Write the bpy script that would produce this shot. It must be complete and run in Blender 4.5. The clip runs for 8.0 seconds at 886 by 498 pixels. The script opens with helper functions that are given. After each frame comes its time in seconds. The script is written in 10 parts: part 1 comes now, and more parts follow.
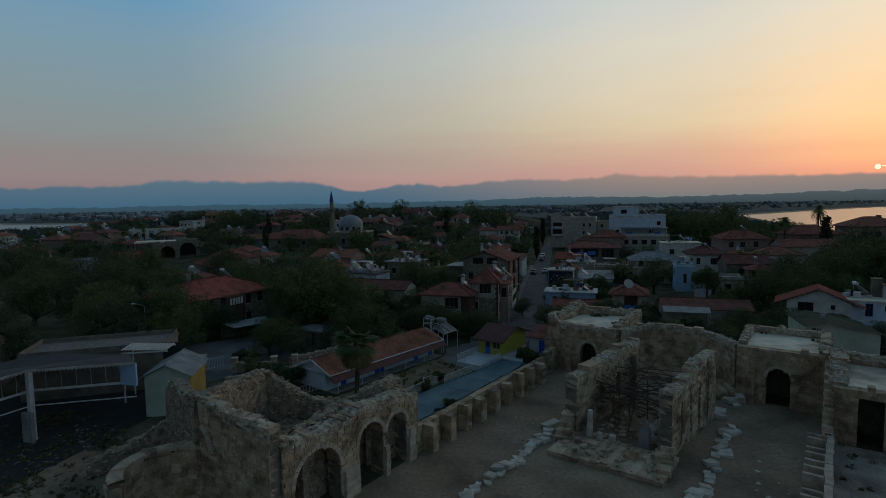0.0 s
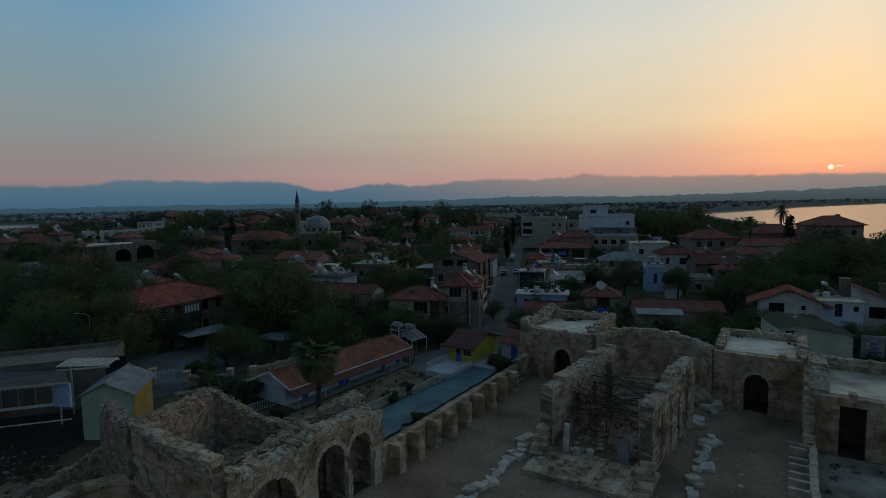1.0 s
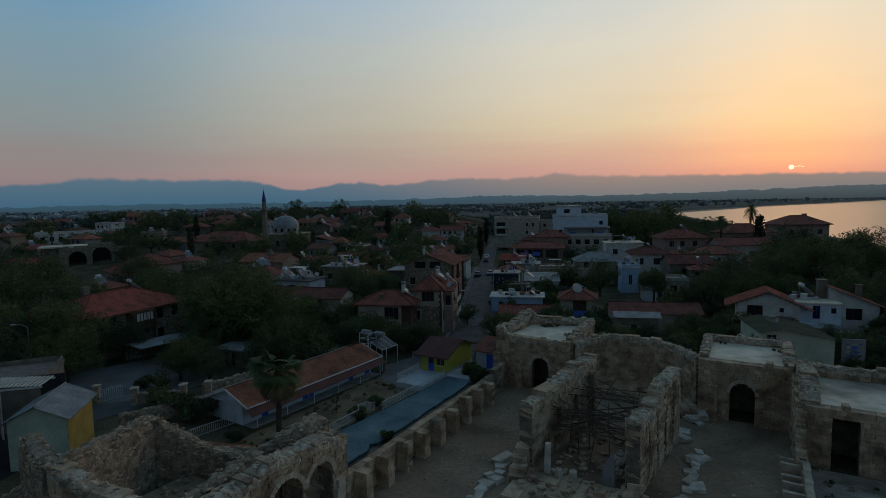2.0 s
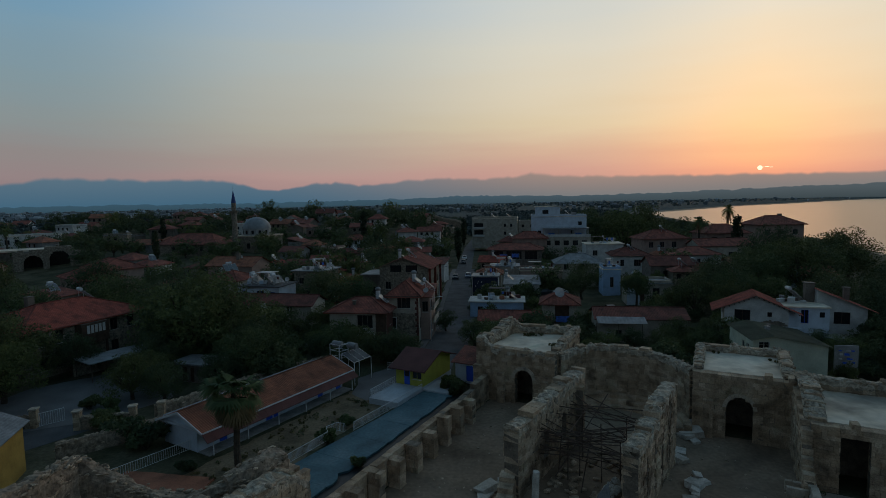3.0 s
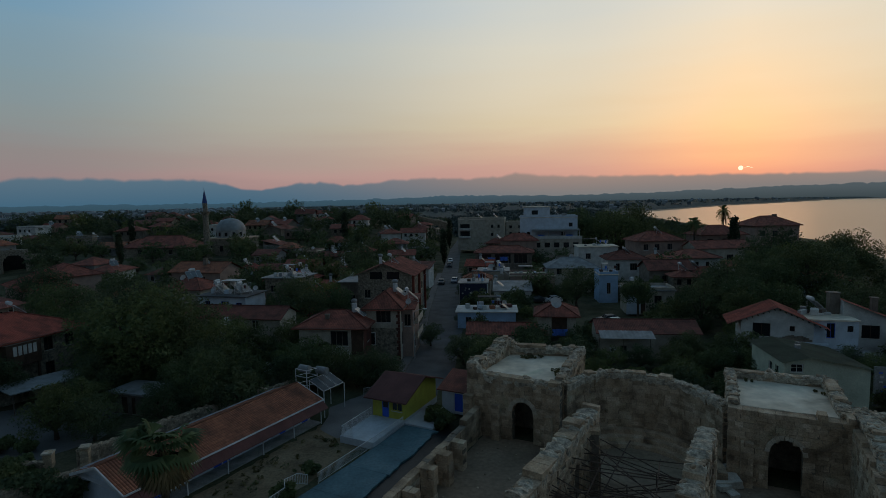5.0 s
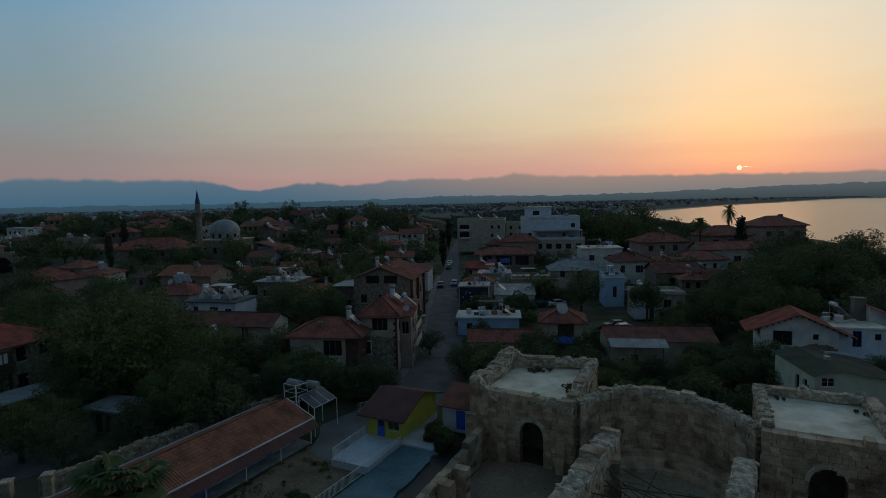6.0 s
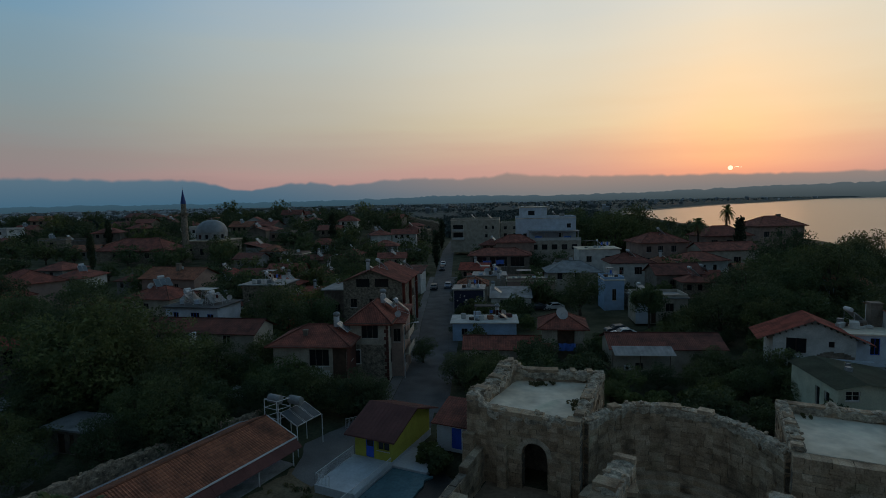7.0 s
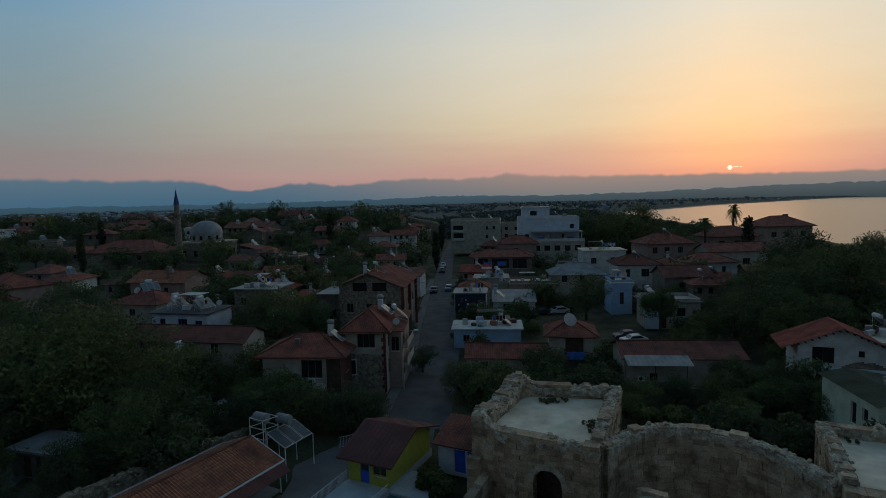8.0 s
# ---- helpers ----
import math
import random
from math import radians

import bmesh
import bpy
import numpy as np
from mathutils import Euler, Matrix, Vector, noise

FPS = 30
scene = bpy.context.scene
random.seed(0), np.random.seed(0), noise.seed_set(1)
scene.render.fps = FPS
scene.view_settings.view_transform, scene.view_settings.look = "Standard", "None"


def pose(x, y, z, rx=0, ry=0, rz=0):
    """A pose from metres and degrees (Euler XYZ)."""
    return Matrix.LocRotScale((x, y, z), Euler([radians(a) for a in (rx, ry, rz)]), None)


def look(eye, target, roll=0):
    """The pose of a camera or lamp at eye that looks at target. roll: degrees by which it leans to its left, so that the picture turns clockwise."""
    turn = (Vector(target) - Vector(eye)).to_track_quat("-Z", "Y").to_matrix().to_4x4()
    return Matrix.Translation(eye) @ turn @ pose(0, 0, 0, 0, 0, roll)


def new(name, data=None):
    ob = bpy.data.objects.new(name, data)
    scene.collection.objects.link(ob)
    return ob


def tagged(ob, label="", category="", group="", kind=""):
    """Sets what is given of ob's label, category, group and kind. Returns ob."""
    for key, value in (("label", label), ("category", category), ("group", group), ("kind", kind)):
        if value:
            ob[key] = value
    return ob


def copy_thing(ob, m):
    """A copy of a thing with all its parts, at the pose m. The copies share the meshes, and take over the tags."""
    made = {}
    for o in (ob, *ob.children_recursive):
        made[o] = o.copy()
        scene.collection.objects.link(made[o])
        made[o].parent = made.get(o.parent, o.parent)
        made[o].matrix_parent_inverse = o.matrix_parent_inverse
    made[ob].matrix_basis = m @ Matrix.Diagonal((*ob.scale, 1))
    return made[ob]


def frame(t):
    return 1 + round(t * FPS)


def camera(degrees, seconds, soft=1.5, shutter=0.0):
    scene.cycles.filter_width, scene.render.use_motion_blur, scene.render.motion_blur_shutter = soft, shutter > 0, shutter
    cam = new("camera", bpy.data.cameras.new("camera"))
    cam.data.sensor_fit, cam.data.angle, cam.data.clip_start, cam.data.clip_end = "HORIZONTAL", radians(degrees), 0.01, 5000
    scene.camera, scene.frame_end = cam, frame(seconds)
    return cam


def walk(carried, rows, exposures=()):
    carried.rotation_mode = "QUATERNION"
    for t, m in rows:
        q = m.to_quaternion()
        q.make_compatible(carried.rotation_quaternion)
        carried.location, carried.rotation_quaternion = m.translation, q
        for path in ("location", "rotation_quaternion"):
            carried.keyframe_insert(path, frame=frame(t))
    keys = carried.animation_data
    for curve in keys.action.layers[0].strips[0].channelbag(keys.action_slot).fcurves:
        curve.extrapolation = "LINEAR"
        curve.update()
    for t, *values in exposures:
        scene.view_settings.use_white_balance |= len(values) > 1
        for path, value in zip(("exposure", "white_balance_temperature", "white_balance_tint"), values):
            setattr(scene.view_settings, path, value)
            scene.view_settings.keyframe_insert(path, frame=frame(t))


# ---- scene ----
cam = camera(78.9, 8.0, soft=0.6)
PATH = [
    (0, (4.76, -34.289, 22.705), (4.244, -32.364, 22.537), -0.9),
    (0.5, (4.498, -32.671, 22.765), (4.031, -30.733, 22.594), -0.9),
    (1, (4.197, -30.775, 22.881), (3.788, -28.825, 22.71), -1.0),
    (1.5, (3.898, -28.849, 22.993), (3.537, -26.889, 22.819), -1.0),
    (3, (2.993, -22.035, 23.272), (2.766, -20.055, 23.095), -1.1),
    (3.5, (2.771, -19.672, 23.297), (2.565, -17.69, 23.12), -1.1),
    (4, (2.479, -17.153, 23.354), (2.302, -15.169, 23.176), -1.1),
    (4.5, (2.269, -14.809, 23.4), (2.097, -12.824, 23.221), -1.1),
    (6, (1.456, -7.894, 23.451), (1.289, -5.909, 23.273), -1.2),
    (6.5, (1.254, -5.782, 23.443), (1.105, -3.795, 23.265), -1.2),
    (7, (0.998, -3.62, 23.426), (0.857, -1.633, 23.247), -1.2),
    (7.5, (0.768, -1.475, 23.388), (0.635, 0.513, 23.209), -1.3),
    (8, (0.499, 0.751, 23.38), (0.36, 2.738, 23.202), -1.3),
]
walk(cam, [(t, look(eye, target, roll)) for t, eye, target, roll in PATH])

# ---- light ----
SUN_AZ, SUN_EL = 24.0, 2.5


def ramp(nodes, links, fac, stops):
    node = nodes.new("ShaderNodeValToRGB")
    cr = node.color_ramp
    while len(cr.elements) < len(stops):
        cr.elements.new(0.5)
    for e, (p, c) in zip(cr.elements, stops):
        e.position, e.color = p, (*c, 1)
    links.new(fac, node.inputs[0])
    return node.outputs[0]


def lin(r, g, b):
    """Linear colour from 8-bit sRGB."""
    return tuple(((c / 255 + 0.055) / 1.055) ** 2.4 if c > 10 else c / 3294 for c in (r, g, b))


def build_world():
    world = bpy.data.worlds.new("dusk")
    scene.world = world
    world.use_nodes = True
    nt = world.node_tree
    nodes, links = nt.nodes, nt.links
    nodes.clear()
    out = nodes.new("ShaderNodeOutputWorld")
    bg = nodes.new("ShaderNodeBackground")
    coord = nodes.new("ShaderNodeTexCoord").outputs["Generated"]
    sep = nodes.new("ShaderNodeSeparateXYZ")
    links.new(coord, sep.inputs[0])
    # height above the horizon, 0 to 1 over 0 to 30 degrees, gently bent by streaks of thin cloud
    noise_map = nodes.new("ShaderNodeMapping")
    noise_map.inputs["Scale"].default_value = (1.6, 1.6, 16)
    links.new(coord, noise_map.inputs[0])
    nz = nodes.new("ShaderNodeTexNoise")
    nz.inputs["Scale"].default_value, nz.inputs["Detail"].default_value = 2.2, 4
    links.new(noise_map.outputs[0], nz.inputs[0])
    bend = nodes.new("ShaderNodeMath")
    bend.operation = "MULTIPLY_ADD"
    links.new(nz.outputs[0], bend.inputs[0])
    bend.inputs[1].default_value, bend.inputs[2].default_value = 0.045, -0.0225
    up = nodes.new("ShaderNodeMath")
    up.operation = "MULTIPLY_ADD"
    links.new(sep.outputs[2], up.inputs[0])
    up.inputs[1].default_value = 1.0
    links.new(bend.outputs[0], up.inputs[2])
    h = up.outputs[0]
    # angle from the sun's azimuth, in degrees
    sun = Vector((math.sin(radians(SUN_AZ)) * math.cos(radians(SUN_EL)), math.cos(radians(SUN_AZ)) * math.cos(radians(SUN_EL)), math.sin(radians(SUN_EL))))

    def calc(op, a, b):
        node = nodes.new("ShaderNodeMath")
        node.operation = op
        for sock, v in zip(node.inputs, (a, b)):
            if isinstance(v, (int, float)):
                sock.default_value = v
            elif v is not None:
                links.new(v, sock)
        return node.outputs[0]
    ahead = calc("ADD", calc("MULTIPLY", sep.outputs[0], sun.x), calc("MULTIPLY", sep.outputs[1], sun.y))
    aside = calc("ABSOLUTE", calc("SUBTRACT", calc("MULTIPLY", sep.outputs[0], sun.y), calc("MULTIPLY", sep.outputs[1], sun.x)), None)
    turn = calc("MULTIPLY", calc("ARCTAN2", aside, ahead), 57.2958)
    zen = lin(72, 102, 124)
    away = ramp(nodes, links, h, [(0.0, lin(132, 112, 116)), (0.045, lin(150, 130, 129)), (0.085, lin(144, 134, 131)), (0.13, lin(137, 144, 143)), (0.19, lin(130, 148, 153)), (0.26, lin(122, 151, 166)), (0.33, lin(103, 149, 178)), (0.75, zen)])
    mid = ramp(nodes, links, h, [(0.0, lin(160, 128, 126)), (0.045, lin(180, 146, 139)), (0.075, lin(172, 151, 141)), (0.13, lin(178, 169, 153)), (0.19, lin(180, 177, 165)), (0.26, lin(177, 182, 177)), (0.33, lin(164, 180, 190)), (0.75, zen)])
    warm = ramp(nodes, links, h, [(0.0, lin(172, 132, 128)), (0.05, lin(196, 150, 140)), (0.085, lin(206, 170, 147)), (0.13, lin(216, 196, 163)), (0.19, lin(220, 205, 178)), (0.26, lin(218, 210, 191)), (0.34, lin(204, 206, 200)), (0.8, zen)])
    close = ramp(nodes, links, h, [(0.0, lin(196, 136, 128)), (0.04, lin(216, 140, 124)), (0.065, lin(228, 160, 128)), (0.11, lin(240, 192, 146)), (0.19, lin(242, 210, 170)), (0.26, lin(238, 218, 188)), (0.34, lin(229, 223, 208)), (0.85, zen)])

    def span(lo, hi):
        node = nodes.new("ShaderNodeMapRange")
        node.interpolation_type = "SMOOTHSTEP"
        node.inputs[1].default_value, node.inputs[2].default_value = lo, hi
        links.new(turn, node.inputs[0])
        return node.outputs[0]

    def mix(fac, a, b):
        m = nodes.new("ShaderNodeMixRGB")
        links.new(fac, m.inputs[0])
        for sock, v in ((m.inputs[1], a), (m.inputs[2], b)):
            if isinstance(v, tuple):
                sock.default_value = (*v, 1)
            else:
                links.new(v, sock)
        return m.outputs[0]

    col = mix(span(-5, 17), close, warm)
    col = mix(span(17, 47), col, mid)
    col = mix(span(42, 68), col, away)
    col = mix(span(75, 165), col, lin(78, 93, 106))
    tint = nodes.new("ShaderNodeMixRGB")
    tint.blend_type, tint.inputs[0].default_value, tint.inputs[2].default_value = "MULTIPLY", 1.0, (0.94, 0.985, 1.03, 1)
    links.new(col, tint.inputs[1])
    col = tint.outputs[0]
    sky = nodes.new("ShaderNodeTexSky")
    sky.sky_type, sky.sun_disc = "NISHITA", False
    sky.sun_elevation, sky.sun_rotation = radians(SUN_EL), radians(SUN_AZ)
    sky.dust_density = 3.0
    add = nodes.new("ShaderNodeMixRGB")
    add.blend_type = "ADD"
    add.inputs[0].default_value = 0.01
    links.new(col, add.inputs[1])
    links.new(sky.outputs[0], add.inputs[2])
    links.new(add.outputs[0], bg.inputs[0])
    bg.inputs[1].default_value = 1.0
    links.new(bg.outputs[0], out.inputs[0])
    lamp = bpy.data.lights.new("sun", "SUN")
    lamp.energy, lamp.angle, lamp.color = 0.03, radians(12.0), (1.0, 0.5, 0.25)
    ob = new("sun", lamp)
    ob.matrix_world = look(sun * 1000, (0, 0, 0))
    return sun


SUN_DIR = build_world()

# ---- materials ----
def material(name, color, rough=0.85, vary=0.35, scale=1.5, fine=14.0, bump=0.25, metal=0.0, tint=None, rand=0.0, spec=0.3, stain=0.0):
    """A plain rough surface with patches at two scales, relief, and a lightness that differs from piece to piece."""
    m = bpy.data.materials.new(name)
    m.use_nodes = True
    nt = m.node_tree
    nodes, links = nt.nodes, nt.links
    b = nodes["Principled BSDF"]
    b.inputs["Roughness"].default_value, b.inputs["Metallic"].default_value = rough, metal
    b.inputs["Specular IOR Level"].default_value = spec
    geo = nodes.new("ShaderNodeNewGeometry")
    n1 = nodes.new("ShaderNodeTexNoise")
    n1.inputs["Scale"].default_value, n1.inputs["Detail"].default_value = scale, 5
    n2 = nodes.new("ShaderNodeTexNoise")
    n2.inputs["Scale"].default_value, n2.inputs["Detail"].default_value = fine, 3
    links.new(geo.outputs["Position"], n1.inputs[0])
    links.new(geo.outputs["Position"], n2.inputs[0])
    dark = tuple(c * (1 - vary) for c in color)
    light = tint or tuple(min(1, c * (1 + vary)) for c in color)
    c1 = ramp(nodes, links, n1.outputs[0], [(0.3, dark), (0.5, color), (0.72, light)])
    mul = nodes.new("ShaderNodeMixRGB")
    mul.blend_type = "MULTIPLY"
    mul.inputs[0].default_value = min(1.0, vary * 1.6)
    links.new(c1, mul.inputs[1])
    c2 = ramp(nodes, links, n2.outputs[0], [(0.25, (0.45, 0.45, 0.45)), (0.65, (1.15, 1.15, 1.15))])
    links.new(c2, mul.inputs[2])
    last = mul.outputs[0]
    if rand:
        info = nodes.new("ShaderNodeObjectInfo")
        isl = nodes.new("ShaderNodeNewGeometry")
        s = nodes.new("ShaderNodeMath")
        links.new(info.outputs["Random"], s.inputs[0])
        links.new(isl.outputs["Random Per Island"], s.inputs[1])
        fr = nodes.new("ShaderNodeMath")
        fr.operation = "FRACT"
        links.new(s.outputs[0], fr.inputs[0])
        c3 = ramp(nodes, links, fr.outputs[0], [(0.0, (1 - rand, 1 - rand * 1.08, 1 - rand * 1.16)), (0.35, (1.0, 0.95, 0.88)), (0.7, (1.02, 1.0, 0.98)), (1.0, (1 + rand, 1 + rand * 0.97, 1 + rand * 0.92))])
        m2 = nodes.new("ShaderNodeMixRGB")
        m2.blend_type, m2.inputs[0].default_value = "MULTIPLY", 1
        links.new(last, m2.inputs[1])
        links.new(c3, m2.inputs[2])
        last = m2.outputs[0]
    if stain:
        n3 = nodes.new("ShaderNodeTexNoise")
        n3.inputs["Scale"].default_value, n3.inputs["Detail"].default_value, n3.inputs["Distortion"].default_value = scale * 0.42, 7, 0.6
        links.new(geo.outputs["Position"], n3.inputs[0])
        c4 = ramp(nodes, links, n3.outputs[0], [(0.34, (1 - stain, 1 - stain * 1.06, 1 - stain * 1.12)), (0.47, (1, 0.95, 0.88)), (0.6, (1.12, 1.1, 1.06)), (0.74, (1 - stain * 0.35, 1 - stain * 0.22, 1 - stain * 0.4))])
        m3 = nodes.new("ShaderNodeMixRGB")
        m3.blend_type, m3.inputs[0].default_value = "MULTIPLY", 1
        links.new(last, m3.inputs[1])
        links.new(c4, m3.inputs[2])
        last = m3.outputs[0]
    links.new(last, b.inputs["Base Color"])
    if bump:
        bp = nodes.new("ShaderNodeBump")
        bp.inputs["Strength"].default_value, bp.inputs["Distance"].default_value = bump, 0.05
        links.new(n2.outputs[0], bp.inputs["Height"])
        links.new(bp.outputs[0], b.inputs["Normal"])
    return m


def tile_material(name, c1, c2, w=0.24, h=0.36):
    """Clay tiles on UVs in metres: each tile a little different, rows shaded by relief."""
    m = bpy.data.materials.new(name)
    m.use_nodes = True
    nt = m.node_tree
    nodes, links = nt.nodes, nt.links
    b = nodes["Principled BSDF"]
    b.inputs["Roughness"].default_value = 0.85
    uv = nodes.new("ShaderNodeUVMap")
    br = nodes.new("ShaderNodeTexBrick")
    br.offset = 0
    br.inputs["Scale"].default_value = 1.0
    br.inputs["Brick Width"].default_value, br.inputs["Row Height"].default_value = w, h
    br.inputs["Mortar Size"].default_value, br.inputs["Bias"].default_value = 0.018, -0.1
    br.inputs["Color1"].default_value, br.inputs["Color2"].default_value = (*c1, 1), (*c2, 1)
    br.inputs["Mortar"].default_value = (*(c * 0.4 for c in c1), 1)
    links.new(uv.outputs[0], br.inputs[0])
    geo = nodes.new("ShaderNodeNewGeometry")
    nz = nodes.new("ShaderNodeTexNoise")
    nz.inputs["Scale"].default_value, nz.inputs["Detail"].default_value = 0.7, 6
    links.new(geo.outputs["Position"], nz.inputs[0])
    st = ramp(nodes, links, nz.outputs[0], [(0.3, (0.45, 0.45, 0.45)), (0.55, (1, 1, 1)), (0.75, (1.25, 1.2, 1.15))])
    mul = nodes.new("ShaderNodeMixRGB")
    mul.blend_type, mul.inputs[0].default_value = "MULTIPLY", 1
    links.new(br.outputs[0], mul.inputs[1])
    links.new(st, mul.inputs[2])
    links.new(mul.outputs[0], b.inputs["Base Color"])
    bp = nodes.new("ShaderNodeBump")
    bp.inputs["Strength"].default_value, bp.inputs["Distance"].default_value = 0.5, 0.03
    links.new(br.outputs["Fac"], bp.inputs["Height"])
    bp.invert = True
    links.new(bp.outputs[0], b.inputs["Normal"])
    return m


def leaf_material(name, color, vary=0.16):
    m = bpy.data.materials.new(name)
    m.use_nodes = True
    nt = m.node_tree
    nodes, links = nt.nodes, nt.links
    b = nodes["Principled BSDF"]
    b.inputs["Roughness"].default_value = 0.7
    b.inputs["Specular IOR Level"].default_value = 0.2
    isl = nodes.new("ShaderNodeNewGeometry")
    info = nodes.new("ShaderNodeObjectInfo")
    nz = nodes.new("ShaderNodeTexNoise")
    nz.inputs["Scale"].default_value = 0.5
    links.new(isl.outputs["Position"], nz.inputs[0])
    c1 = ramp(nodes, links, isl.outputs["Random Per Island"], [(0, tuple(c * (1 - vary) for c in color)), (0.6, color), (1, tuple(c * (1 + vary) for c in color))])
    c2 = ramp(nodes, links, info.outputs["Random"], [(0, (0.7, 0.78, 0.75)), (0.5, (1, 1, 1)), (1, (1.25, 1.12, 0.85))])
    c3 = ramp(nodes, links, nz.outputs[0], [(0.3, (0.55, 0.62, 0.6)), (0.7, (1.4, 1.32, 1.1))])
    last = c1
    for c in (c2, c3):
        mul = nodes.new("ShaderNodeMixRGB")
        mul.blend_type, mul.inputs[0].default_value = "MULTIPLY", 1
        links.new(last, mul.inputs[1])
        links.new(c, mul.inputs[2])
        last = mul.outputs[0]
    links.new(last, b.inputs["Base Color"])
    tr = nodes.new("ShaderNodeBsdfTranslucent")
    links.new(last, tr.inputs[0])
    mix = nodes.new("ShaderNodeMixShader")
    mix.inputs[0].default_value = 0.3
    links.new(b.outputs[0], mix.inputs[1])
    links.new(tr.outputs[0], mix.inputs[2])
    links.new(mix.outputs[0], nodes["Material Output"].inputs[0])
    return m


def glass_material(name, color=(0.015, 0.018, 0.022), rough=0.12):
    m = material(name, color, rough, 0.2, 2, 9, 0.02, spec=0.5)
    return m


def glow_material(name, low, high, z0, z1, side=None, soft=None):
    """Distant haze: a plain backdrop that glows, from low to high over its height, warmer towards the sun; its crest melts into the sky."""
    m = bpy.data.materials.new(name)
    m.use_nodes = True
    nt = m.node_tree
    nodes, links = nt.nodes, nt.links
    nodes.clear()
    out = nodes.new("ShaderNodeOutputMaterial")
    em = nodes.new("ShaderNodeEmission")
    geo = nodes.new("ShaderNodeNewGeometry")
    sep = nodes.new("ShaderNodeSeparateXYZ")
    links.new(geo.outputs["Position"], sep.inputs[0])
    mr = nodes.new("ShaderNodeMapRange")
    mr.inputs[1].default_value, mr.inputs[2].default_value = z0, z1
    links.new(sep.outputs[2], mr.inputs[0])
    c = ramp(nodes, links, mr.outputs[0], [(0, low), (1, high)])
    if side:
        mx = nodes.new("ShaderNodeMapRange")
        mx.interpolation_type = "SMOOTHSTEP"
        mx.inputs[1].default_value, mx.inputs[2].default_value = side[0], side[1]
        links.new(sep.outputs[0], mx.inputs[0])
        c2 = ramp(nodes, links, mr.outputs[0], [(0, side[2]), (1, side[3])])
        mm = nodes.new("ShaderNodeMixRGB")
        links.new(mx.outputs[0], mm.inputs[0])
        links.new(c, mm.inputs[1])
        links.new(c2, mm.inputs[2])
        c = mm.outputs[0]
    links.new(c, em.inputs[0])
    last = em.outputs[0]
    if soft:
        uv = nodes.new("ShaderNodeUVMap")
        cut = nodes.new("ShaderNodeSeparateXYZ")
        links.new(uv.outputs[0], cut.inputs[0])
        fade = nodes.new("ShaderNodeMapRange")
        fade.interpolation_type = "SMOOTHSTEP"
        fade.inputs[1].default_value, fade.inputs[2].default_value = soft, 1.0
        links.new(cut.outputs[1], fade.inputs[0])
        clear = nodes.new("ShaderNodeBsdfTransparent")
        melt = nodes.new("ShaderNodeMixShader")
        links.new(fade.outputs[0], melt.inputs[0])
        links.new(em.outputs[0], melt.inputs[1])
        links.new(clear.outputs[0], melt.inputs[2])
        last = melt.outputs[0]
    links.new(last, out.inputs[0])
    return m


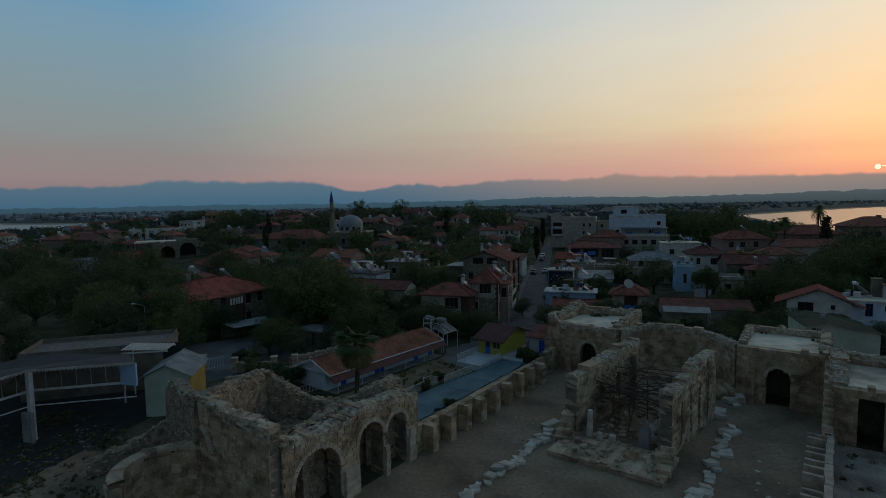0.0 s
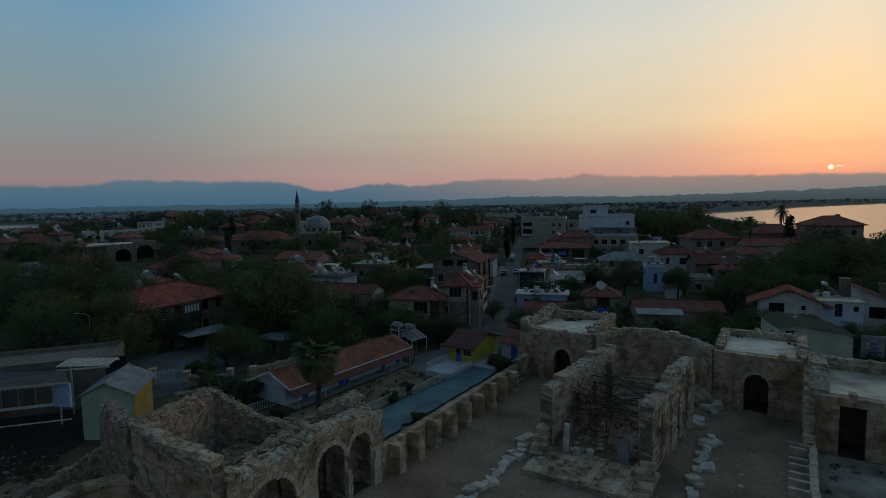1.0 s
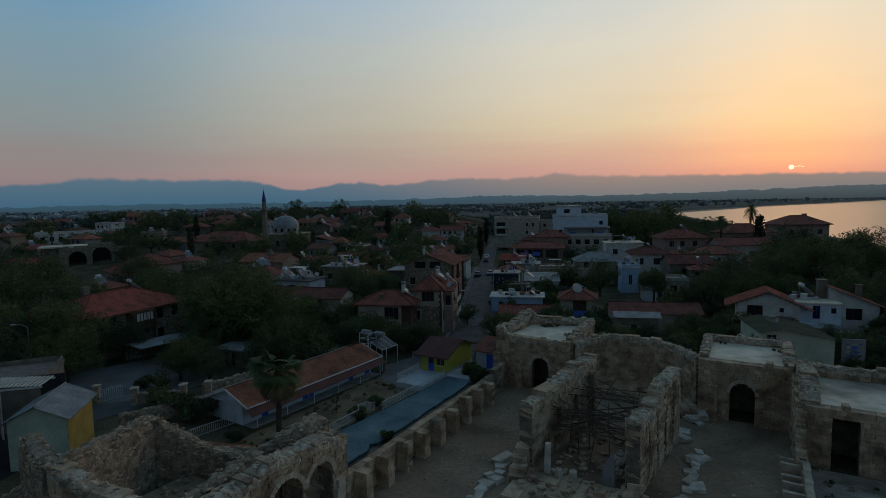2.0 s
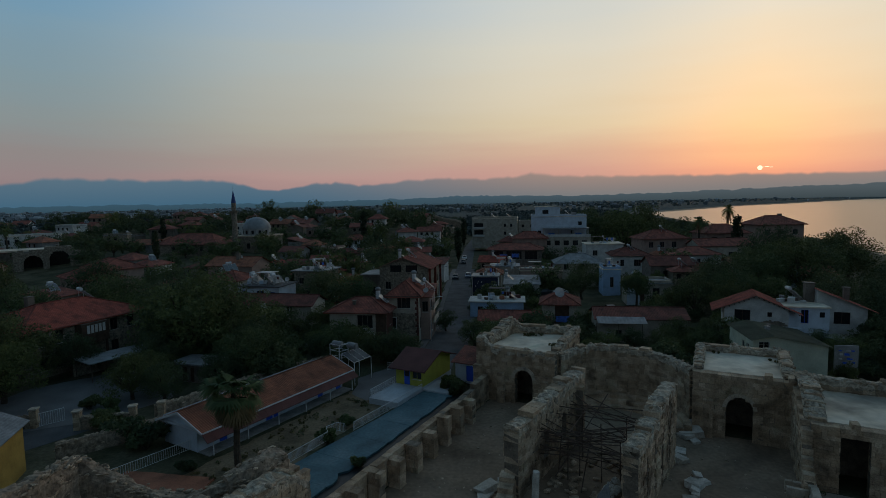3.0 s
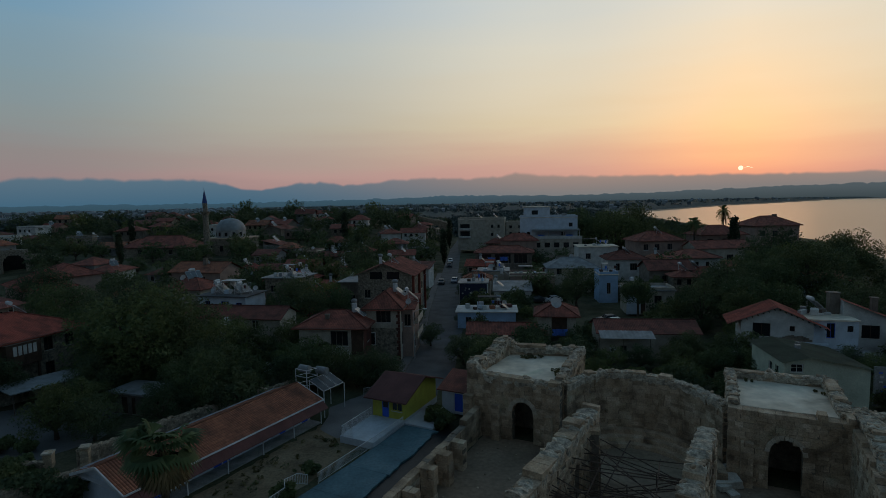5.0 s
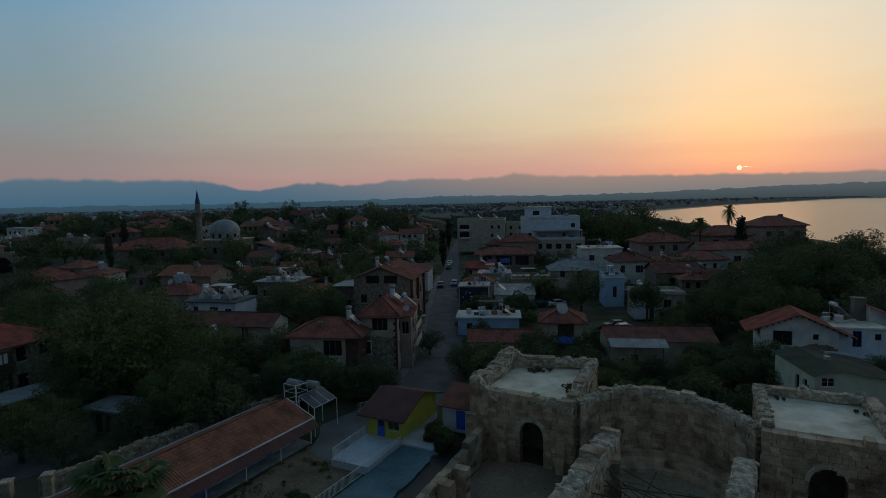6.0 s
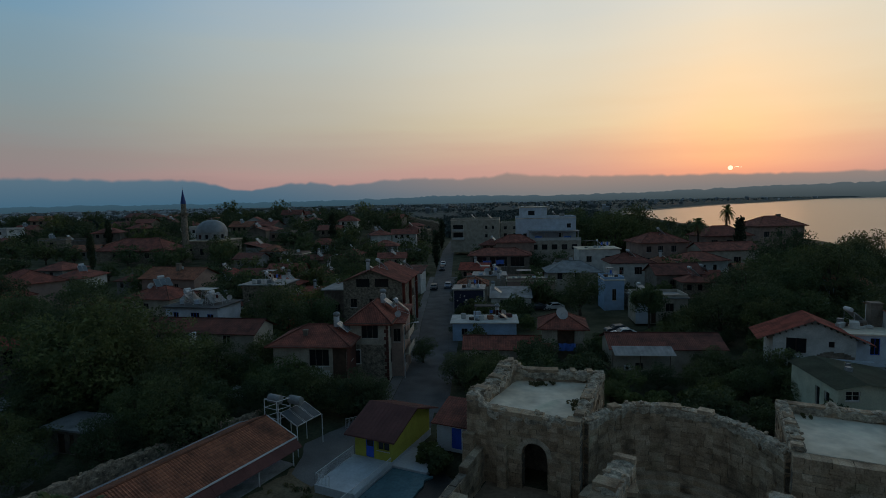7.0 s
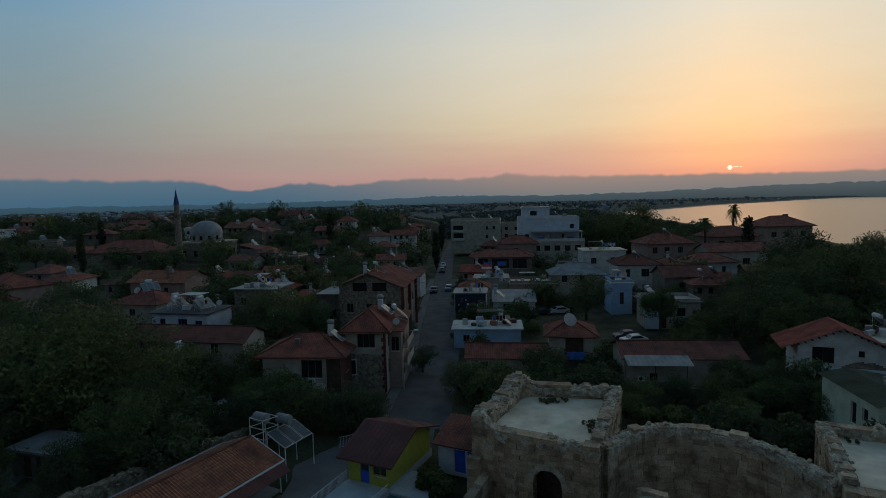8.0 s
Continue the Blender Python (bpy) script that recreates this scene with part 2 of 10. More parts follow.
M = {
    "ashlar": material("weathered_ashlar", (0.42, 0.325, 0.24), 0.92, 0.42, 0.9, 9, 0.8, rand=0.3, tint=(0.49, 0.41, 0.32), stain=0.5),
    "rubble": material("rubble_masonry", (0.38, 0.31, 0.24), 0.95, 0.5, 2.2, 11, 1.0, rand=0.3, stain=0.4),
    "crest": material("crumbling_wall_crest", (0.42, 0.365, 0.295), 0.95, 0.5, 2.6, 9, 1.0, stain=0.35),
    "rubblebody": material("brown_rubble_mortar", (0.27, 0.215, 0.165), 0.96, 0.5, 2.4, 7, 1.0, stain=0.4),
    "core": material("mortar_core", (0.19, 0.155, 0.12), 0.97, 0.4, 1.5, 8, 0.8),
    "marble": material("weathered_marble", (0.48, 0.45, 0.4), 0.8, 0.3, 1.2, 8, 0.5, rand=0.25),
    "archstone": material("pale_arch_stone", (0.46, 0.39, 0.31), 0.85, 0.25, 1.5, 9, 0.4, rand=0.12),
    "slab": material("lime_concrete_roof", (0.66, 0.59, 0.49), 0.9, 0.2, 0.5, 1.1, 0.12, stain=0.42),
    "plaster": material("white_plaster", (0.5, 0.495, 0.47), 0.85, 0.22, 0.8, 8, 0.15),
    "cream": material("cream_plaster", (0.38, 0.34, 0.28), 0.85, 0.25, 0.8, 8, 0.15),
    "bluewash": material("pale_blue_wash", (0.3, 0.43, 0.6), 0.8, 0.15, 0.8, 8, 0.1),
    "bluewhite": material("bluish_white_wash", (0.5, 0.56, 0.63), 0.8, 0.15, 0.8, 8, 0.1),
    "greenwash": material("pale_green_wash", (0.44, 0.48, 0.38), 0.85, 0.2, 0.6, 8, 0.1),
    "yellow": material("lime_yellow_paint", (0.36, 0.35, 0.055), 0.8, 0.15, 0.8, 8, 0.1),
    "ochre": material("ochre_paint", (0.34, 0.23, 0.06), 0.8, 0.2, 0.8, 8, 0.1),
    "pink": material("dusty_pink_plaster", (0.3, 0.21, 0.175), 0.85, 0.2, 0.8, 8, 0.15),
    "wallbrown": material("brown_render", (0.17, 0.145, 0.12), 0.9, 0.35, 0.7, 8, 0.2),
    "wallgrey": material("grey_render", (0.25, 0.25, 0.245), 0.9, 0.35, 0.7, 8, 0.2),
    "housestone": material("house_rubble_stone", (0.23, 0.195, 0.15), 0.92, 0.6, 2.4, 9, 0.9),
    "bluepaint": material("bright_blue_paint", (0.03, 0.1, 0.55), 0.55, 0.15, 1, 9, 0.05),
    "maroon": material("maroon_sheet", (0.11, 0.042, 0.038), 0.75, 0.25, 0.6, 8, 0.15),
    "whitepaint": material("white_metal_paint", (0.55, 0.56, 0.57), 0.5, 0.1, 1, 9, 0.05),
    "steel": material("galvanised_steel", (0.42, 0.43, 0.45), 0.45, 0.2, 2, 12, 0.05, metal=0.6),
    "rust": material("rusty_pipe", (0.13, 0.09, 0.07), 0.8, 0.4, 3, 14, 0.2, metal=0.3),
    "panel": material("solar_panel_glass", (0.1, 0.115, 0.12), 0.3, 0.15, 1, 6, 0.0, spec=0.9),
    # darker copy of the panel glass: weaker sky reflection put into the colour
    "darkpanel": material("dull_dark_collector", (0.06, 0.075, 0.085), 0.6, 0.2, 1, 6, 0.0, spec=0.3),
    "tin": material("weathered_sheet_metal", (0.24, 0.25, 0.255), 0.6, 0.3, 0.7, 7, 0.2, metal=0.2),
    "greenroof": material("green_felt_roof", (0.1, 0.125, 0.09), 0.9, 0.3, 0.5, 6, 0.2),
    "bluefloor": material("faded_blue_concrete", (0.07, 0.15, 0.18), 0.75, 0.3, 0.35, 4, 0.15, tint=(0.12, 0.2, 0.225)),
    "palefloor": material("pale_concrete_floor", (0.42, 0.45, 0.48), 0.8, 0.15, 0.6, 5, 0.1),
    "tarp": material("black_tarpaulin", (0.014, 0.015, 0.016), 0.5, 0.3, 2, 9, 0.3),
    "asphalt": material("worn_asphalt", (0.085, 0.088, 0.092), 0.9, 0.3, 0.4, 18, 0.2),
    "paving": material("grey_yard_paving", (0.135, 0.134, 0.133), 0.85, 0.25, 0.3, 9, 0.15),
    "courtdirt": material("trodden_court_earth", (0.245, 0.185, 0.135), 0.95, 0.3, 0.22, 2.6, 0.35, stain=0.45),
    "gravel": material("pale_gravel", (0.3, 0.265, 0.225), 0.95, 0.4, 0.4, 7, 0.6, stain=0.5),
    "felt": material("dark_roof_felt", (0.05, 0.05, 0.052), 0.9, 0.3, 0.5, 6, 0.2),
    # near-black puts the shade under the hall roof into the colour
    "hallshade": material("hall_shade_dark", (0.03, 0.03, 0.03), 0.9, 0.3, 0.6, 7, 0.1),
    "orange": material("terracotta_earth", (0.3, 0.12, 0.07), 0.9, 0.3, 0.7, 9, 0.2),
    "wood": material("dark_wood", (0.075, 0.045, 0.03), 0.75, 0.35, 1.5, 14, 0.2),
    "woodgrey": material("grey_wood", (0.18, 0.15, 0.125), 0.85, 0.35, 1.5, 14, 0.2),
    "bark": material("bark", (0.075, 0.058, 0.042), 0.95, 0.4, 2.5, 16, 0.8),
    "glass": glass_material("dark_window_glass"),
    # near-black, for grilles and for painted shade inside the vaults
    "dark": material("dark_interior", (0.02, 0.018, 0.016), 0.95, 0.3, 1, 8, 0.0),
    "lead": material("lead_dome_sheet", (0.22, 0.24, 0.25), 0.6, 0.2, 0.6, 6, 0.1, metal=0.15),
    "bluecone": material("blue_spire_sheet", (0.03, 0.06, 0.2), 0.6, 0.2, 1, 6, 0.1),
    "laundryblue": material("blue_cloth", (0.12, 0.25, 0.7), 0.9, 0.2, 3, 12, 0.3),
    "carwhite": material("white_car_paint", (0.6, 0.61, 0.63), 0.3, 0.08, 1, 6, 0.0, spec=0.5),
    "cardark": material("dark_car_paint", (0.03, 0.035, 0.045), 0.3, 0.1, 1, 6, 0.0, spec=0.5),
    "carblue": material("silver_blue_car_paint", (0.2, 0.25, 0.33), 0.3, 0.1, 1, 6, 0.0, spec=0.5),
    "rubber": material("tyre_rubber", (0.02, 0.02, 0.02), 0.9, 0.2, 2, 9, 0.1),
    "navy": material("navy_shop_front", (0.02, 0.028, 0.06), 0.6, 0.3, 1, 8, 0.05),
    # lightened and blued: distance haze is mixed into this base colour
    "farwood": material("far_woods", (0.07, 0.092, 0.088), 0.95, 0.4, 0.02, 0.3, 0),
    "leaf": leaf_material("broad_leaves", (0.1, 0.132, 0.067)),
    "leafdark": leaf_material("dark_leaves", (0.085, 0.11, 0.063)),
    "leaflight": leaf_material("yellow_green_leaves", (0.125, 0.155, 0.07)),
    "cypress": leaf_material("cypress_needles", (0.045, 0.062, 0.042)),
    "frond": leaf_material("palm_fronds", (0.115, 0.155, 0.075)),
    "deadfrond": leaf_material("dry_palm_fronds", (0.16, 0.13, 0.085)),
    "drygrass": leaf_material("dry_grass", (0.15, 0.13, 0.07)),
    "tile": tile_material("red_clay_tiles", (0.31, 0.088, 0.055), (0.21, 0.06, 0.04)),
    "tileorange": tile_material("orange_clay_tiles", (0.36, 0.13, 0.068), (0.25, 0.085, 0.046)),
    "tiledark": tile_material("dark_clay_tiles", (0.23, 0.07, 0.046), (0.155, 0.05, 0.036)),
    "tilered": tile_material("bright_red_tiles", (0.4, 0.085, 0.05), (0.3, 0.062, 0.038)),
}

# ---- building blocks ----
def mesh_of(name, bm, mat):
    me = bpy.data.meshes.new(name)
    bmesh.ops.recalc_face_normals(bm, faces=bm.faces)
    bm.to_mesh(me)
    bm.free()
    me.materials.append(mat)
    return me


def raw_mesh(name, verts, faces, mat, uvs=None):
    me = bpy.data.meshes.new(name)
    me.from_pydata(verts, [], faces)
    if uvs is not None:
        layer = me.uv_layers.new(name="UVMap")
        layer.data.foreach_set("uv", np.asarray(uvs, dtype=np.float32).ravel())
    me.materials.append(mat)
    return me


def part(name, data, mat, parent, label="", m=None):
    """One mesh object under a thing or a part. data: a bmesh or a finished mesh."""
    me = mesh_of(name, data, mat) if isinstance(data, bmesh.types.BMesh) else data
    ob = new(name, me)
    ob.parent = parent
    if m is not None:
        ob.matrix_basis = m
    if label:
        ob["label"] = label
    return ob


def thing(name, m, label, category, group="", kind=""):
    """A top-level thing: an Empty at its base."""
    ob = new(name)
    ob.empty_display_size = 0.3
    ob.matrix_basis = m
    return tagged(ob, label, category, group, kind)


def box(bm, x0, x1, y0, y1, z0, z1, m=None):
    vs = [bm.verts.new((x, y, z)) for z in (z0, z1) for x, y in ((x0, y0), (x1, y0), (x1, y1), (x0, y1))]
    for f in ((0, 3, 2, 1), (4, 5, 6, 7), (0, 1, 5, 4), (1, 2, 6, 5), (2, 3, 7, 6), (3, 0, 4, 7)):
        bm.faces.new([vs[i] for i in f])
    if m is not None:
        bmesh.ops.transform(bm, matrix=m, verts=vs)
    return vs


def boxes(*args):
    bm = bmesh.new()
    for a in args:
        box(bm, *a)
    return bm


def rod(bm, a, b, r, r2=None, n=6):
    """A round bar from a to b."""
    a, b = Vector(a), Vector(b)
    d = b - a
    m = Matrix.Translation((a + b) / 2) @ d.to_track_quat("Z", "Y").to_matrix().to_4x4()
    bmesh.ops.create_cone(bm, cap_ends=True, segments=n, radius1=r, radius2=r if r2 is None else r2, depth=d.length, matrix=m)


def smooth(a, b, x):
    t = np.clip((x - a) / (b - a), 0, 1)
    return t * t * (3 - 2 * t)


# ---- the ground ----
# the bay towards the sun and the strip of sea on the other side of the headland
BAY = [(120, 60), (150, 190), (178, 275), (186, 500), (228, 900), (609, 1444), (884, 1742), (1534, 2498), (2176, 3067), (4700, 4700), (4800, 60)]
COVE = [(-420, 260), (-470, 420), (-500, 500), (-600, 640), (-745, 719), (-951, 698), (-1800, 900), (-4800, 1500), (-4800, -900), (-600, -400)]


def inside(poly, x, y):
    """Signed distance to a polygon, positive inside it."""
    best = np.full(x.shape, 1e9)
    odd = np.zeros(x.shape, bool)
    for (ax, ay), (bx, by) in zip(poly, poly[1:] + poly[:1]):
        dx, dy = bx - ax, by - ay
        t = np.clip(((x - ax) * dx + (y - ay) * dy) / (dx * dx + dy * dy), 0, 1)
        best = np.minimum(best, np.hypot(x - ax - t * dx, y - ay - t * dy))
        odd ^= ((ay > y) != (by > y)) & (x < dx * (y - ay) / (dy if dy else 1e-9) + ax)
    return np.where(odd, best, -best)


def ground_z(x, y):
    x, y = np.asarray(x, float), np.asarray(y, float)
    sea = np.maximum(inside(BAY, x, y), inside(COVE, x, y))
    hill = 5.0 * smooth(90, 170, y) * smooth(-20, -80, x) * smooth(420, 260, y)
    hill = hill + 7.0 * smooth(185, 255, y) * smooth(-15, -60, x) * smooth(430, 340, y) * smooth(-330, -230, x)
    hill = hill + 1.5 * smooth(20, 60, x) * smooth(40, 90, y) * smooth(-30, -90, sea)
    far = 3.0 * smooth(500, 1200, np.hypot(x, y))
    return np.where(sea > -25, (hill + far) * smooth(0, -25, sea) - 5.0 * smooth(-12, 12, sea), hill + far)


def gz(x, y):
    return float(ground_z(x, y))


def build_ground():
    n = 250
    k = np.linspace(-1, 1, n)
    ax = np.sinh(k * 6.2) / math.sinh(6.2) * 4800
    gx, gy = np.meshgrid(ax, ax + 60)
    z = ground_z(gx, gy)
    verts = np.stack([gx, gy, z], -1).reshape(-1, 3)
    i = np.arange((n - 1) * (n - 1))
    a = i // (n - 1) * n + i % (n - 1)
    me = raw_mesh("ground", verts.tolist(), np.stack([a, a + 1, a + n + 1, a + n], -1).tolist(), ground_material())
    me.polygons.foreach_set("use_smooth", [True] * len(me.polygons))
    tagged(new("ground", me), "dry earth and scrub ground of a low headland with sandy shores", "ground", kind="structure")
    wm = bpy.data.materials.new("calm_sea")
    wm.use_nodes = True
    nt = wm.node_tree
    b = nt.nodes["Principled BSDF"]
    b.inputs["Base Color"].default_value = (0.03, 0.05, 0.06, 1)
    b.inputs["Roughness"].default_value = 0.28
    geo = nt.nodes.new("ShaderNodeNewGeometry")
    nz = nt.nodes.new("ShaderNodeTexNoise")
    nz.inputs["Scale"].default_value, nz.inputs["Detail"].default_value = 0.25, 4
    nt.links.new(geo.outputs["Position"], nz.inputs[0])
    bp = nt.nodes.new("ShaderNodeBump")
    bp.inputs["Strength"].default_value, bp.inputs["Distance"].default_value = 0.12, 0.4
    nt.links.new(nz.outputs[0], bp.inputs["Height"])
    nt.links.new(bp.outputs[0], b.inputs["Normal"])
    me = raw_mesh("water", [(-4850, -4850, -3), (4850, -4850, -3), (4850, 4850, -3), (-4850, 4850, -3)], [(0, 1, 2, 3)], wm)
    tagged(new("water", me), "calm sea reflecting the orange evening sky", "sea", kind="structure")


def ground_material():
    m = bpy.data.materials.new("dry_ground")
    m.use_nodes = True
    nt = m.node_tree
    nodes, links = nt.nodes, nt.links
    b = nodes["Principled BSDF"]
    b.inputs["Roughness"].default_value = 0.97
    b.inputs["Specular IOR Level"].default_value = 0.1
    geo = nodes.new("ShaderNodeNewGeometry")
    sep = nodes.new("ShaderNodeSeparateXYZ")
    links.new(geo.outputs["Position"], sep.inputs[0])
    facs = []
    for s, d in ((0.012, 6), (0.22, 6), (3.0, 4)):
        nz = nodes.new("ShaderNodeTexNoise")
        nz.inputs["Scale"].default_value, nz.inputs["Detail"].default_value = s, d
        links.new(geo.outputs["Position"], nz.inputs[0])
        facs.append(nz.outputs[0])
    c1 = ramp(nodes, links, facs[0], [(0.35, (0.05, 0.058, 0.034)), (0.5, (0.08, 0.08, 0.05)), (0.65, (0.12, 0.108, 0.074))])
    c2 = ramp(nodes, links, facs[1], [(0.32, (0.45, 0.5, 0.4)), (0.5, (0.95, 0.95, 0.92)), (0.7, (1.35, 1.3, 1.25))])
    c3 = ramp(nodes, links, facs[2], [(0.3, (0.7, 0.7, 0.7)), (0.65, (1.15, 1.15, 1.15))])
    # open land beyond the town, its base colour blued and paled as painted haze
    hazed_fields = ramp(nodes, links, facs[0], [(0.38, (0.066, 0.092, 0.096)), (0.5, (0.094, 0.116, 0.116)), (0.6, (0.075, 0.1, 0.102))])
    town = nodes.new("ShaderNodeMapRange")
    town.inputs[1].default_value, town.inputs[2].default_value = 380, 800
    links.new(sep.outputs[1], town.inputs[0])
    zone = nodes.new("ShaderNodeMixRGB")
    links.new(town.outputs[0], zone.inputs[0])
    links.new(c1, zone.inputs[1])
    links.new(hazed_fields, zone.inputs[2])
    last = zone.outputs[0]
    for c in (c2, c3):
        mul = nodes.new("ShaderNodeMixRGB")
        mul.blend_type, mul.inputs[0].default_value = "MULTIPLY", 1
        links.new(last, mul.inputs[1])
        links.new(c, mul.inputs[2])
        last = mul.outputs[0]
    sand = nodes.new("ShaderNodeMapRange")
    sand.inputs[1].default_value, sand.inputs[2].default_value = -0.6, -1.4
    links.new(sep.outputs[2], sand.inputs[0])
    mx = nodes.new("ShaderNodeMixRGB")
    links.new(sand.outputs[0], mx.inputs[0])
    links.new(last, mx.inputs[1])
    mx.inputs[2].default_value = (0.3, 0.26, 0.2, 1)
    links.new(mx.outputs[0], b.inputs["Base Color"])
    bp = nodes.new("ShaderNodeBump")
    bp.inputs["Strength"].default_value, bp.inputs["Distance"].default_value = 0.4, 0.08
    links.new(facs[2], bp.inputs["Height"])
    links.new(bp.outputs[0], b.inputs["Normal"])
    return m


build_ground()


def sheet(name, pts, z, mat, label, category, m=None, ragged=0.0, thick=0.03):
    """A flat patch of ground cover with an uneven rim, a little proud of the ground."""
    rng = random.Random(name + label)
    ring = []
    for (ax, ay), (bx, by) in zip(pts, pts[1:] + pts[:1]):
        n = max(1, int(math.hypot(bx - ax, by - ay) / 0.9)) if ragged else 1
        for i in range(n):
            t = i / n
            ring.append((ax + (bx - ax) * t + rng.uniform(-ragged, ragged), ay + (by - ay) * t + rng.uniform(-ragged, ragged)))
    bm = bmesh.new()
    low = [bm.verts.new((x, y, z - thick)) for x, y in ring]
    top = [bm.verts.new((x, y, z)) for x, y in ring]
    bm.faces.new(top)
    for i in range(len(ring)):
        j = (i + 1) % len(ring)
        bm.faces.new((low[i], low[j], top[j], top[i]))
    ob = new(name, mesh_of(name, bm, mat))
    if m is not None:
        ob.matrix_basis = m
    return tagged(ob, label, category, kind="structure")


# ---- masonry ----
def block_variants(n=9, seed=3, rough=0.025, chamfer=0.032):
    rng = random.Random(seed)
    out = []
    for _ in range(n):
        bm = bmesh.new()
        bmesh.ops.create_cube(bm, size=1.0)
        for v in bm.verts:
            v.co += Vector([rng.uniform(-rough, rough) for _ in range(3)])
        bmesh.ops.bevel(bm, geom=bm.edges[:], offset=chamfer, segments=1, affect="EDGES", profile=0.6)
        for v in bm.verts:
            v.co += Vector([rng.uniform(-rough, rough) * 0.4 for _ in range(3)])
        bm.normal_update()
        out.append(([v.co.copy() for v in bm.verts], [[v.index for v in f.verts] for f in bm.faces]))
        bm.free()
    return out


BLOCKS = block_variants(14, 3, 0.035, 0.024)
LUMPS = block_variants(9, 8, 0.16, 0.22)
BLOCK_MESHES = {}


def piece_meshes(mat, lumps=False):
    key = (mat.name, lumps)
    if key not in BLOCK_MESHES:
        BLOCK_MESHES[key] = [raw_mesh("stone", [tuple(v) for v in vs], fs, mat) for vs, fs in (LUMPS if lumps else BLOCKS)]
    return BLOCK_MESHES[key]


def lay(parent, mats, mat, name="stone", lumps=False, cap=300, rest="stonework", rng=random.Random(5)):
    """Stones at the given poses under parent: the first ones each an object, the rest in one mesh."""
    kinds = piece_meshes(mat, lumps)
    for m in mats[:cap]:
        ob = new(name, rng.choice(kinds))
        ob.parent = parent
        ob.matrix_basis = m
    if len(mats) > cap:
        verts, faces = [], []
        for m in mats[cap:]:
            vs, fs = rng.choice(LUMPS if lumps else BLOCKS)
            o = len(verts)
            verts += [tuple(m @ v) for v in vs]
            faces += [[o + i for i in f] for f in fs]
        tagged(part(rest, raw_mesh(rest, verts, faces, mat), mat, parent), kind="stuff")


def course_wall(a, b, thick, top, base=0.0, course=0.45, length=0.85, seed=1, holes=(), skin=None):
    """Poses of blocks for a wall from a to b in plan. top(s): height at s metres along; holes: (s0, s1, z0, z1, round)."""
    rng = random.Random(seed)
    a, b = Vector((*a, 0)), Vector((*b, 0))
    d = b - a
    size = d.length
    d.normalize()
    ang = math.atan2(d.y, d.x)
    out = []
    z = base
    row = 0
    zmax = max(top(size * i / 20) for i in range(21))
    while z < zmax - 0.08:
        hgt = course * rng.uniform(0.7, 1.3)
        s = -rng.uniform(0, length * 0.5)
        while s < size:
            ln = length * rng.choice((0.5, 0.7, 0.9, 1.1, 1.6)) * rng.uniform(0.85, 1.15)
            s0, s1 = max(s, 0), min(s + ln, size)
            s = s + ln
            if s1 - s0 < 0.12:
                continue
            mid = (s0 + s1) / 2
            if z + hgt * 0.55 > top(mid) + rng.uniform(-0.12, 0.12):
                continue
            for h0, h1, hz0, hz1, rounded in holes:
                cut = h1
                if z + hgt / 2 > hz0 and z + hgt / 2 < hz1:
                    w0, w1 = h0, h1
                    if rounded:
                        r = (h1 - h0) / 2
                        up = z + hgt / 2 - (hz1 - r)
                        if up > 0:
                            half = math.sqrt(max(0.0, r * r - up * up))
                            w0, w1 = (h0 + h1) / 2 - half, (h0 + h1) / 2 + half
                    if s0 < w1 and s1 > w0:
                        if s0 < w0 - 0.1:
                            s1 = w0
                        elif s1 > w1 + 0.1:
                            s0 = w1
                        else:
                            s0 = s1
            if s1 - s0 < 0.1:
                continue
            mid = (s0 + s1) / 2
            p = a + d * mid
            jut = rng.uniform(-0.05, 0.05)
            side = Vector((-d.y, d.x, 0)) * jut
            tk = thick * rng.uniform(0.97, 1.03)
            out.append(Matrix.Translation((p.x + side.x, p.y + side.y, z + hgt / 2)) @ Matrix.Rotation(ang + rng.uniform(-0.012, 0.012), 4, "Z") @ Matrix.Diagonal((s1 - s0 - 0.004, tk, hgt - 0.004, 1)))
        z += hgt
        row += 1
    return out


def core_wall(a, b, thick, top, base=0.0, step=0.5, holes=(), seed=0):
    """The mortar core behind the blocks: columns of boxes below the ragged top."""
    a, b = Vector((*a, 0)), Vector((*b, 0))
    d = b - a
    size = d.length
    d.normalize()
    m = Matrix.Translation(a) @ Matrix.Rotation(math.atan2(d.y, d.x), 4, "Z")
    bm = bmesh.new()
    n = max(1, int(size / step))
    cuts = sorted({round(size * i / n, 3) for i in range(n + 1)} | {round(c, 3) for h in holes for c in h[:2] if 0 < c < size})
    for s0, s1 in zip(cuts, cuts[1:]):
        if s1 - s0 < 0.02:
            continue
        mid = (s0 + s1) / 2
        t = min(top(s0 + 0.01), top(s1 - 0.01)) - 0.22
        z0 = base
        for h0, h1, hz0, hz1, rounded in holes:
            if h0 <= mid <= h1:
                z0 = None
        if z0 is not None and t - z0 > 0.05:
            box(bm, s0, s1, -thick / 2 + 0.07, thick / 2 - 0.07, z0, t, m)
    for h0, h1, hz0, hz1, rounded in holes:
        t = min(top(h0 + (h1 - h0) * k / 8) for k in range(9)) - 0.22
        if t - hz1 > 0.35:
            box(bm, h0, h1, -thick / 2 + 0.07, thick / 2 - 0.07, hz1 + 0.1, t, m)
        if hz0 - base > 0.2:
            box(bm, h0, h1, -thick / 2 + 0.07, thick / 2 - 0.07, base, hz0, m)
    bmesh.ops.remove_doubles(bm, verts=bm.verts, dist=0.003)
    return bm


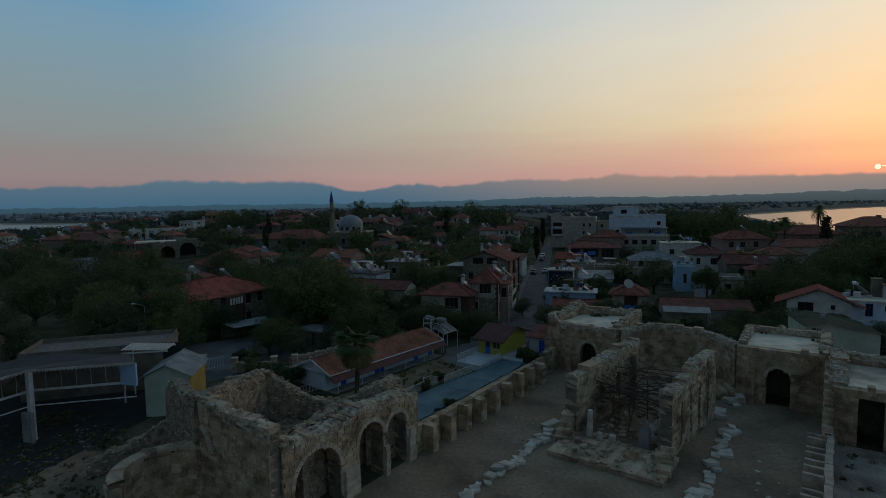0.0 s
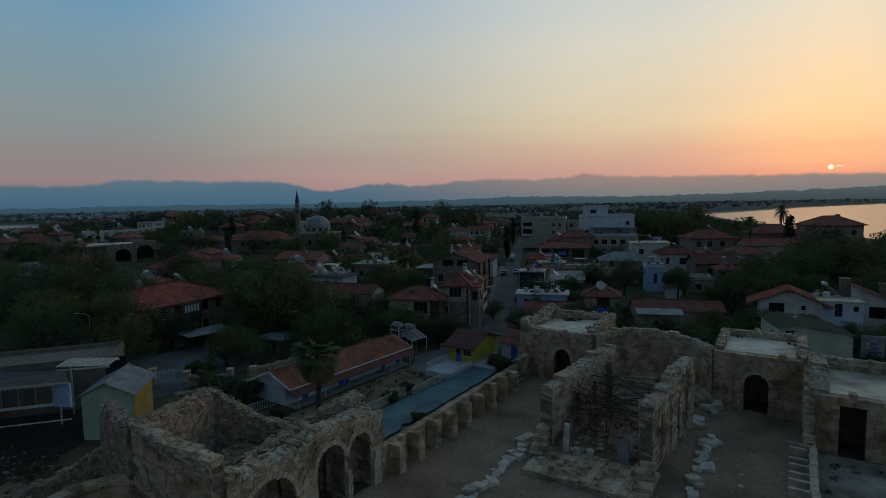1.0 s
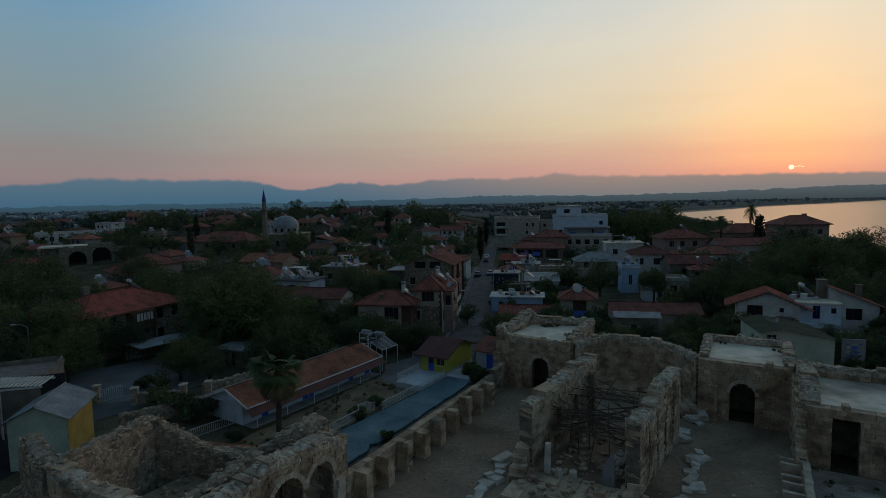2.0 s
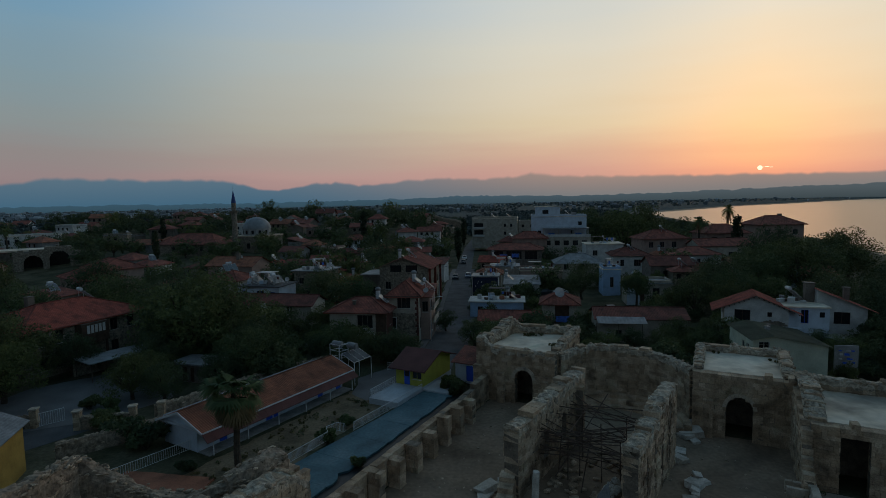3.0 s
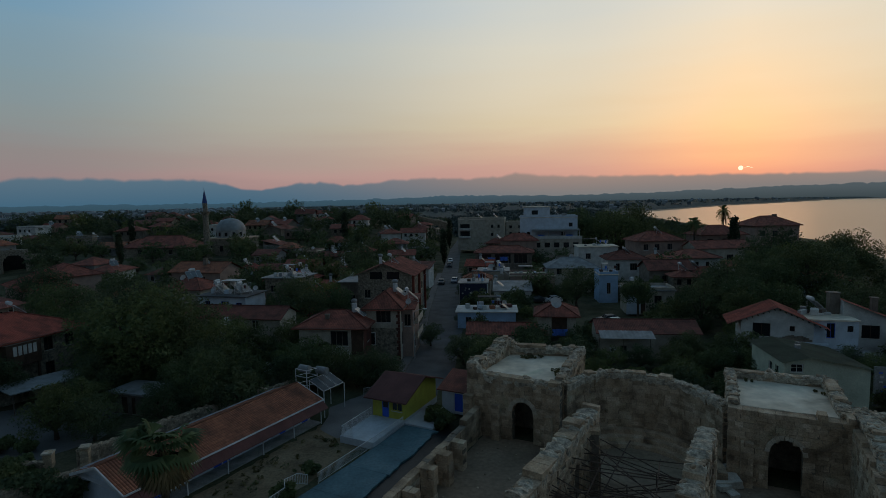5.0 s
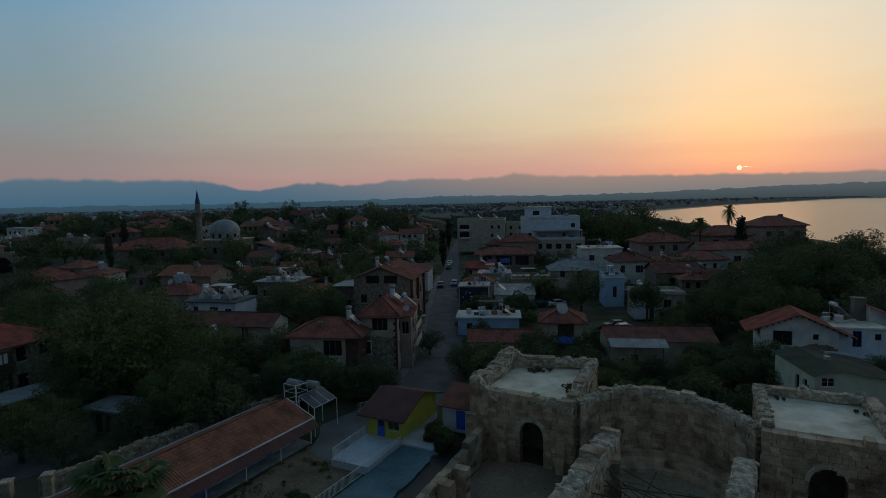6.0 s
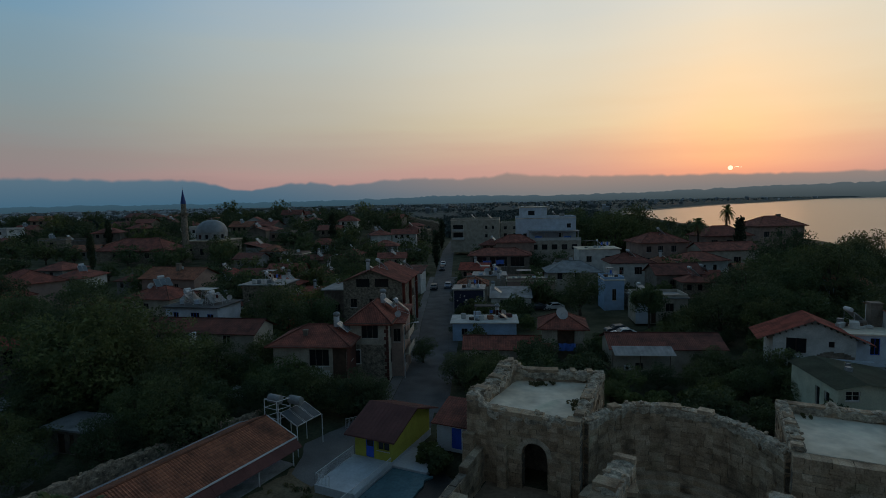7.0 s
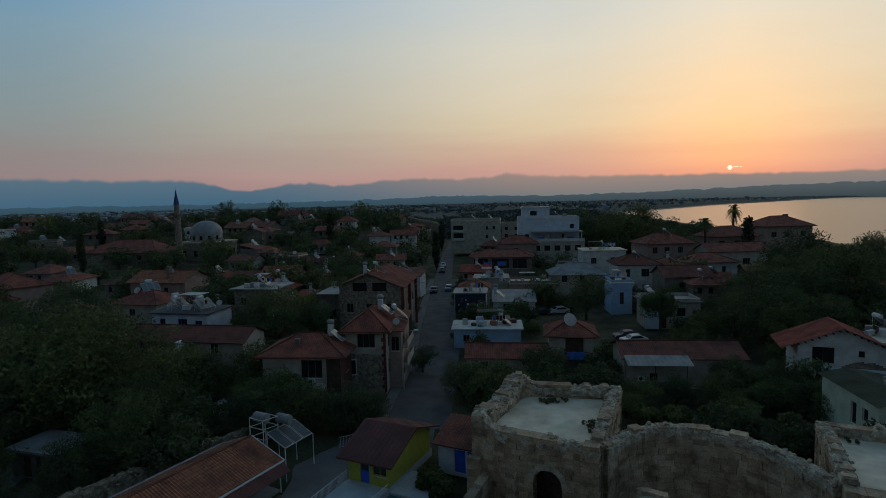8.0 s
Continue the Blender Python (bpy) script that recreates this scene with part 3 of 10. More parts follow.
def heights(*pairs):
    """A top line through (s, z) pairs with a little raggedness."""
    xs, zs = [p[0] for p in pairs], [p[1] for p in pairs]
    return lambda s: float(np.interp(s, xs, zs)) + 0.16 * noise.noise((s * 1.3, xs[-1], zs[0])) + 0.1 * noise.noise((s * 3.7, zs[-1], 2.0))


def rubble_wall(parent, pts, thick, top, base=0.0, mat=None, seed=1, name="rubble_wall", stones=2.2, label=""):
    """A broken rubble wall along plan points: a lumpy body with small stones set in its faces and along its crest."""
    rng = random.Random(seed)
    mat = mat or M["rubble"]
    segs, total = [], 0.0
    for p, q in zip(pts, pts[1:]):
        ln = math.hypot(q[0] - p[0], q[1] - p[1])
        segs.append((total, p, q, ln))
        total += ln

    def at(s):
        for s0, p, q, ln in segs:
            if s <= s0 + ln or (s0, p, q, ln) == segs[-1]:
                t = (s - s0) / ln
                d = ((q[0] - p[0]) / ln, (q[1] - p[1]) / ln)
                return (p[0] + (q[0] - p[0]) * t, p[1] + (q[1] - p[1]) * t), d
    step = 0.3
    n = max(2, int(total / step))
    verts, faces = [], []
    ring = 0
    prof = [(-1, 0), (-1, 0.25), (-1, 0.5), (-1, 0.75), (-0.95, 0.93), (-0.6, 1), (0, 1.01), (0.6, 1), (0.95, 0.93), (1, 0.75), (1, 0.5), (1, 0.25), (1, 0)]
    for i in range(n + 1):
        s = total * i / n
        (x, y), d = at(min(s, total - 1e-4))
        t = top(s)
        for w, h in prof:
            jit = 0.1 * noise.noise((x * 2 + w, y * 2, h * t * 2)) + 0.05 * noise.noise((x * 5 + w * 3, y * 5, h * t * 5))
            o = w * thick / 2 + jit
            z = base + (t - base) * h + (0.22 * noise.noise((x * 1.7, y * 1.7, w)) if h > 0.9 else 0)
            verts.append((x - d[1] * o, y + d[0] * o, z))
        if i:
            m = len(prof)
            for j in range(m - 1):
                faces.append(((i - 1) * m + j, (i - 1) * m + j + 1, i * m + j + 1, i * m + j))
    m = len(prof)
    faces.append(tuple(range(m)))
    faces.append(tuple(n * m + j for j in reversed(range(m))))
    body = part(name, raw_mesh(name, verts, faces, M["rubblebody"]), mat, parent, label)
    mats = []
    area = total * (sum(top(total * i / 10) for i in range(11)) / 11 - base)
    for i in range(int(area * 2 * stones) + int(total * 7)):
        s = rng.uniform(0, total - 0.01)
        (x, y), d = at(s)
        t = top(s)
        sz = rng.uniform(0.11, 0.27)
        if i < int(area * 2 * stones):
            w = rng.choice((-1, 1))
            z = rng.uniform(base + 0.1, t - 0.1)
            o = w * (thick / 2 - 0.04)
        else:
            o = rng.uniform(-0.5, 0.5) * thick
            z = t + rng.uniform(-0.12, 0.06)
        mats.append(Matrix.Translation((x - d[1] * o, y + d[0] * o, z)) @ Euler((rng.uniform(-0.3, 0.3), rng.uniform(-0.3, 0.3), math.atan2(d[1], d[0]) + rng.uniform(-0.3, 0.3))).to_matrix().to_4x4() @ Matrix.Diagonal((sz * rng.uniform(1.2, 2.1), sz * rng.uniform(0.6, 1), sz * rng.uniform(0.5, 0.8), 1)))
    rng.shuffle(mats)
    return body, mats


def arch_ring(bm, cx, spring, r, width, depth, n=11, m=None):
    """Voussoirs of a round arch in the xz plane about (cx, spring), depth along y."""
    for i in range(n):
        a0, a1 = math.pi * i / n + 0.008, math.pi * (i + 1) / n - 0.008
        vs = []
        for y in (0, depth):
            for rr, a in ((r, a0), (r + width, a0), (r + width, a1), (r, a1)):
                vs.append(bm.verts.new((cx + rr * math.cos(a), y, spring + rr * math.sin(a))))
        for f in ((0, 1, 2, 3), (7, 6, 5, 4), (0, 4, 5, 1), (1, 5, 6, 2), (2, 6, 7, 3), (3, 7, 4, 0)):
            bm.faces.new([vs[k] for k in f])
        if m is not None:
            bmesh.ops.transform(bm, matrix=m, verts=vs)


def scatter_rubble(parent, area, n, lo, hi, mat, seed, z=0.0, cap=300, squash=0.6, name="fallen_stone"):
    rng = random.Random(seed)
    x0, x1, y0, y1 = area
    mats = []
    for _ in range(n):
        s = rng.uniform(lo, hi)
        mats.append(Matrix.Translation((rng.uniform(x0, x1), rng.uniform(y0, y1), z + s * squash * 0.3)) @ Euler((rng.uniform(-0.4, 0.4), rng.uniform(-0.4, 0.4), rng.uniform(0, 6))).to_matrix().to_4x4() @ Matrix.Diagonal((s * rng.uniform(0.8, 1.6), s, s * squash, 1)))
    lay(parent, mats, mat, name, True, cap, "loose_rubble", rng)

# ---- the ruined basilica, in its own axes: x across, y towards the apse ----
RUIN = pose(0, 35.7, 0, 0, 0, -21.2)


def stone_block_wall(parent, runs, thick=0.9, cap=300, mat=None, name="stone", course=0.42, length=0.82):
    """Walls of squared stones: runs of (a, b, top, base, holes, thick)."""
    mats = []
    for i, (a, b, top, base, holes, tk) in enumerate(runs):
        mats.append(course_wall(a, b, tk or thick, top, base, course, length, 11 + i * 7, holes))
        part("wall_core", core_wall(a, b, tk or thick, top, base, 0.5, holes), M["core"], parent, "crumbling mortar and rubble core")
    flat = [m for run in mats for m in run]
    lay(parent, flat, mat or M["ashlar"], name, False, cap)


def voussoirs(parent, cx, y, spring, r, width, depth, m=None, n=11, mat=None):
    for i in range(n):
        bm = bmesh.new()
        a0, a1 = math.pi * i / n + 0.01, math.pi * (i + 1) / n - 0.01
        vs = []
        for yy in (y, y + depth):
            for rr, a in ((r, a0), (r + width, a0), (r + width, a1), (r, a1)):
                vs.append(bm.verts.new((cx + rr * math.cos(a), yy, spring + rr * math.sin(a))))
        for f in ((0, 1, 2, 3), (7, 6, 5, 4), (0, 4, 5, 1), (1, 5, 6, 2), (2, 6, 7, 3), (3, 7, 4, 0)):
            bm.faces.new([vs[k] for k in f])
        if m is not None:
            bm.transform(m)
        part("voussoir", bm, mat or M["archstone"], parent)


def roof_slab(parent, x0, x1, y0, y1, z, name="roof_slab", label="pale lime-washed roof slab with dirty streaks", skew=0.0):
    bm = bmesh.new()
    n = 10
    grid = [[bm.verts.new((x0 + (x1 - x0) * i / n, y0 + (y1 - skew * (1 - i / n) - y0) * j / n, z + 0.05 * noise.noise((i * 0.6, j * 0.6, z)))) for i in range(n + 1)] for j in range(n + 1)]
    for j in range(n):
        for i in range(n):
            bm.faces.new((grid[j][i], grid[j][i + 1], grid[j + 1][i + 1], grid[j + 1][i]))
    ext = bmesh.ops.extrude_face_region(bm, geom=bm.faces[:])
    bmesh.ops.translate(bm, vec=(0, 0, -0.35), verts=[g for g in ext["geom"] if isinstance(g, bmesh.types.BMVert)])
    return part(name, bm, M["slab"], parent, label)


def crest_stones(parent, a, b, top, thick, seed, n=40, lo=0.15, hi=0.4, mat=None):
    """Loose stones along the broken crest of a wall."""
    rng = random.Random(seed)
    mats = []
    ln = math.hypot(b[0] - a[0], b[1] - a[1])
    ang = math.atan2(b[1] - a[1], b[0] - a[0])
    verts, faces = [], []
    k = max(2, int(ln / 0.22))
    prof = [(-0.5, -0.62), (-0.5, -0.12), (-0.32, 0.02), (0.0, 0.06), (0.32, 0.02), (0.5, -0.12), (0.5, -0.62)]
    for i in range(k + 1):
        u = i / k
        x, y = a[0] + (b[0] - a[0]) * u, a[1] + (b[1] - a[1]) * u
        for w, h in prof:
            q = noise.noise((x * 2.3 + w * 2, y * 2.3, seed)) * 0.11 + noise.noise((x * 6 + w * 5, y * 6, seed)) * 0.06
            o = w * (thick + 0.1) + (q if abs(w) > 0.4 else 0)
            verts.append((x - math.sin(ang) * o, y + math.cos(ang) * o, top(min(u * ln, ln - 0.02)) + h + (q * 1.3 if h > -0.3 else q * 2.5)))
        if i:
            for j in range(6):
                faces.append((i * 7 - 7 + j, i * 7 - 6 + j, i * 7 + j + 1, i * 7 + j))
    faces += [tuple(range(6, -1, -1)), tuple(k * 7 + j for j in range(7))]
    part("wall_crest", raw_mesh("wall_crest", verts, faces, M["crest"]), None, parent, "pale crumbling mortar along the crest")
    for _ in range(n):
        t = rng.random()
        o = rng.uniform(-0.5, 0.5) * thick
        s = rng.uniform(lo, hi)
        x, y = a[0] + (b[0] - a[0]) * t - math.sin(ang) * o, a[1] + (b[1] - a[1]) * t + math.cos(ang) * o
        mats.append(Matrix.Translation((x, y, top(t * ln) + rng.uniform(-0.2, 0.02))) @ Euler((rng.uniform(-0.4, 0.4), rng.uniform(-0.4, 0.4), rng.uniform(0, 6))).to_matrix().to_4x4() @ Matrix.Diagonal((s * 1.4, s, s * 0.75, 1)))
    lay(parent, mats, mat or M["rubble"], "crest_stone", True, 0, "crest_rubble", rng)


def build_corner_room_one():
    t = thing("ruined_corner_chamber", RUIN, "ruined stone corner chamber with arched doorway and pale flat roof", "ruin")
    front = heights((0, 7.2), (0.9, 7.3), (1.6, 6.6), (2.6, 6.25), (9.4, 6.2))
    left = heights((0, 7.3), (2.5, 7.0), (4.4, 7.2), (6.2, 7.8), (8.0, 7.9))
    back = heights((0, 7.8), (1.2, 7.4), (1.8, 6.95), (8, 6.9), (9.4, 7.1))
    right = heights((0, 6.4), (4, 6.9), (7, 7.1), (11, 6.8))
    door = (4.75, 6.85, 0.0, 4.05, True)
    stone_block_wall(t, [
        ((-2.0, 4.5), (7.4, 4.5), front, 0, [door], 1.0),
        ((-1.5, 5.0), (-0.9, 12.9), left, 0, [], 1.3),
        ((7.5, 15.0), (-1.2, 12.6), lambda s: back(9.0 - s), 0, [], 0.9),
        ((7.1, 15.0), (7.1, 5.0), lambda s: right(10.0 - s), 0, [], 0.8),
    ], cap=230)
    voussoirs(t, 3.8, 3.9, 3.0, 1.05, 0.38, 0.5)
    roof_slab(t, -0.8, 6.65, 5.1, 14.3, 6.0, skew=2.0)
    # two worn buttresses against the front
    for x, w, h in ((-1.7, 1.0, 4.0), (1.2, 0.8, 3.4), (6.4, 0.7, 3.0)):
        b = part("buttress_core", boxes((x - w / 2 + 0.06, x + w / 2 - 0.06, 3.55, 4.05, 0, h - 0.2)), M["core"], t)
        lay(t, course_wall((x - w / 2, 3.75), (x + w / 2, 3.75), 0.6, lambda s, h=h: h, 0, 0.45, w, int(x * 10) + 50), M["ashlar"], "stone", False, 40)
    crest_stones(t, (-1.5, 5.0), (-0.9, 12.9), left, 1.35, 3, 210, 0.1, 0.34)
    crest_stones(t, (-1.2, 12.6), (7.5, 15.0), back, 1.0, 4, 130, 0.1, 0.32)
    crest_stones(t, (7.1, 5.0), (7.1, 15.0), right, 0.9, 5, 120, 0.1, 0.32)
    crest_stones(t, (-2.0, 4.5), (7.4, 4.5), front, 0.9, 6, 30)
    # board added behind the doorway to make the room look dark
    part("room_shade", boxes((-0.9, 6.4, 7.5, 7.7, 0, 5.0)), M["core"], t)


def build_exedra():
    t = thing("apse_wall", RUIN, "curved ruined apse wall of weathered squared stone", "ruin")
    cx, cy, r = 14.4, 2.2, 7.5
    a0, a1, n = math.radians(157), math.radians(24), 14
    pts = [(cx + r * math.cos(a0 + (a1 - a0) * i / n), cy + r * math.sin(a0 + (a1 - a0) * i / n)) for i in range(n + 1)]
    topz = [6.0, 6.1, 6.3, 6.5, 6.6, 6.6, 6.5, 6.4, 6.35, 6.3, 6.2, 6.1, 6.0, 6.0, 6.05]
    runs = []
    for i in range(n):
        p, q = pts[i], pts[i + 1]
        ln = math.hypot(q[0] - p[0], q[1] - p[1])
        runs.append((p, q, heights((0, topz[i]), (ln, topz[i + 1])), 0, [], 0.85))
    stone_block_wall(t, runs, cap=230, length=0.95, course=0.46)
    for i in range(n):
        ln = math.dist(pts[i], pts[i + 1])
        crest_stones(t, pts[i], pts[i + 1], runs[i][2], 0.95, 20 + i, 20, 0.08, 0.28)
    # stepped curved bench at the foot
    for k, (rr, h) in enumerate(((6.9, 1.2), (6.2, 0.8), (5.5, 0.4))):
        bm = bmesh.new()
        for i in range(20):
            a, b = math.radians(175) + math.radians(-170) * i / 20, math.radians(175) + math.radians(-170) * (i + 1) / 20
            vs = [bm.verts.new((cx + q * math.cos(w), cy + q * math.sin(w), z)) for z in (0, h) for q, w in ((rr - 0.7, a), (rr, a), (rr, b), (rr - 0.7, b))]
            for f in ((4, 5, 6, 7), (0, 3, 7, 4), (1, 2, 6, 5), (0, 1, 5, 4), (2, 3, 7, 6)):
                bm.faces.new([vs[j] for j in f])
        part("bench_step", bm, M["ashlar"], t, "worn curved stone bench step")


def build_corner_room_two():
    t = thing("ruined_vaulted_chamber", RUIN, "ruined square stone chamber with round-arched door and pale roof", "ruin")
    front = heights((0, 6.0), (1.2, 6.25), (8.4, 6.5))
    side = heights((0, 6.5), (3, 6.9), (9, 7.0))
    back = heights((0, 6.9), (3, 6.85), (3.6, 7.3), (4.2, 6.9), (8.4, 7.1))
    stone_block_wall(t, [
        ((21.2, 4.5), (29.6, 4.2), front, 0, [(2.95, 5.2, 0, 4.25, True)], 0.95),
        ((21.6, 5.0), (21.6, 12.6), side, 0, [], 0.7),
        ((29.6, 12.6), (21.2, 12.6), back, 0, [], 0.7),
        ((29.3, 12.4), (29.3, 4.7), lambda s: side(8.5 - s), 0, [], 0.9),
    ], cap=230)
    voussoirs(t, 25.275, 3.8, 3.125, 1.125, 0.33, 0.5, n=13)
    roof_slab(t, 21.95, 28.9, 4.95, 12.3, 6.25)
    for x in (22.6,):
        lay(t, course_wall((x - 0.45, 3.75), (x + 0.45, 3.75), 0.6, lambda s: 3.9, 0, 0.5, 0.9, 71), M["ashlar"], "stone", False, 40)
    crest_stones(t, (21.6, 5.0), (21.6, 12.6), side, 0.85, 31, 100, 0.1, 0.32)
    crest_stones(t, (21.2, 12.6), (29.5, 12.6), back, 0.85, 32, 90, 0.1, 0.3)
    crest_stones(t, (29.3, 4.7), (29.3, 12.4), side, 1.0, 33, 120, 0.1, 0.34)
    # added dark board behind the arch, in place of the room's shade
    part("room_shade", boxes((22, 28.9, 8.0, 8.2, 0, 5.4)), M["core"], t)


def build_corner_room_three():
    t = thing("ruined_side_chamber", RUIN, "ruined stone side chamber with broken square doorway and stained roof", "ruin")
    front = heights((0, 5.5), (4, 5.4), (9, 5.6))
    left = heights((0, 5.3), (2, 6.2), (4.4, 7.0), (8, 6.6))
    back = heights((0, 6.6), (5, 6.4), (9, 6.9))
    right = heights((0, 6.0), (8, 7.2))
    stone_block_wall(t, [
        ((30.0, -2.8), (39.0, -2.8), front, 0, [(1.95, 3.85, 0, 4.45, False)], 0.9),
        ((30.5, -2.4), (30.5, 6.4), left, 0, [], 1.2),
        ((39.0, 6.3), (30.0, 6.3), lambda s: back(9 - s), 0, [], 0.9),
        ((38.6, 6.0), (38.6, -2.4), lambda s: right(8.4 - s), 0, [], 0.9),
        ((29.75, -5.6), (29.75, 4.2), heights((0, 1.8), (1.2, 2.6), (2.2, 4.0), (3.4, 5.4), (9.8, 6.2)), 0, [], 0.75),
    ], cap=230, length=0.72, course=0.4)
    roof_slab(t, 31.1, 38.2, -2.3, 5.9, 5.35, label="lime-washed roof slab with dark damp streaks")
    crest_stones(t, (30.5, -2.4), (30.5, 6.4), left, 1.4, 41, 170, 0.1, 0.36)
    crest_stones(t, (30.0, 6.3), (39, 6.3), back, 0.9, 42, 50)
    crest_stones(t, (38.6, -2.4), (38.6, 6.0), right, 0.9, 43, 50)
    # added dark board across the room, so the broken doorway reads as shaded
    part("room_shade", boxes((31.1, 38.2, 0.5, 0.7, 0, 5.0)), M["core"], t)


def build_low_side_wall():
    t = thing("low_ribbed_wall", RUIN, "low stone wall with short cross ribs along the aisle", "wall")
    stone_block_wall(t, [((30.0, -21.0), (30.0, -3.3), heights((0, 1.4), (17.7, 1.5)), 0, [], 0.55)], length=1.5, course=0.48, mat=M["archstone"])
    for i in range(11):
        y = -20.4 + i * 1.62
        lay(t, course_wall((28.3, y), (29.7, y), 0.34, lambda s, i=i: 0.95 + 0.2 * noise.noise((i * 1.3, 0, 0)), 0, 0.5, 1.4, 90 + i), M["archstone"], "stone", False, 40)


def build_pier_wall():
    t = thing("pier_wall", RUIN, "low ruined nave wall with a row of square stone piers", "wall")
    top = heights((0, 2.5), (8, 2.45), (20, 2.6), (30, 2.8))
    stone_block_wall(t, [((-0.75, -27.5), (-0.75, 4.2), top, 0, [], 0.7)], length=1.1, course=0.5)
    rng = random.Random(4)
    for i in range(9):
        y = -25.6 + i * 2.83
        h = rng.choice((2.35, 2.6, 2.7, 2.5))
        w = rng.uniform(0.75, 1.0)
        part("pier_core", boxes((-0.4, 0.75, y - w / 2 + 0.07, y + w / 2 - 0.07, 0, h - 0.25)), M["core"], t)
        lay(t, course_wall((-0.35, y), (0.85, y), w, lambda s, h=h: h + 0.12, 0, 0.62, 0.85, 300 + i), M["ashlar"], "stone", False, 60)


def build_chapel():
    t = thing("roofless_chapel", RUIN, "roofless stone chapel inside the nave with stepped broken walls", "ruin")
    left = heights((0, 5.7), (2.4, 5.7), (2.5, 6.0), (5, 6.0), (5.1, 6.3), (9, 6.3), (9.1, 6.6), (13.4, 6.7))
    right = heights((0, 5.85), (3.4, 5.95), (3.5, 6.25), (5.6, 6.3), (5.7, 6.9), (7.0, 7.0), (7.1, 7.2), (11.5, 7.2))
    stone_block_wall(t, [
        ((9.3, -14.7), (11.3, -1.2), left, 0, [(4.5, 5.6, 1.5, 4.0, True), (8, 9.2, 1.5, 4.2, True)], 1.35),
        ((18.2, -14.8), (19.7, -3.4), right, 0, [(2.0, 2.4, 1.0, 4.6, False), (4.3, 4.7, 1.0, 4.8, False), (6.6, 7.1, 1.0, 5.2, False), (9.0, 9.5, 1.0, 5.4, False)], 1.2),
        ((11.3, -0.8), (11.9, -3.6), heights((0, 6.0), (2.8, 5.6)), 0, [], 0.9),
        ((9.6, -17.8), (9.0, -14.2), heights((0, 0.9), (2, 1.6), (3.6, 1.9)), 0, [], 1.2),
        ((19.1, -19.2), (18.5, -15.4), heights((0, 0.5), (3, 0.9), (3.8, 1.1)), 0, [], 1.1),
        ((10.5, -16.8), (14.0, -17.4), heights((0, 0.8), (3.5, 0.6)), 0, [], 0.9),
        ((15.0, -17.4), (18.6, -17.0), heights((0, 0.6), (3.6, 1.1)), 0, [], 1.0),
    ], cap=230, length=0.7, course=0.38)
    for a, b, top, w, s in (((9.3, -14.7), (11.3, -1.2), left, 1.3, 51), ((18.2, -14.8), (19.7, -3.4), right, 1.2, 52)):
        crest_stones(t, a, b, top, w, s, 46, 0.12, 0.36, M["ashlar"])
    # standing stubs of columns and jambs
    for i, (x, y, h, r) in enumerate(((11.5, -15.4, 3.0, 0.27), (12.6, -15.8, 1.2, 0.3), (13.6, -15.2, 1.0, 0.34))):
        bm = bmesh.new()
        bmesh.ops.create_cone(bm, cap_ends=True, segments=14, radius1=r * 1.08, radius2=r * 0.95, depth=h, matrix=Matrix.Translation((x, y, h / 2)) @ pose(0, 0, 0, 3 * math.sin(i), 2 * math.cos(i), 0))
        bmesh.ops.bevel(bm, geom=[e for e in bm.edges if e.verts[0].co.z > h * 0.9 and e.verts[1].co.z > h * 0.9], offset=0.05, segments=1, affect="EDGES")
        part("column_stub", bm, M["marble"], t, "broken grey marble column stub")
    bm = bmesh.new()
    v = [bm.verts.new(c) for c in ((15.9, -15.3, 0), (16.9, -15.3, 0), (16.9, -14.8, 0), (15.9, -14.8, 0), (16.0, -15.25, 2.0), (16.85, -15.25, 2.2), (16.85, -14.85, 2.2), (16.0, -14.85, 2.0), (16.6, -15.2, 3.0), (16.75, -14.9, 3.05))]
    for f in ((0, 1, 5, 4), (1, 2, 6, 5), (2, 3, 7, 6), (3, 0, 4, 7), (4, 5, 8), (5, 6, 9, 8), (6, 7, 9), (7, 4, 8, 9)):
        bm.faces.new([v[k] for k in f])
    part("door_jamb", bm, M["tin"], t, "broken grey marble door jamb")
    bm = bmesh.new()
    for i in range(14):
        x = 9.4 + i * 0.72
        box(bm, x, x + 0.7, -20.4 + 0.35 * noise.noise((i * 0.9, 1, 1)), -15.2, 0.0, 0.42 + 0.12 * noise.noise((i * 1.3, 2, 2)))
    tagged(part("podium", bm, M["ashlar"], t, "low worn stone podium before the chapel"), kind="stuff")
    scatter_rubble(t, (9.6, 19.0, -20.3, -14.5), 80, 0.15, 0.5, M["ashlar"], 61, 0.42, 120)
    scatter_rubble(t, (11.4, 18.2, -13, -2), 90, 0.2, 0.6, M["rubble"], 62, 0.05, 90)
    sheet_stone = part("rubble_heap", raw_mesh("rubble_heap", *heap((16.6, -11.6), 1.6, 1.6, 7), M["rubble"]), M["rubble"], t, "heap of pale stone rubble")
    mats = []
    rng = random.Random(77)
    for _ in range(160):
        a, q = rng.uniform(0, 6.28), rng.uniform(0, 1.5)
        s = rng.uniform(0.12, 0.28)
        mats.append(Matrix.Translation((16.7 + q * math.cos(a) * 0.75, -12.0 + q * math.sin(a) * 0.9, 1.9 * (1 - q / 1.9) + 0.1)) @ Euler((a, q, a * 2)).to_matrix().to_4x4() @ Matrix.Diagonal((s * 1.3, s, s * 0.8, 1)))
    lay(t, mats, M["marble"], "heap_stone", True, 0)


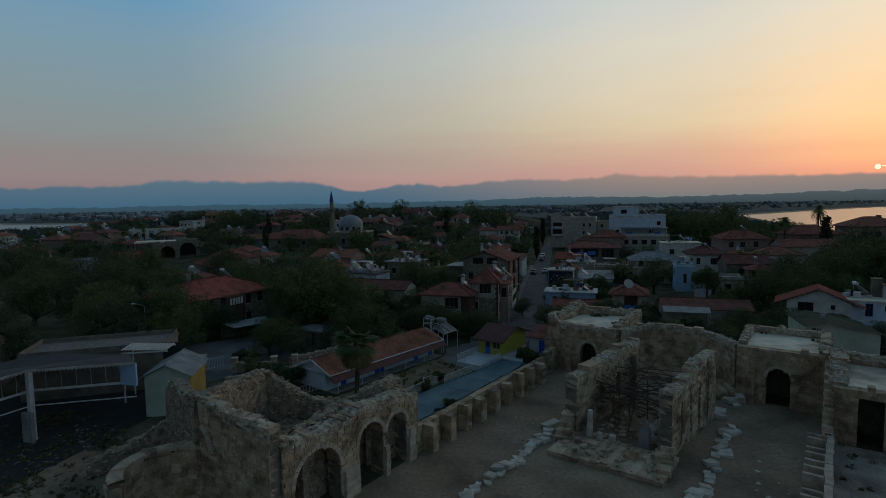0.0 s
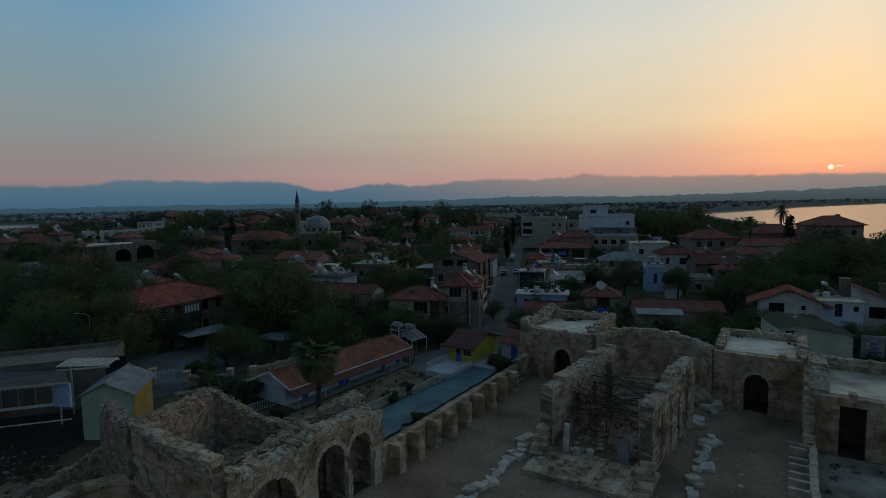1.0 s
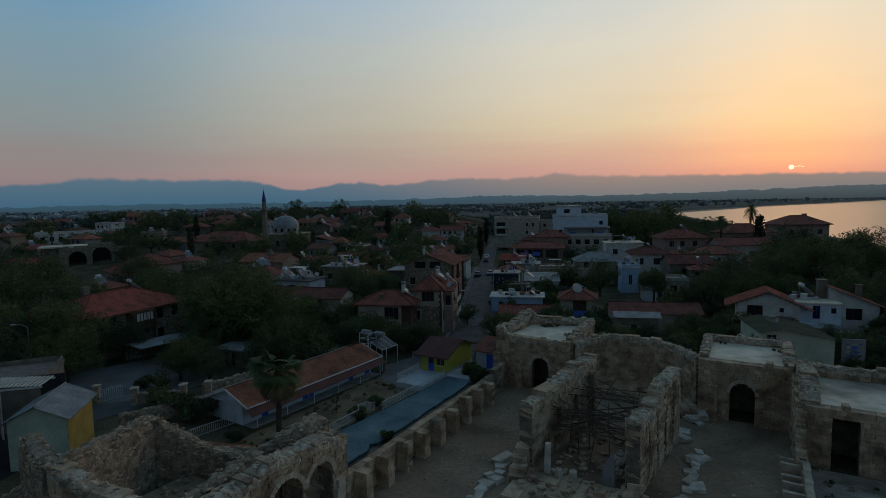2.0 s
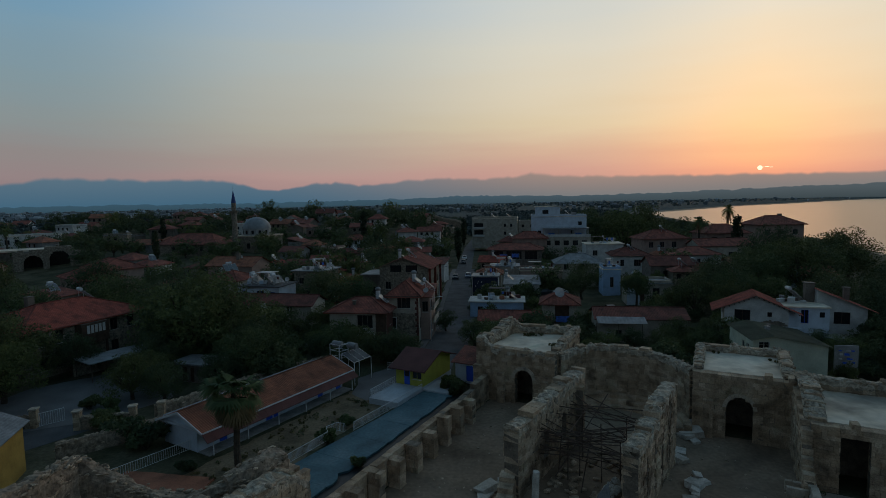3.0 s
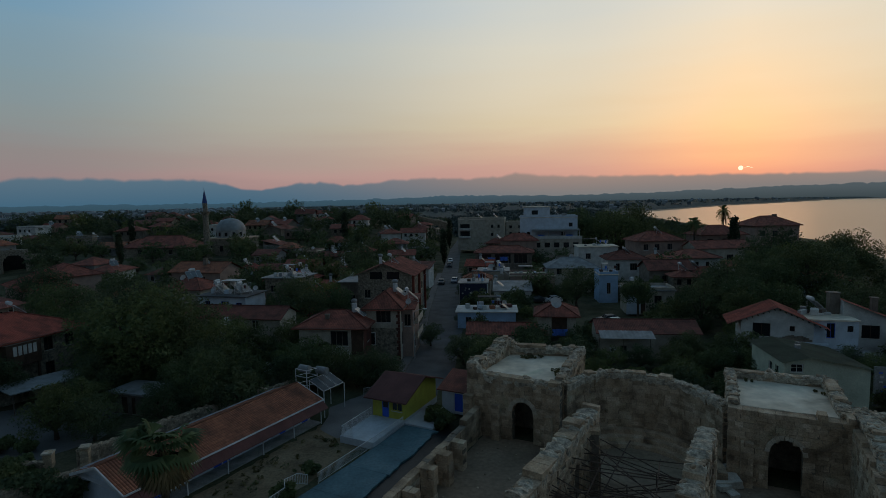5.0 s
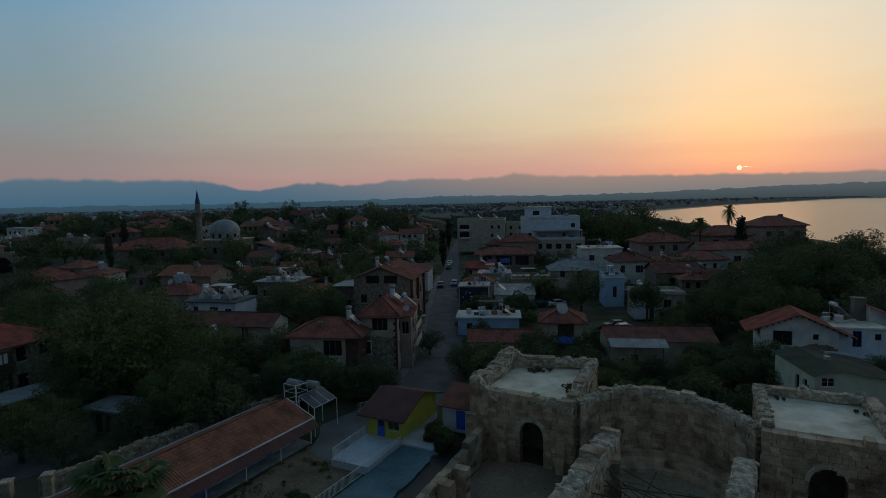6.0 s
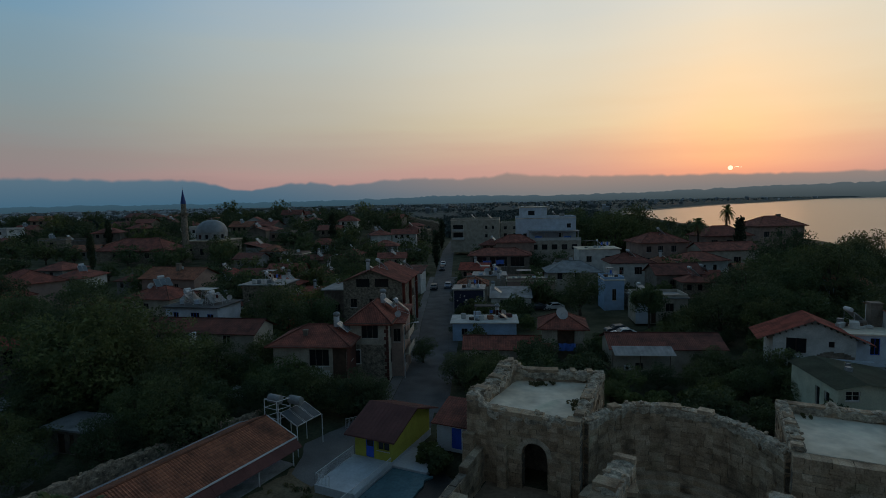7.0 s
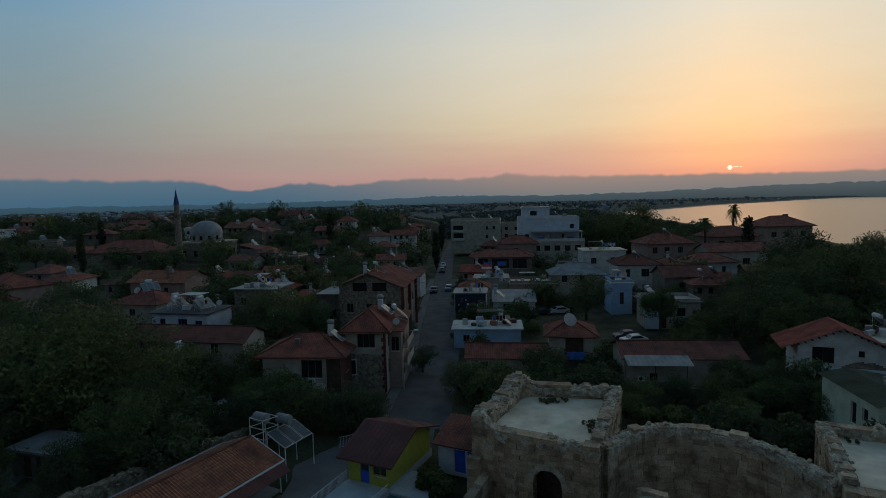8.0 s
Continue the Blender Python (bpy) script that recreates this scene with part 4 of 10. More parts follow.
def heap(c, r, h, seed):
    rng = random.Random(seed)
    verts, faces = [(c[0], c[1], h)], []
    n, k = 14, 4
    for j in range(1, k + 1):
        for i in range(n):
            a = 6.2832 * i / n
            q = r * j / k * rng.uniform(0.85, 1.15)
            verts.append((c[0] + q * math.cos(a), c[1] + q * math.sin(a), h * (1 - j / k) * rng.uniform(0.8, 1.2)))
    for i in range(n):
        faces.append((0, 1 + i, 1 + (i + 1) % n))
        for j in range(k - 1):
            faces.append((1 + j * n + i, 1 + (j + 1) * n + i, 1 + (j + 1) * n + (i + 1) % n, 1 + j * n + (i + 1) % n))
    return verts, faces


def build_scaffold():
    t = thing("scaffold", RUIN, "rusty scaffold poles propped across the roofless chapel", "scaffold")
    poles = [
        ((9.9, -11.5, 4.3), (18.4, -9.9, 4.2)), ((10.4, -8.0, 4.6), (18.8, -7.2, 4.8)), ((10.6, -5.0, 4.4), (19.0, -4.6, 4.9)),
        ((12.0, -11.8, 1.0), (14.6, -4.0, 5.6)), ((14.2, -12.4, 0.4), (14.6, -10.6, 4.6)), ((10.8, -3.8, 5.6), (18.2, -9.0, 3.2)),
        ((10.4, -9.4, 3.2), (18.9, -4.2, 3.6)), ((10.2, -10.4, 2.6), (18.5, -8.8, 2.4)), ((10.7, -6.4, 3.0), (18.7, -10.2, 2.6)),
        ((11.2, -2.6, 3.8), (19.2, -4.2, 2.6)), ((12.8, -6.0, 0.0), (12.8, -6.0, 4.4)), ((16.6, -6.2, 0.0), (16.6, -6.2, 4.6)),
        ((12.6, -10.2, 0.0), (12.6, -10.2, 4.2)), ((16.8, -10.4, 0.0), (16.8, -10.4, 4.2)), ((12.6, -10.2, 4.0), (12.8, -3.0, 4.0)), ((16.8, -10.4, 4.1), (16.6, -3.0, 4.1)),
    ]
    rng = random.Random(12)
    for i in range(26):
        y = rng.uniform(-11.5, -2.5)
        poles.append(((10.0 + (y + 14) * 0.13, y, rng.uniform(1.2, 5.2)), (18.4 + (y + 14) * 0.1, y + rng.uniform(-2.5, 2.5), rng.uniform(1.2, 5.2))))
    for i in range(3):
        x, y = 11.6 + 1.8 * (i % 4), -9.5 + 5.0 * (i // 4)
        poles.append(((x, y, 0.0), (x + rng.uniform(-0.4, 0.4), y + rng.uniform(-0.5, 0.5), rng.uniform(3.5, 5.0))))
    for a, b in poles:
        bm = bmesh.new()
        rod(bm, a, b, 0.045)
        part("scaffold_pole", bm, M["rust"], t)


def fallen(name, label, xs, seed, mat, lo=0.5, hi=1.3):
    """A row of separate tumbled architectural blocks lying on the court."""
    rng = random.Random(seed)
    if "fallen" not in BLOCK_MESHES:
        BLOCK_MESHES["fallen"] = [raw_mesh("fallen_block", [tuple(v) for v in vs], fs, mat) for vs, fs in block_variants(9, 15, 0.1, 0.055)]
    shared = BLOCK_MESHES["fallen"]
    for x, y, k in xs:
        s = rng.uniform(lo, hi) * k
        ob = new(name, rng.choice(shared))
        ob.matrix_basis = RUIN @ Matrix.Translation((x, y, s * 0.2)) @ Euler((rng.uniform(-0.15, 0.15), rng.uniform(-0.15, 0.15), rng.uniform(-0.6, 0.9))).to_matrix().to_4x4() @ Matrix.Diagonal((s * rng.uniform(0.8, 1.3), s * rng.uniform(1.0, 1.7), s * rng.uniform(0.3, 0.5), 1))
        tagged(ob, label, "stone block", "fallen blocks in the court")


def build_fallen():
    rng = random.Random(19)
    row = [(7.6 + rng.uniform(-0.5, 0.5), -31.5 + i * 0.78 + rng.uniform(-0.3, 0.3), rng.uniform(0.7, 1.25)) for i in range(25)]
    fallen("fallen_block", "tumbled pale marble block lying on the nave floor", row, 21, M["marble"], 0.55, 1.05)
    row = [(22.1 + rng.uniform(-0.5, 0.5), -22 + i * 0.85 + rng.uniform(-0.3, 0.3), rng.uniform(0.7, 1.2)) for i in range(21)]
    fallen("fallen_block", "tumbled pale stone block beside the chapel wall", row, 22, M["marble"], 0.5, 1.05)
    fallen("fallen_block", "tumbled carved stone at the foot of the apse", [(20.9, 3.9, 1.9), (20.6, 2.6, 1.2), (21.6, 1.8, 0.8), (20.3, -2.6, 1.1), (20.5, -1.2, 0.9)], 23, M["marble"], 0.8, 1.1)
    fallen("fallen_block", "tumbled pale stone slab on the aisle floor", [(26 + rng.uniform(-2, 2), -24 + i * 2.1, 0.35) for i in range(9)], 24, M["marble"], 0.6, 1.0)


def build_west_ruin():
    """The large ruin of walls round a sunken court, with round arches to the nave."""
    t = thing("arcaded_ruin", RUIN, "large rubble ruin round a sunken court with pale round arches", "ruin")
    y0 = -41.6
    front = heights((0, 6.7), (1.0, 6.5), (3.5, 6.1), (6, 6.2), (8, 6.7), (10, 6.4), (13.2, 6.4), (14.6, 5.2))
    holes = [(1.0, 5.3, 0, 5.0, True), (7.3, 10.1, 0, 5.1, True), (10.6, 13.1, 0, 4.9, True)]
    x = -0.95
    end = heights((0, 7.7), (1.2, 8.0), (4, 8.2), (7.2, 9.0))
    stone_block_wall(t, [((x, y0), (x, -27.0), front, 0, holes, 1.5), ((-0.4, -42.0), (-7.6, -42.8), end, 0, [], 1.0), ((-0.6, -26.9), (-4.6, -26.6), heights((0, 5.2), (4, 6.3)), 0, [], 1.0)], cap=150, length=0.6, course=0.34)
    crest_stones(t, (x, y0), (x, -27.0), front, 1.5, 61, 160, 0.12, 0.35)
    crest_stones(t, (-0.4, -42.0), (-7.6, -42.8), end, 1.0, 62, 90, 0.12, 0.35)
    turn = Matrix.Translation((x + 0.82, y0, 0)) @ Matrix.Rotation(math.radians(90), 4, "Z")
    for h0, h1, z0, z1, _ in holes:
        r = (h1 - h0) / 2
        voussoirs(t, (h0 + h1) / 2, 0, z1 - r, r, 0.36, 0.35, turn, 17 if r > 1.6 else 13)
    for u, w in ((-35.3, 1.5), (-31.25, 0.5), (-28.0, 0.9)):
        lay(t, course_wall((-0.1, u - w / 2), (-0.1, u + w / 2), 0.5, lambda s: 2.6, 0, 0.5, w, int(u)), M["archstone"], "stone", False, 30)
    stones = []
    walls = [
        ([(-7.6, -42.8), (-9.2, -39.0), (-10.6, -35.6)], 1.1, heights((0, 9.0), (4, 8.7), (7.7, 8.5))),
        ([(-10.6, -35.6), (-8.4, -34.2), (-5.2, -32.6), (-3.4, -30.6)], 1.1, heights((0, 8.4), (2.6, 6.9), (4.4, 6.0), (6.2, 5.7), (8.8, 6.0))),
        ([(-3.4, -30.8), (-2.6, -29.0), (-2.4, -27.2)], 1.8, heights((0, 6.4), (2, 7.1), (3.6, 7.0))),
        ([(-7.8, -42.8), (-12.0, -41.8), (-17.0, -40.4)], 1.2, heights((0, 8.8), (3, 8.3), (5, 7.9), (7.5, 8.2), (9.6, 7.2))),
        ([(-17.0, -40.4), (-19.5, -42.6), (-21, -46.0)], 1.2, heights((0, 4.4), (3, 2.6), (7, 1.2))),
        ([(-2.4, -38.8), (-3.0, -35.5), (-3.4, -32.5)], 1.4, heights((0, 6.0), (3, 6.1), (6.4, 6.2))),
    ]
    for k, (pts, w, top) in enumerate(walls):
        body, mats = rubble_wall(t, pts, w, top, 0, None, 100 + k, "rubble_wall", 5.0)
        stones += mats
    part("court_floor", boxes((-8.4, -3.2, -41.6, -34.4, 0.05, 4.2)), M["courtdirt"], t, "dark earth floor of the sunken court")
    part("inner_face", boxes((-3.1, -2.2, -35.0, -33.6, 0, 5.8)), M["archstone"], t, "pale broken inner pier")
    scatter_rubble(t, (-8.2, -3.4, -41.2, -34.6), 120, 0.12, 0.35, M["rubble"], 131, 4.2, 0)
    random.Random(6).shuffle(stones)
    lay(t, stones, M["rubble"], "stone", True, 150, "rubble_rest", random.Random(9))
    # half-round niche below the outer wall
    cx, cy, r = -6.7, -46.0, 3.4
    n = thing("niche_wall", RUIN, "half-round stone niche wall with a moulded cornice", "ruin")
    runs = []
    for i in range(10):
        a, b = math.radians(80 + i * 18), math.radians(80 + (i + 1) * 18)
        runs.append(((cx + r * math.cos(a), cy + r * math.sin(a)), (cx + r * math.cos(b), cy + r * math.sin(b)), heights((0, 4.9), (1.1, 4.9)), 0, [], 0.9))
    stone_block_wall(n, runs, cap=220)
    bm = bmesh.new()
    for i in range(20):
        a, b = math.radians(78 + i * 9.2), math.radians(78 + (i + 1) * 9.2)
        vs = [bm.verts.new((cx + q * math.cos(w), cy + q * math.sin(w), z)) for z in (4.9, 5.15) for q, w in ((r - 0.65, a), (r + 0.3, a), (r + 0.3, b), (r - 0.65, b))]
        for f in ((4, 5, 6, 7), (0, 3, 7, 4), (1, 2, 6, 5), (0, 1, 2, 3)):
            bm.faces.new([vs[j] for j in f])
    part("cornice", bm, M["ashlar"], n, "moulded stone cornice")
    bm = bmesh.new()
    arch_ring(bm, 0, 0, 2.2, 0.4, 0.5, 10, Matrix.Translation((-8.6, -43.6, 4.9)) @ Matrix.Rotation(math.radians(8), 4, "Z"))
    bmesh.ops.delete(bm, geom=[v for v in bm.verts if v.co.x < -7.6], context="VERTS")
    part("arch_stub", bm, M["archstone"], n, "broken springing of a pale arch")
    d = thing("debris_field", RUIN, "field of broken stones and dry weeds beside the ruin", "rubble", kind="stuff")
    scatter_rubble(d, (-40, -10, -62, -47), 620, 0.06, 0.26, M["core"], 141, 0.0, 0)
    scatter_rubble(d, (-34, -18, -48, -40), 160, 0.08, 0.3, M["core"], 143, 0.0, 0)
    scatter_rubble(d, (0.5, 29, -50, 3), 700, 0.05, 0.2, M["rubble"], 142, 0.0, 0)


sheet("nave_floor", [(-0.3, -52), (29.8, -52), (29.8, 4.5), (-0.3, 4.5)], 0.03, M["courtdirt"], "trodden earth floor of the roofless nave", "floor", RUIN)
sheet("debris_earth", [(-40, -64), (-1.6, -64), (-1.6, -43), (-12, -43), (-19, -42), (-34, -46)], 0.022, M["courtdirt"], "brown stony earth beside the ruin", "ground", RUIN, 0.4)
sheet("apse_floor", [(7.2, 4.6), (21.4, 4.6), (20.2, 8.0), (17.5, 9.4), (14.4, 9.9), (11.3, 9.4), (8.6, 8.0)], 0.03, M["courtdirt"], "trodden earth floor of the apse", "floor", RUIN)
sheet("aisle_floor", [(29.9, -52), (47, -52), (47, -3.4), (29.9, -3.4)], 0.028, M["gravel"], "pale weedy gravel floor of the side aisle", "floor", RUIN)
build_corner_room_one()
build_exedra()
build_corner_room_two()
build_corner_room_three()
build_low_side_wall()
build_pier_wall()
build_chapel()
build_scaffold()
build_fallen()
build_west_ruin()

# ---- houses ----
def wall_face(bm, org, right, width, height, rects, depth=0.14, gable=0.0):
    """One outer wall face with real openings and their reveals. rects: (x0, x1, z0, z1)."""
    org, right = Vector(org), Vector(right)
    up, inward = Vector((0, 0, 1)), Vector((-right.y, right.x, 0))
    xs = sorted({0.0, width} | {c for r in rects for c in r[:2]})
    zs = sorted({0.0, height} | {c for r in rects for c in r[2:4]})

    def P(x, z, d=0.0):
        return bm.verts.new(org + right * x + up * z + inward * d)
    for x0, x1 in zip(xs, xs[1:]):
        for z0, z1 in zip(zs, zs[1:]):
            mx, mz = (x0 + x1) / 2, (z0 + z1) / 2
            if not any(r[0] < mx < r[1] and r[2] < mz < r[3] for r in rects):
                bm.faces.new((P(x0, z0), P(x1, z0), P(x1, z1), P(x0, z1)))
    for x0, x1, z0, z1 in rects:
        c = [(x0, z0), (x1, z0), (x1, z1), (x0, z1)]
        for (ax, az), (bx, bz) in zip(c, c[1:] + c[:1]):
            bm.faces.new((P(ax, az), P(ax, az, depth), P(bx, bz, depth), P(bx, bz)))
    if gable:
        bm.faces.new((P(0, height), P(width, height), P(width / 2, height + gable)))


def window(parent, org, right, r, depth=0.14, frame_mat=None, detail=True, pane_mat=None, bars=1):
    org, right = Vector(org), Vector(right)
    inward = Vector((-right.y, right.x, 0))
    m = Matrix((( right.x, inward.x, 0, org.x), (right.y, inward.y, 0, org.y), (0, 0, 1, org.z), (0, 0, 0, 1)))
    x0, x1, z0, z1 = r
    if not detail:
        bm = boxes((x0, x1, depth - 0.02, depth + 0.02, z0, z1))
        bm.transform(m)
        part("window", bm, pane_mat or M["glass"], parent)
        return
    w = 0.06
    bm = boxes((x0, x1, depth - 0.06, depth, z0, z0 + w), (x0, x1, depth - 0.06, depth, z1 - w, z1), (x0, x0 + w, depth - 0.06, depth, z0 + w, z1 - w), (x1 - w, x1, depth - 0.06, depth, z0 + w, z1 - w))
    bmesh.ops.remove_doubles(bm, verts=bm.verts, dist=0.001)
    bm.transform(m)
    win = part("window", bm, frame_mat or M["woodgrey"], parent)
    for i in range(bars):
        c = x0 + (x1 - x0) * (i + 1) / (bars + 1)
        bm = boxes((c - 0.025, c + 0.025, depth - 0.055, depth - 0.005, z0 + w, z1 - w))
        bm.transform(m)
        part("mullion", bm, frame_mat or M["woodgrey"], win)
    bm = boxes((x0, x1, depth + 0.003, depth + 0.02, z0, z1))
    bm.transform(m)
    part("pane", bm, pane_mat or M["glass"], win)
    bm = boxes((x0 - 0.06, x1 + 0.06, -0.06, depth - 0.07, z0 - 0.07, z0 - 0.003))
    bm.transform(m)
    part("sill", bm, M["plaster"], win)


def tiled_plane(verts, faces, uvs, p0, right, up, length, tmax, amp=0.035, step=0.12, thick=0.09):
    """A roof slope from p0 along right; tmax(s): how far the slope runs up at s. Corrugated like rows of clay tiles."""
    p0, right, up = Vector(p0), Vector(right), Vector(up)
    nrm = right.cross(up).normalized()
    n = max(2, int(length / step))
    base = len(verts)
    for i in range(n + 1):
        s = length * i / n
        lift = amp if i % 2 else 0.0
        t = max(0.0, tmax(s))
        for tt, l in ((0, lift), (t, lift), (0, lift - thick - (amp if i % 2 else 0))):
            verts.append(tuple(p0 + right * s + up * tt + nrm * l))
        if i:
            a, b = base + (i - 1) * 3, base + i * 3
            faces.append((a, b, b + 1, a + 1))
            faces.append((a + 2, b + 2, b, a))
            s0, t0 = length * (i - 1) / n, max(0.0, tmax(length * (i - 1) / n))
            uvs += [(s0, 0), (s, 0), (s, t), (s0, t0), (s0, -0.1), (s, -0.1), (s, 0), (s0, 0)]


def tiled_roof(name, w, d, z, rise, over, kind, mat, step=0.12):
    """A hipped, gabled or lean-to tile roof over a w x d plan centred on the origin, ridge along the longer side."""
    verts, faces, uvs = [], [], []
    W, D = w + 2 * over, d + 2 * over
    drop = rise * over / (min(w, d) / 2 if kind != "shed" else d)
    z0, R = z - drop, rise + drop
    if kind == "shed":
        L = math.hypot(D, R)
        up = Vector((0, D / L, R / L))
        tiled_plane(verts, faces, uvs, (-W / 2, -D / 2, z0), (1, 0, 0), up, W, lambda s: L, step=step)
    elif W >= D:
        L = math.hypot(D / 2, R)
        cut = D / 2 if kind == "hip" else 0.0
        trap = (lambda s, W=W, L=L, c=D / 2: L * min(1, s / c, (W - s) / c)) if cut else (lambda s, L=L: L)
        c = (D / 2) / L
        tiled_plane(verts, faces, uvs, (-W / 2, -D / 2, z0), (1, 0, 0), (0, c, R / L), W, trap, step=step)
        tiled_plane(verts, faces, uvs, (W / 2, D / 2, z0), (-1, 0, 0), (0, -c, R / L), W, trap, step=step)
        if cut:
            tri = lambda s, D=D, L=L: L * min(s, D - s) / (D / 2)
            tiled_plane(verts, faces, uvs, (W / 2, -D / 2, z0), (0, 1, 0), (-c, 0, R / L), D, tri, step=step)
            tiled_plane(verts, faces, uvs, (-W / 2, D / 2, z0), (0, -1, 0), (c, 0, R / L), D, tri, step=step)
    else:
        L = math.hypot(W / 2, R)
        cut = kind == "hip"
        trap = (lambda s, D=D, L=L, c=W / 2: L * min(1, s / c, (D - s) / c)) if cut else (lambda s, L=L: L)
        c = (W / 2) / L
        tiled_plane(verts, faces, uvs, (W / 2, -D / 2, z0), (0, 1, 0), (-c, 0, R / L), D, trap, step=step)
        tiled_plane(verts, faces, uvs, (-W / 2, D / 2, z0), (0, -1, 0), (c, 0, R / L), D, trap, step=step)
        if cut:
            tri = lambda s, W=W, L=L: L * min(s, W - s) / (W / 2)
            tiled_plane(verts, faces, uvs, (-W / 2, -D / 2, z0), (1, 0, 0), (0, c, R / L), W, tri, step=step)
            tiled_plane(verts, faces, uvs, (W / 2, D / 2, z0), (-1, 0, 0), (0, -c, R / L), W, tri, step=step)
    return raw_mesh(name, verts, faces, mat, uvs)


def ridge_caps(parent, w, d, z, rise, over, kind, mat):
    """Half-round cap tiles along ridge and hips, in one mesh per roof."""
    W, D = w + 2 * over, d + 2 * over
    drop = rise * over / (min(w, d) / 2)
    z0, top = z - drop, z + rise
    h = min(W, D) / 2 if kind == "hip" else 0
    if W >= D:
        a, b = Vector((-W / 2 + h, 0, top)), Vector((W / 2 - h, 0, top))
    else:
        a, b = Vector((0, -D / 2 + h, top)), Vector((0, D / 2 - h, top))
    lines = [(a, b)] if (b - a).length > 0.2 else []
    if kind == "hip":
        for sx in (-1, 1):
            for sy in (-1, 1):
                end = (a if sx < 0 else b) if W >= D else (a if sy < 0 else b)
                lines.append((Vector((sx * W / 2, sy * D / 2, z0)), end))
    bm = bmesh.new()
    for p, q in lines:
        n = max(1, int((q - p).length / 0.42))
        d = (q - p).normalized()
        side = d.cross(Vector((0, 0, 1))).normalized()
        up = side.cross(d)
        last = None
        for i in range(n * 2):
            c, r = p.lerp(q, (i // 2 + (0.04 if i % 2 == 0 else 0.98)) / n), 0.105 if i % 2 == 0 else 0.085
            ring = [bm.verts.new(c + side * r * math.cos(a) + up * r * math.sin(a)) for a in (-0.4, 0.55, 1.57, 2.6, 3.55)]
            if last:
                for k in range(4):
                    bm.faces.new((last[k], last[k + 1], ring[k + 1], ring[k]))
            last = ring
    part("ridge_cap", bm, mat, parent)


FOOT = []


def house(x, y, rz, w, d, h, roof="hip", rise=1.6, over=0.5, wall="plaster", tiles="tile", label="", wins=(), base=None, chimney=(), name="house", detail=True, step=0.12, floor_band=None, frame_mat=None, doors=()):
    """A house centred at (x, y), its front towards -y before turning by rz. wins: (side, x0, x1, z0, z1) with side f, b, l, r."""
    g = gz(x, y) if base is None else base
    t = thing(name, pose(x, y, g, 0, 0, rz), label, "house")
    FOOT.append((x, y, rz, w / 2, d / 2))
    sides = {"f": ((-w / 2, -d / 2, 0), (1, 0, 0), w), "r": ((w / 2, -d / 2, 0), (0, 1, 0), d), "b": ((w / 2, d / 2, 0), (-1, 0, 0), w), "l": ((-w / 2, d / 2, 0), (0, -1, 0), d)}
    bm = bmesh.new()
    for k, (org, right, wd) in sides.items():
        rects = [q[1:5] for q in wins if q[0] == k] + [q[1:5] for q in doors if q[0] == k]
        ga = rise if roof == "gable" and ((w >= d and k in "lr") or (w < d and k in "fb")) else 0
        wall_face(bm, org, right, wd, h, rects, gable=ga)
    me = bpy.data.meshes.new("wall")
    bm.to_mesh(me)
    bm.free()
    me.materials.append(M[wall])
    part("wall", me, None, t)
    for q in wins:
        org, right, wd = sides[q[0]]
        window(t, org, right, q[1:5], detail=detail, frame_mat=frame_mat, bars=1 if q[2] - q[1] < 1.4 else 2)
    for q in doors:
        org, right, wd = sides[q[0]]
        window(t, org, right, q[1:5], detail=False, pane_mat=M["wood"] if len(q) < 6 else M[q[5]])
    if roof == "flat":
        bm = boxes((-w / 2 - over, w / 2 + over, -d / 2 - over, d / 2 + over, h - 0.02, h + 0.18))
        part("roof", bm, M[tiles], t)
        if over < 0.3:
            bm = boxes((-w / 2, w / 2, -d / 2, -d / 2 + 0.15, h + 0.181, h + 0.7), (-w / 2, w / 2, d / 2 - 0.15, d / 2, h + 0.181, h + 0.7), (-w / 2, -w / 2 + 0.15, -d / 2 + 0.151, d / 2 - 0.151, h + 0.181, h + 0.7), (w / 2 - 0.15, w / 2, -d / 2 + 0.151, d / 2 - 0.151, h + 0.181, h + 0.7))
            part("parapet", bm, M[wall], t)
    else:
        part("roof", tiled_roof("roof", w, d, h + 0.1, rise, over, roof, M[tiles], step), None, t)
        if roof != "shed" and detail:
            ridge_caps(t, w, d, h + 0.14, rise, over, roof, M[tiles])
        if roof == "shed":
            part("gable_infill", boxes((-w / 2, w / 2, d / 2 - 0.2, d / 2 - 0.01, h, h + rise * 0.95)), M[wall], t)
        elif detail:
            part("soffit", boxes((-w / 2 - over + 0.08, w / 2 + over - 0.08, -d / 2 - over + 0.08, d / 2 + over - 0.08, h - 0.06 - rise * over / min(w, d), h + 0.02 - rise * over / min(w, d))) if roof == "hip" else boxes((-w / 2 + 0.02, w / 2 - 0.02, -d / 2 + 0.02, d / 2 - 0.02, h - 0.06, h)), M["wood"], t)
    for cx, cy, cz, s in chimney:
        bm = boxes((cx - s / 2, cx + s / 2, cy - s / 2, cy + s / 2, h * 0.9, cz), (cx - s / 2 - 0.06, cx + s / 2 + 0.06, cy - s / 2 - 0.06, cy + s / 2 + 0.06, cz + 0.002, cz + 0.1))
        part("chimney", bm, M["wallbrown"], t)
    return t


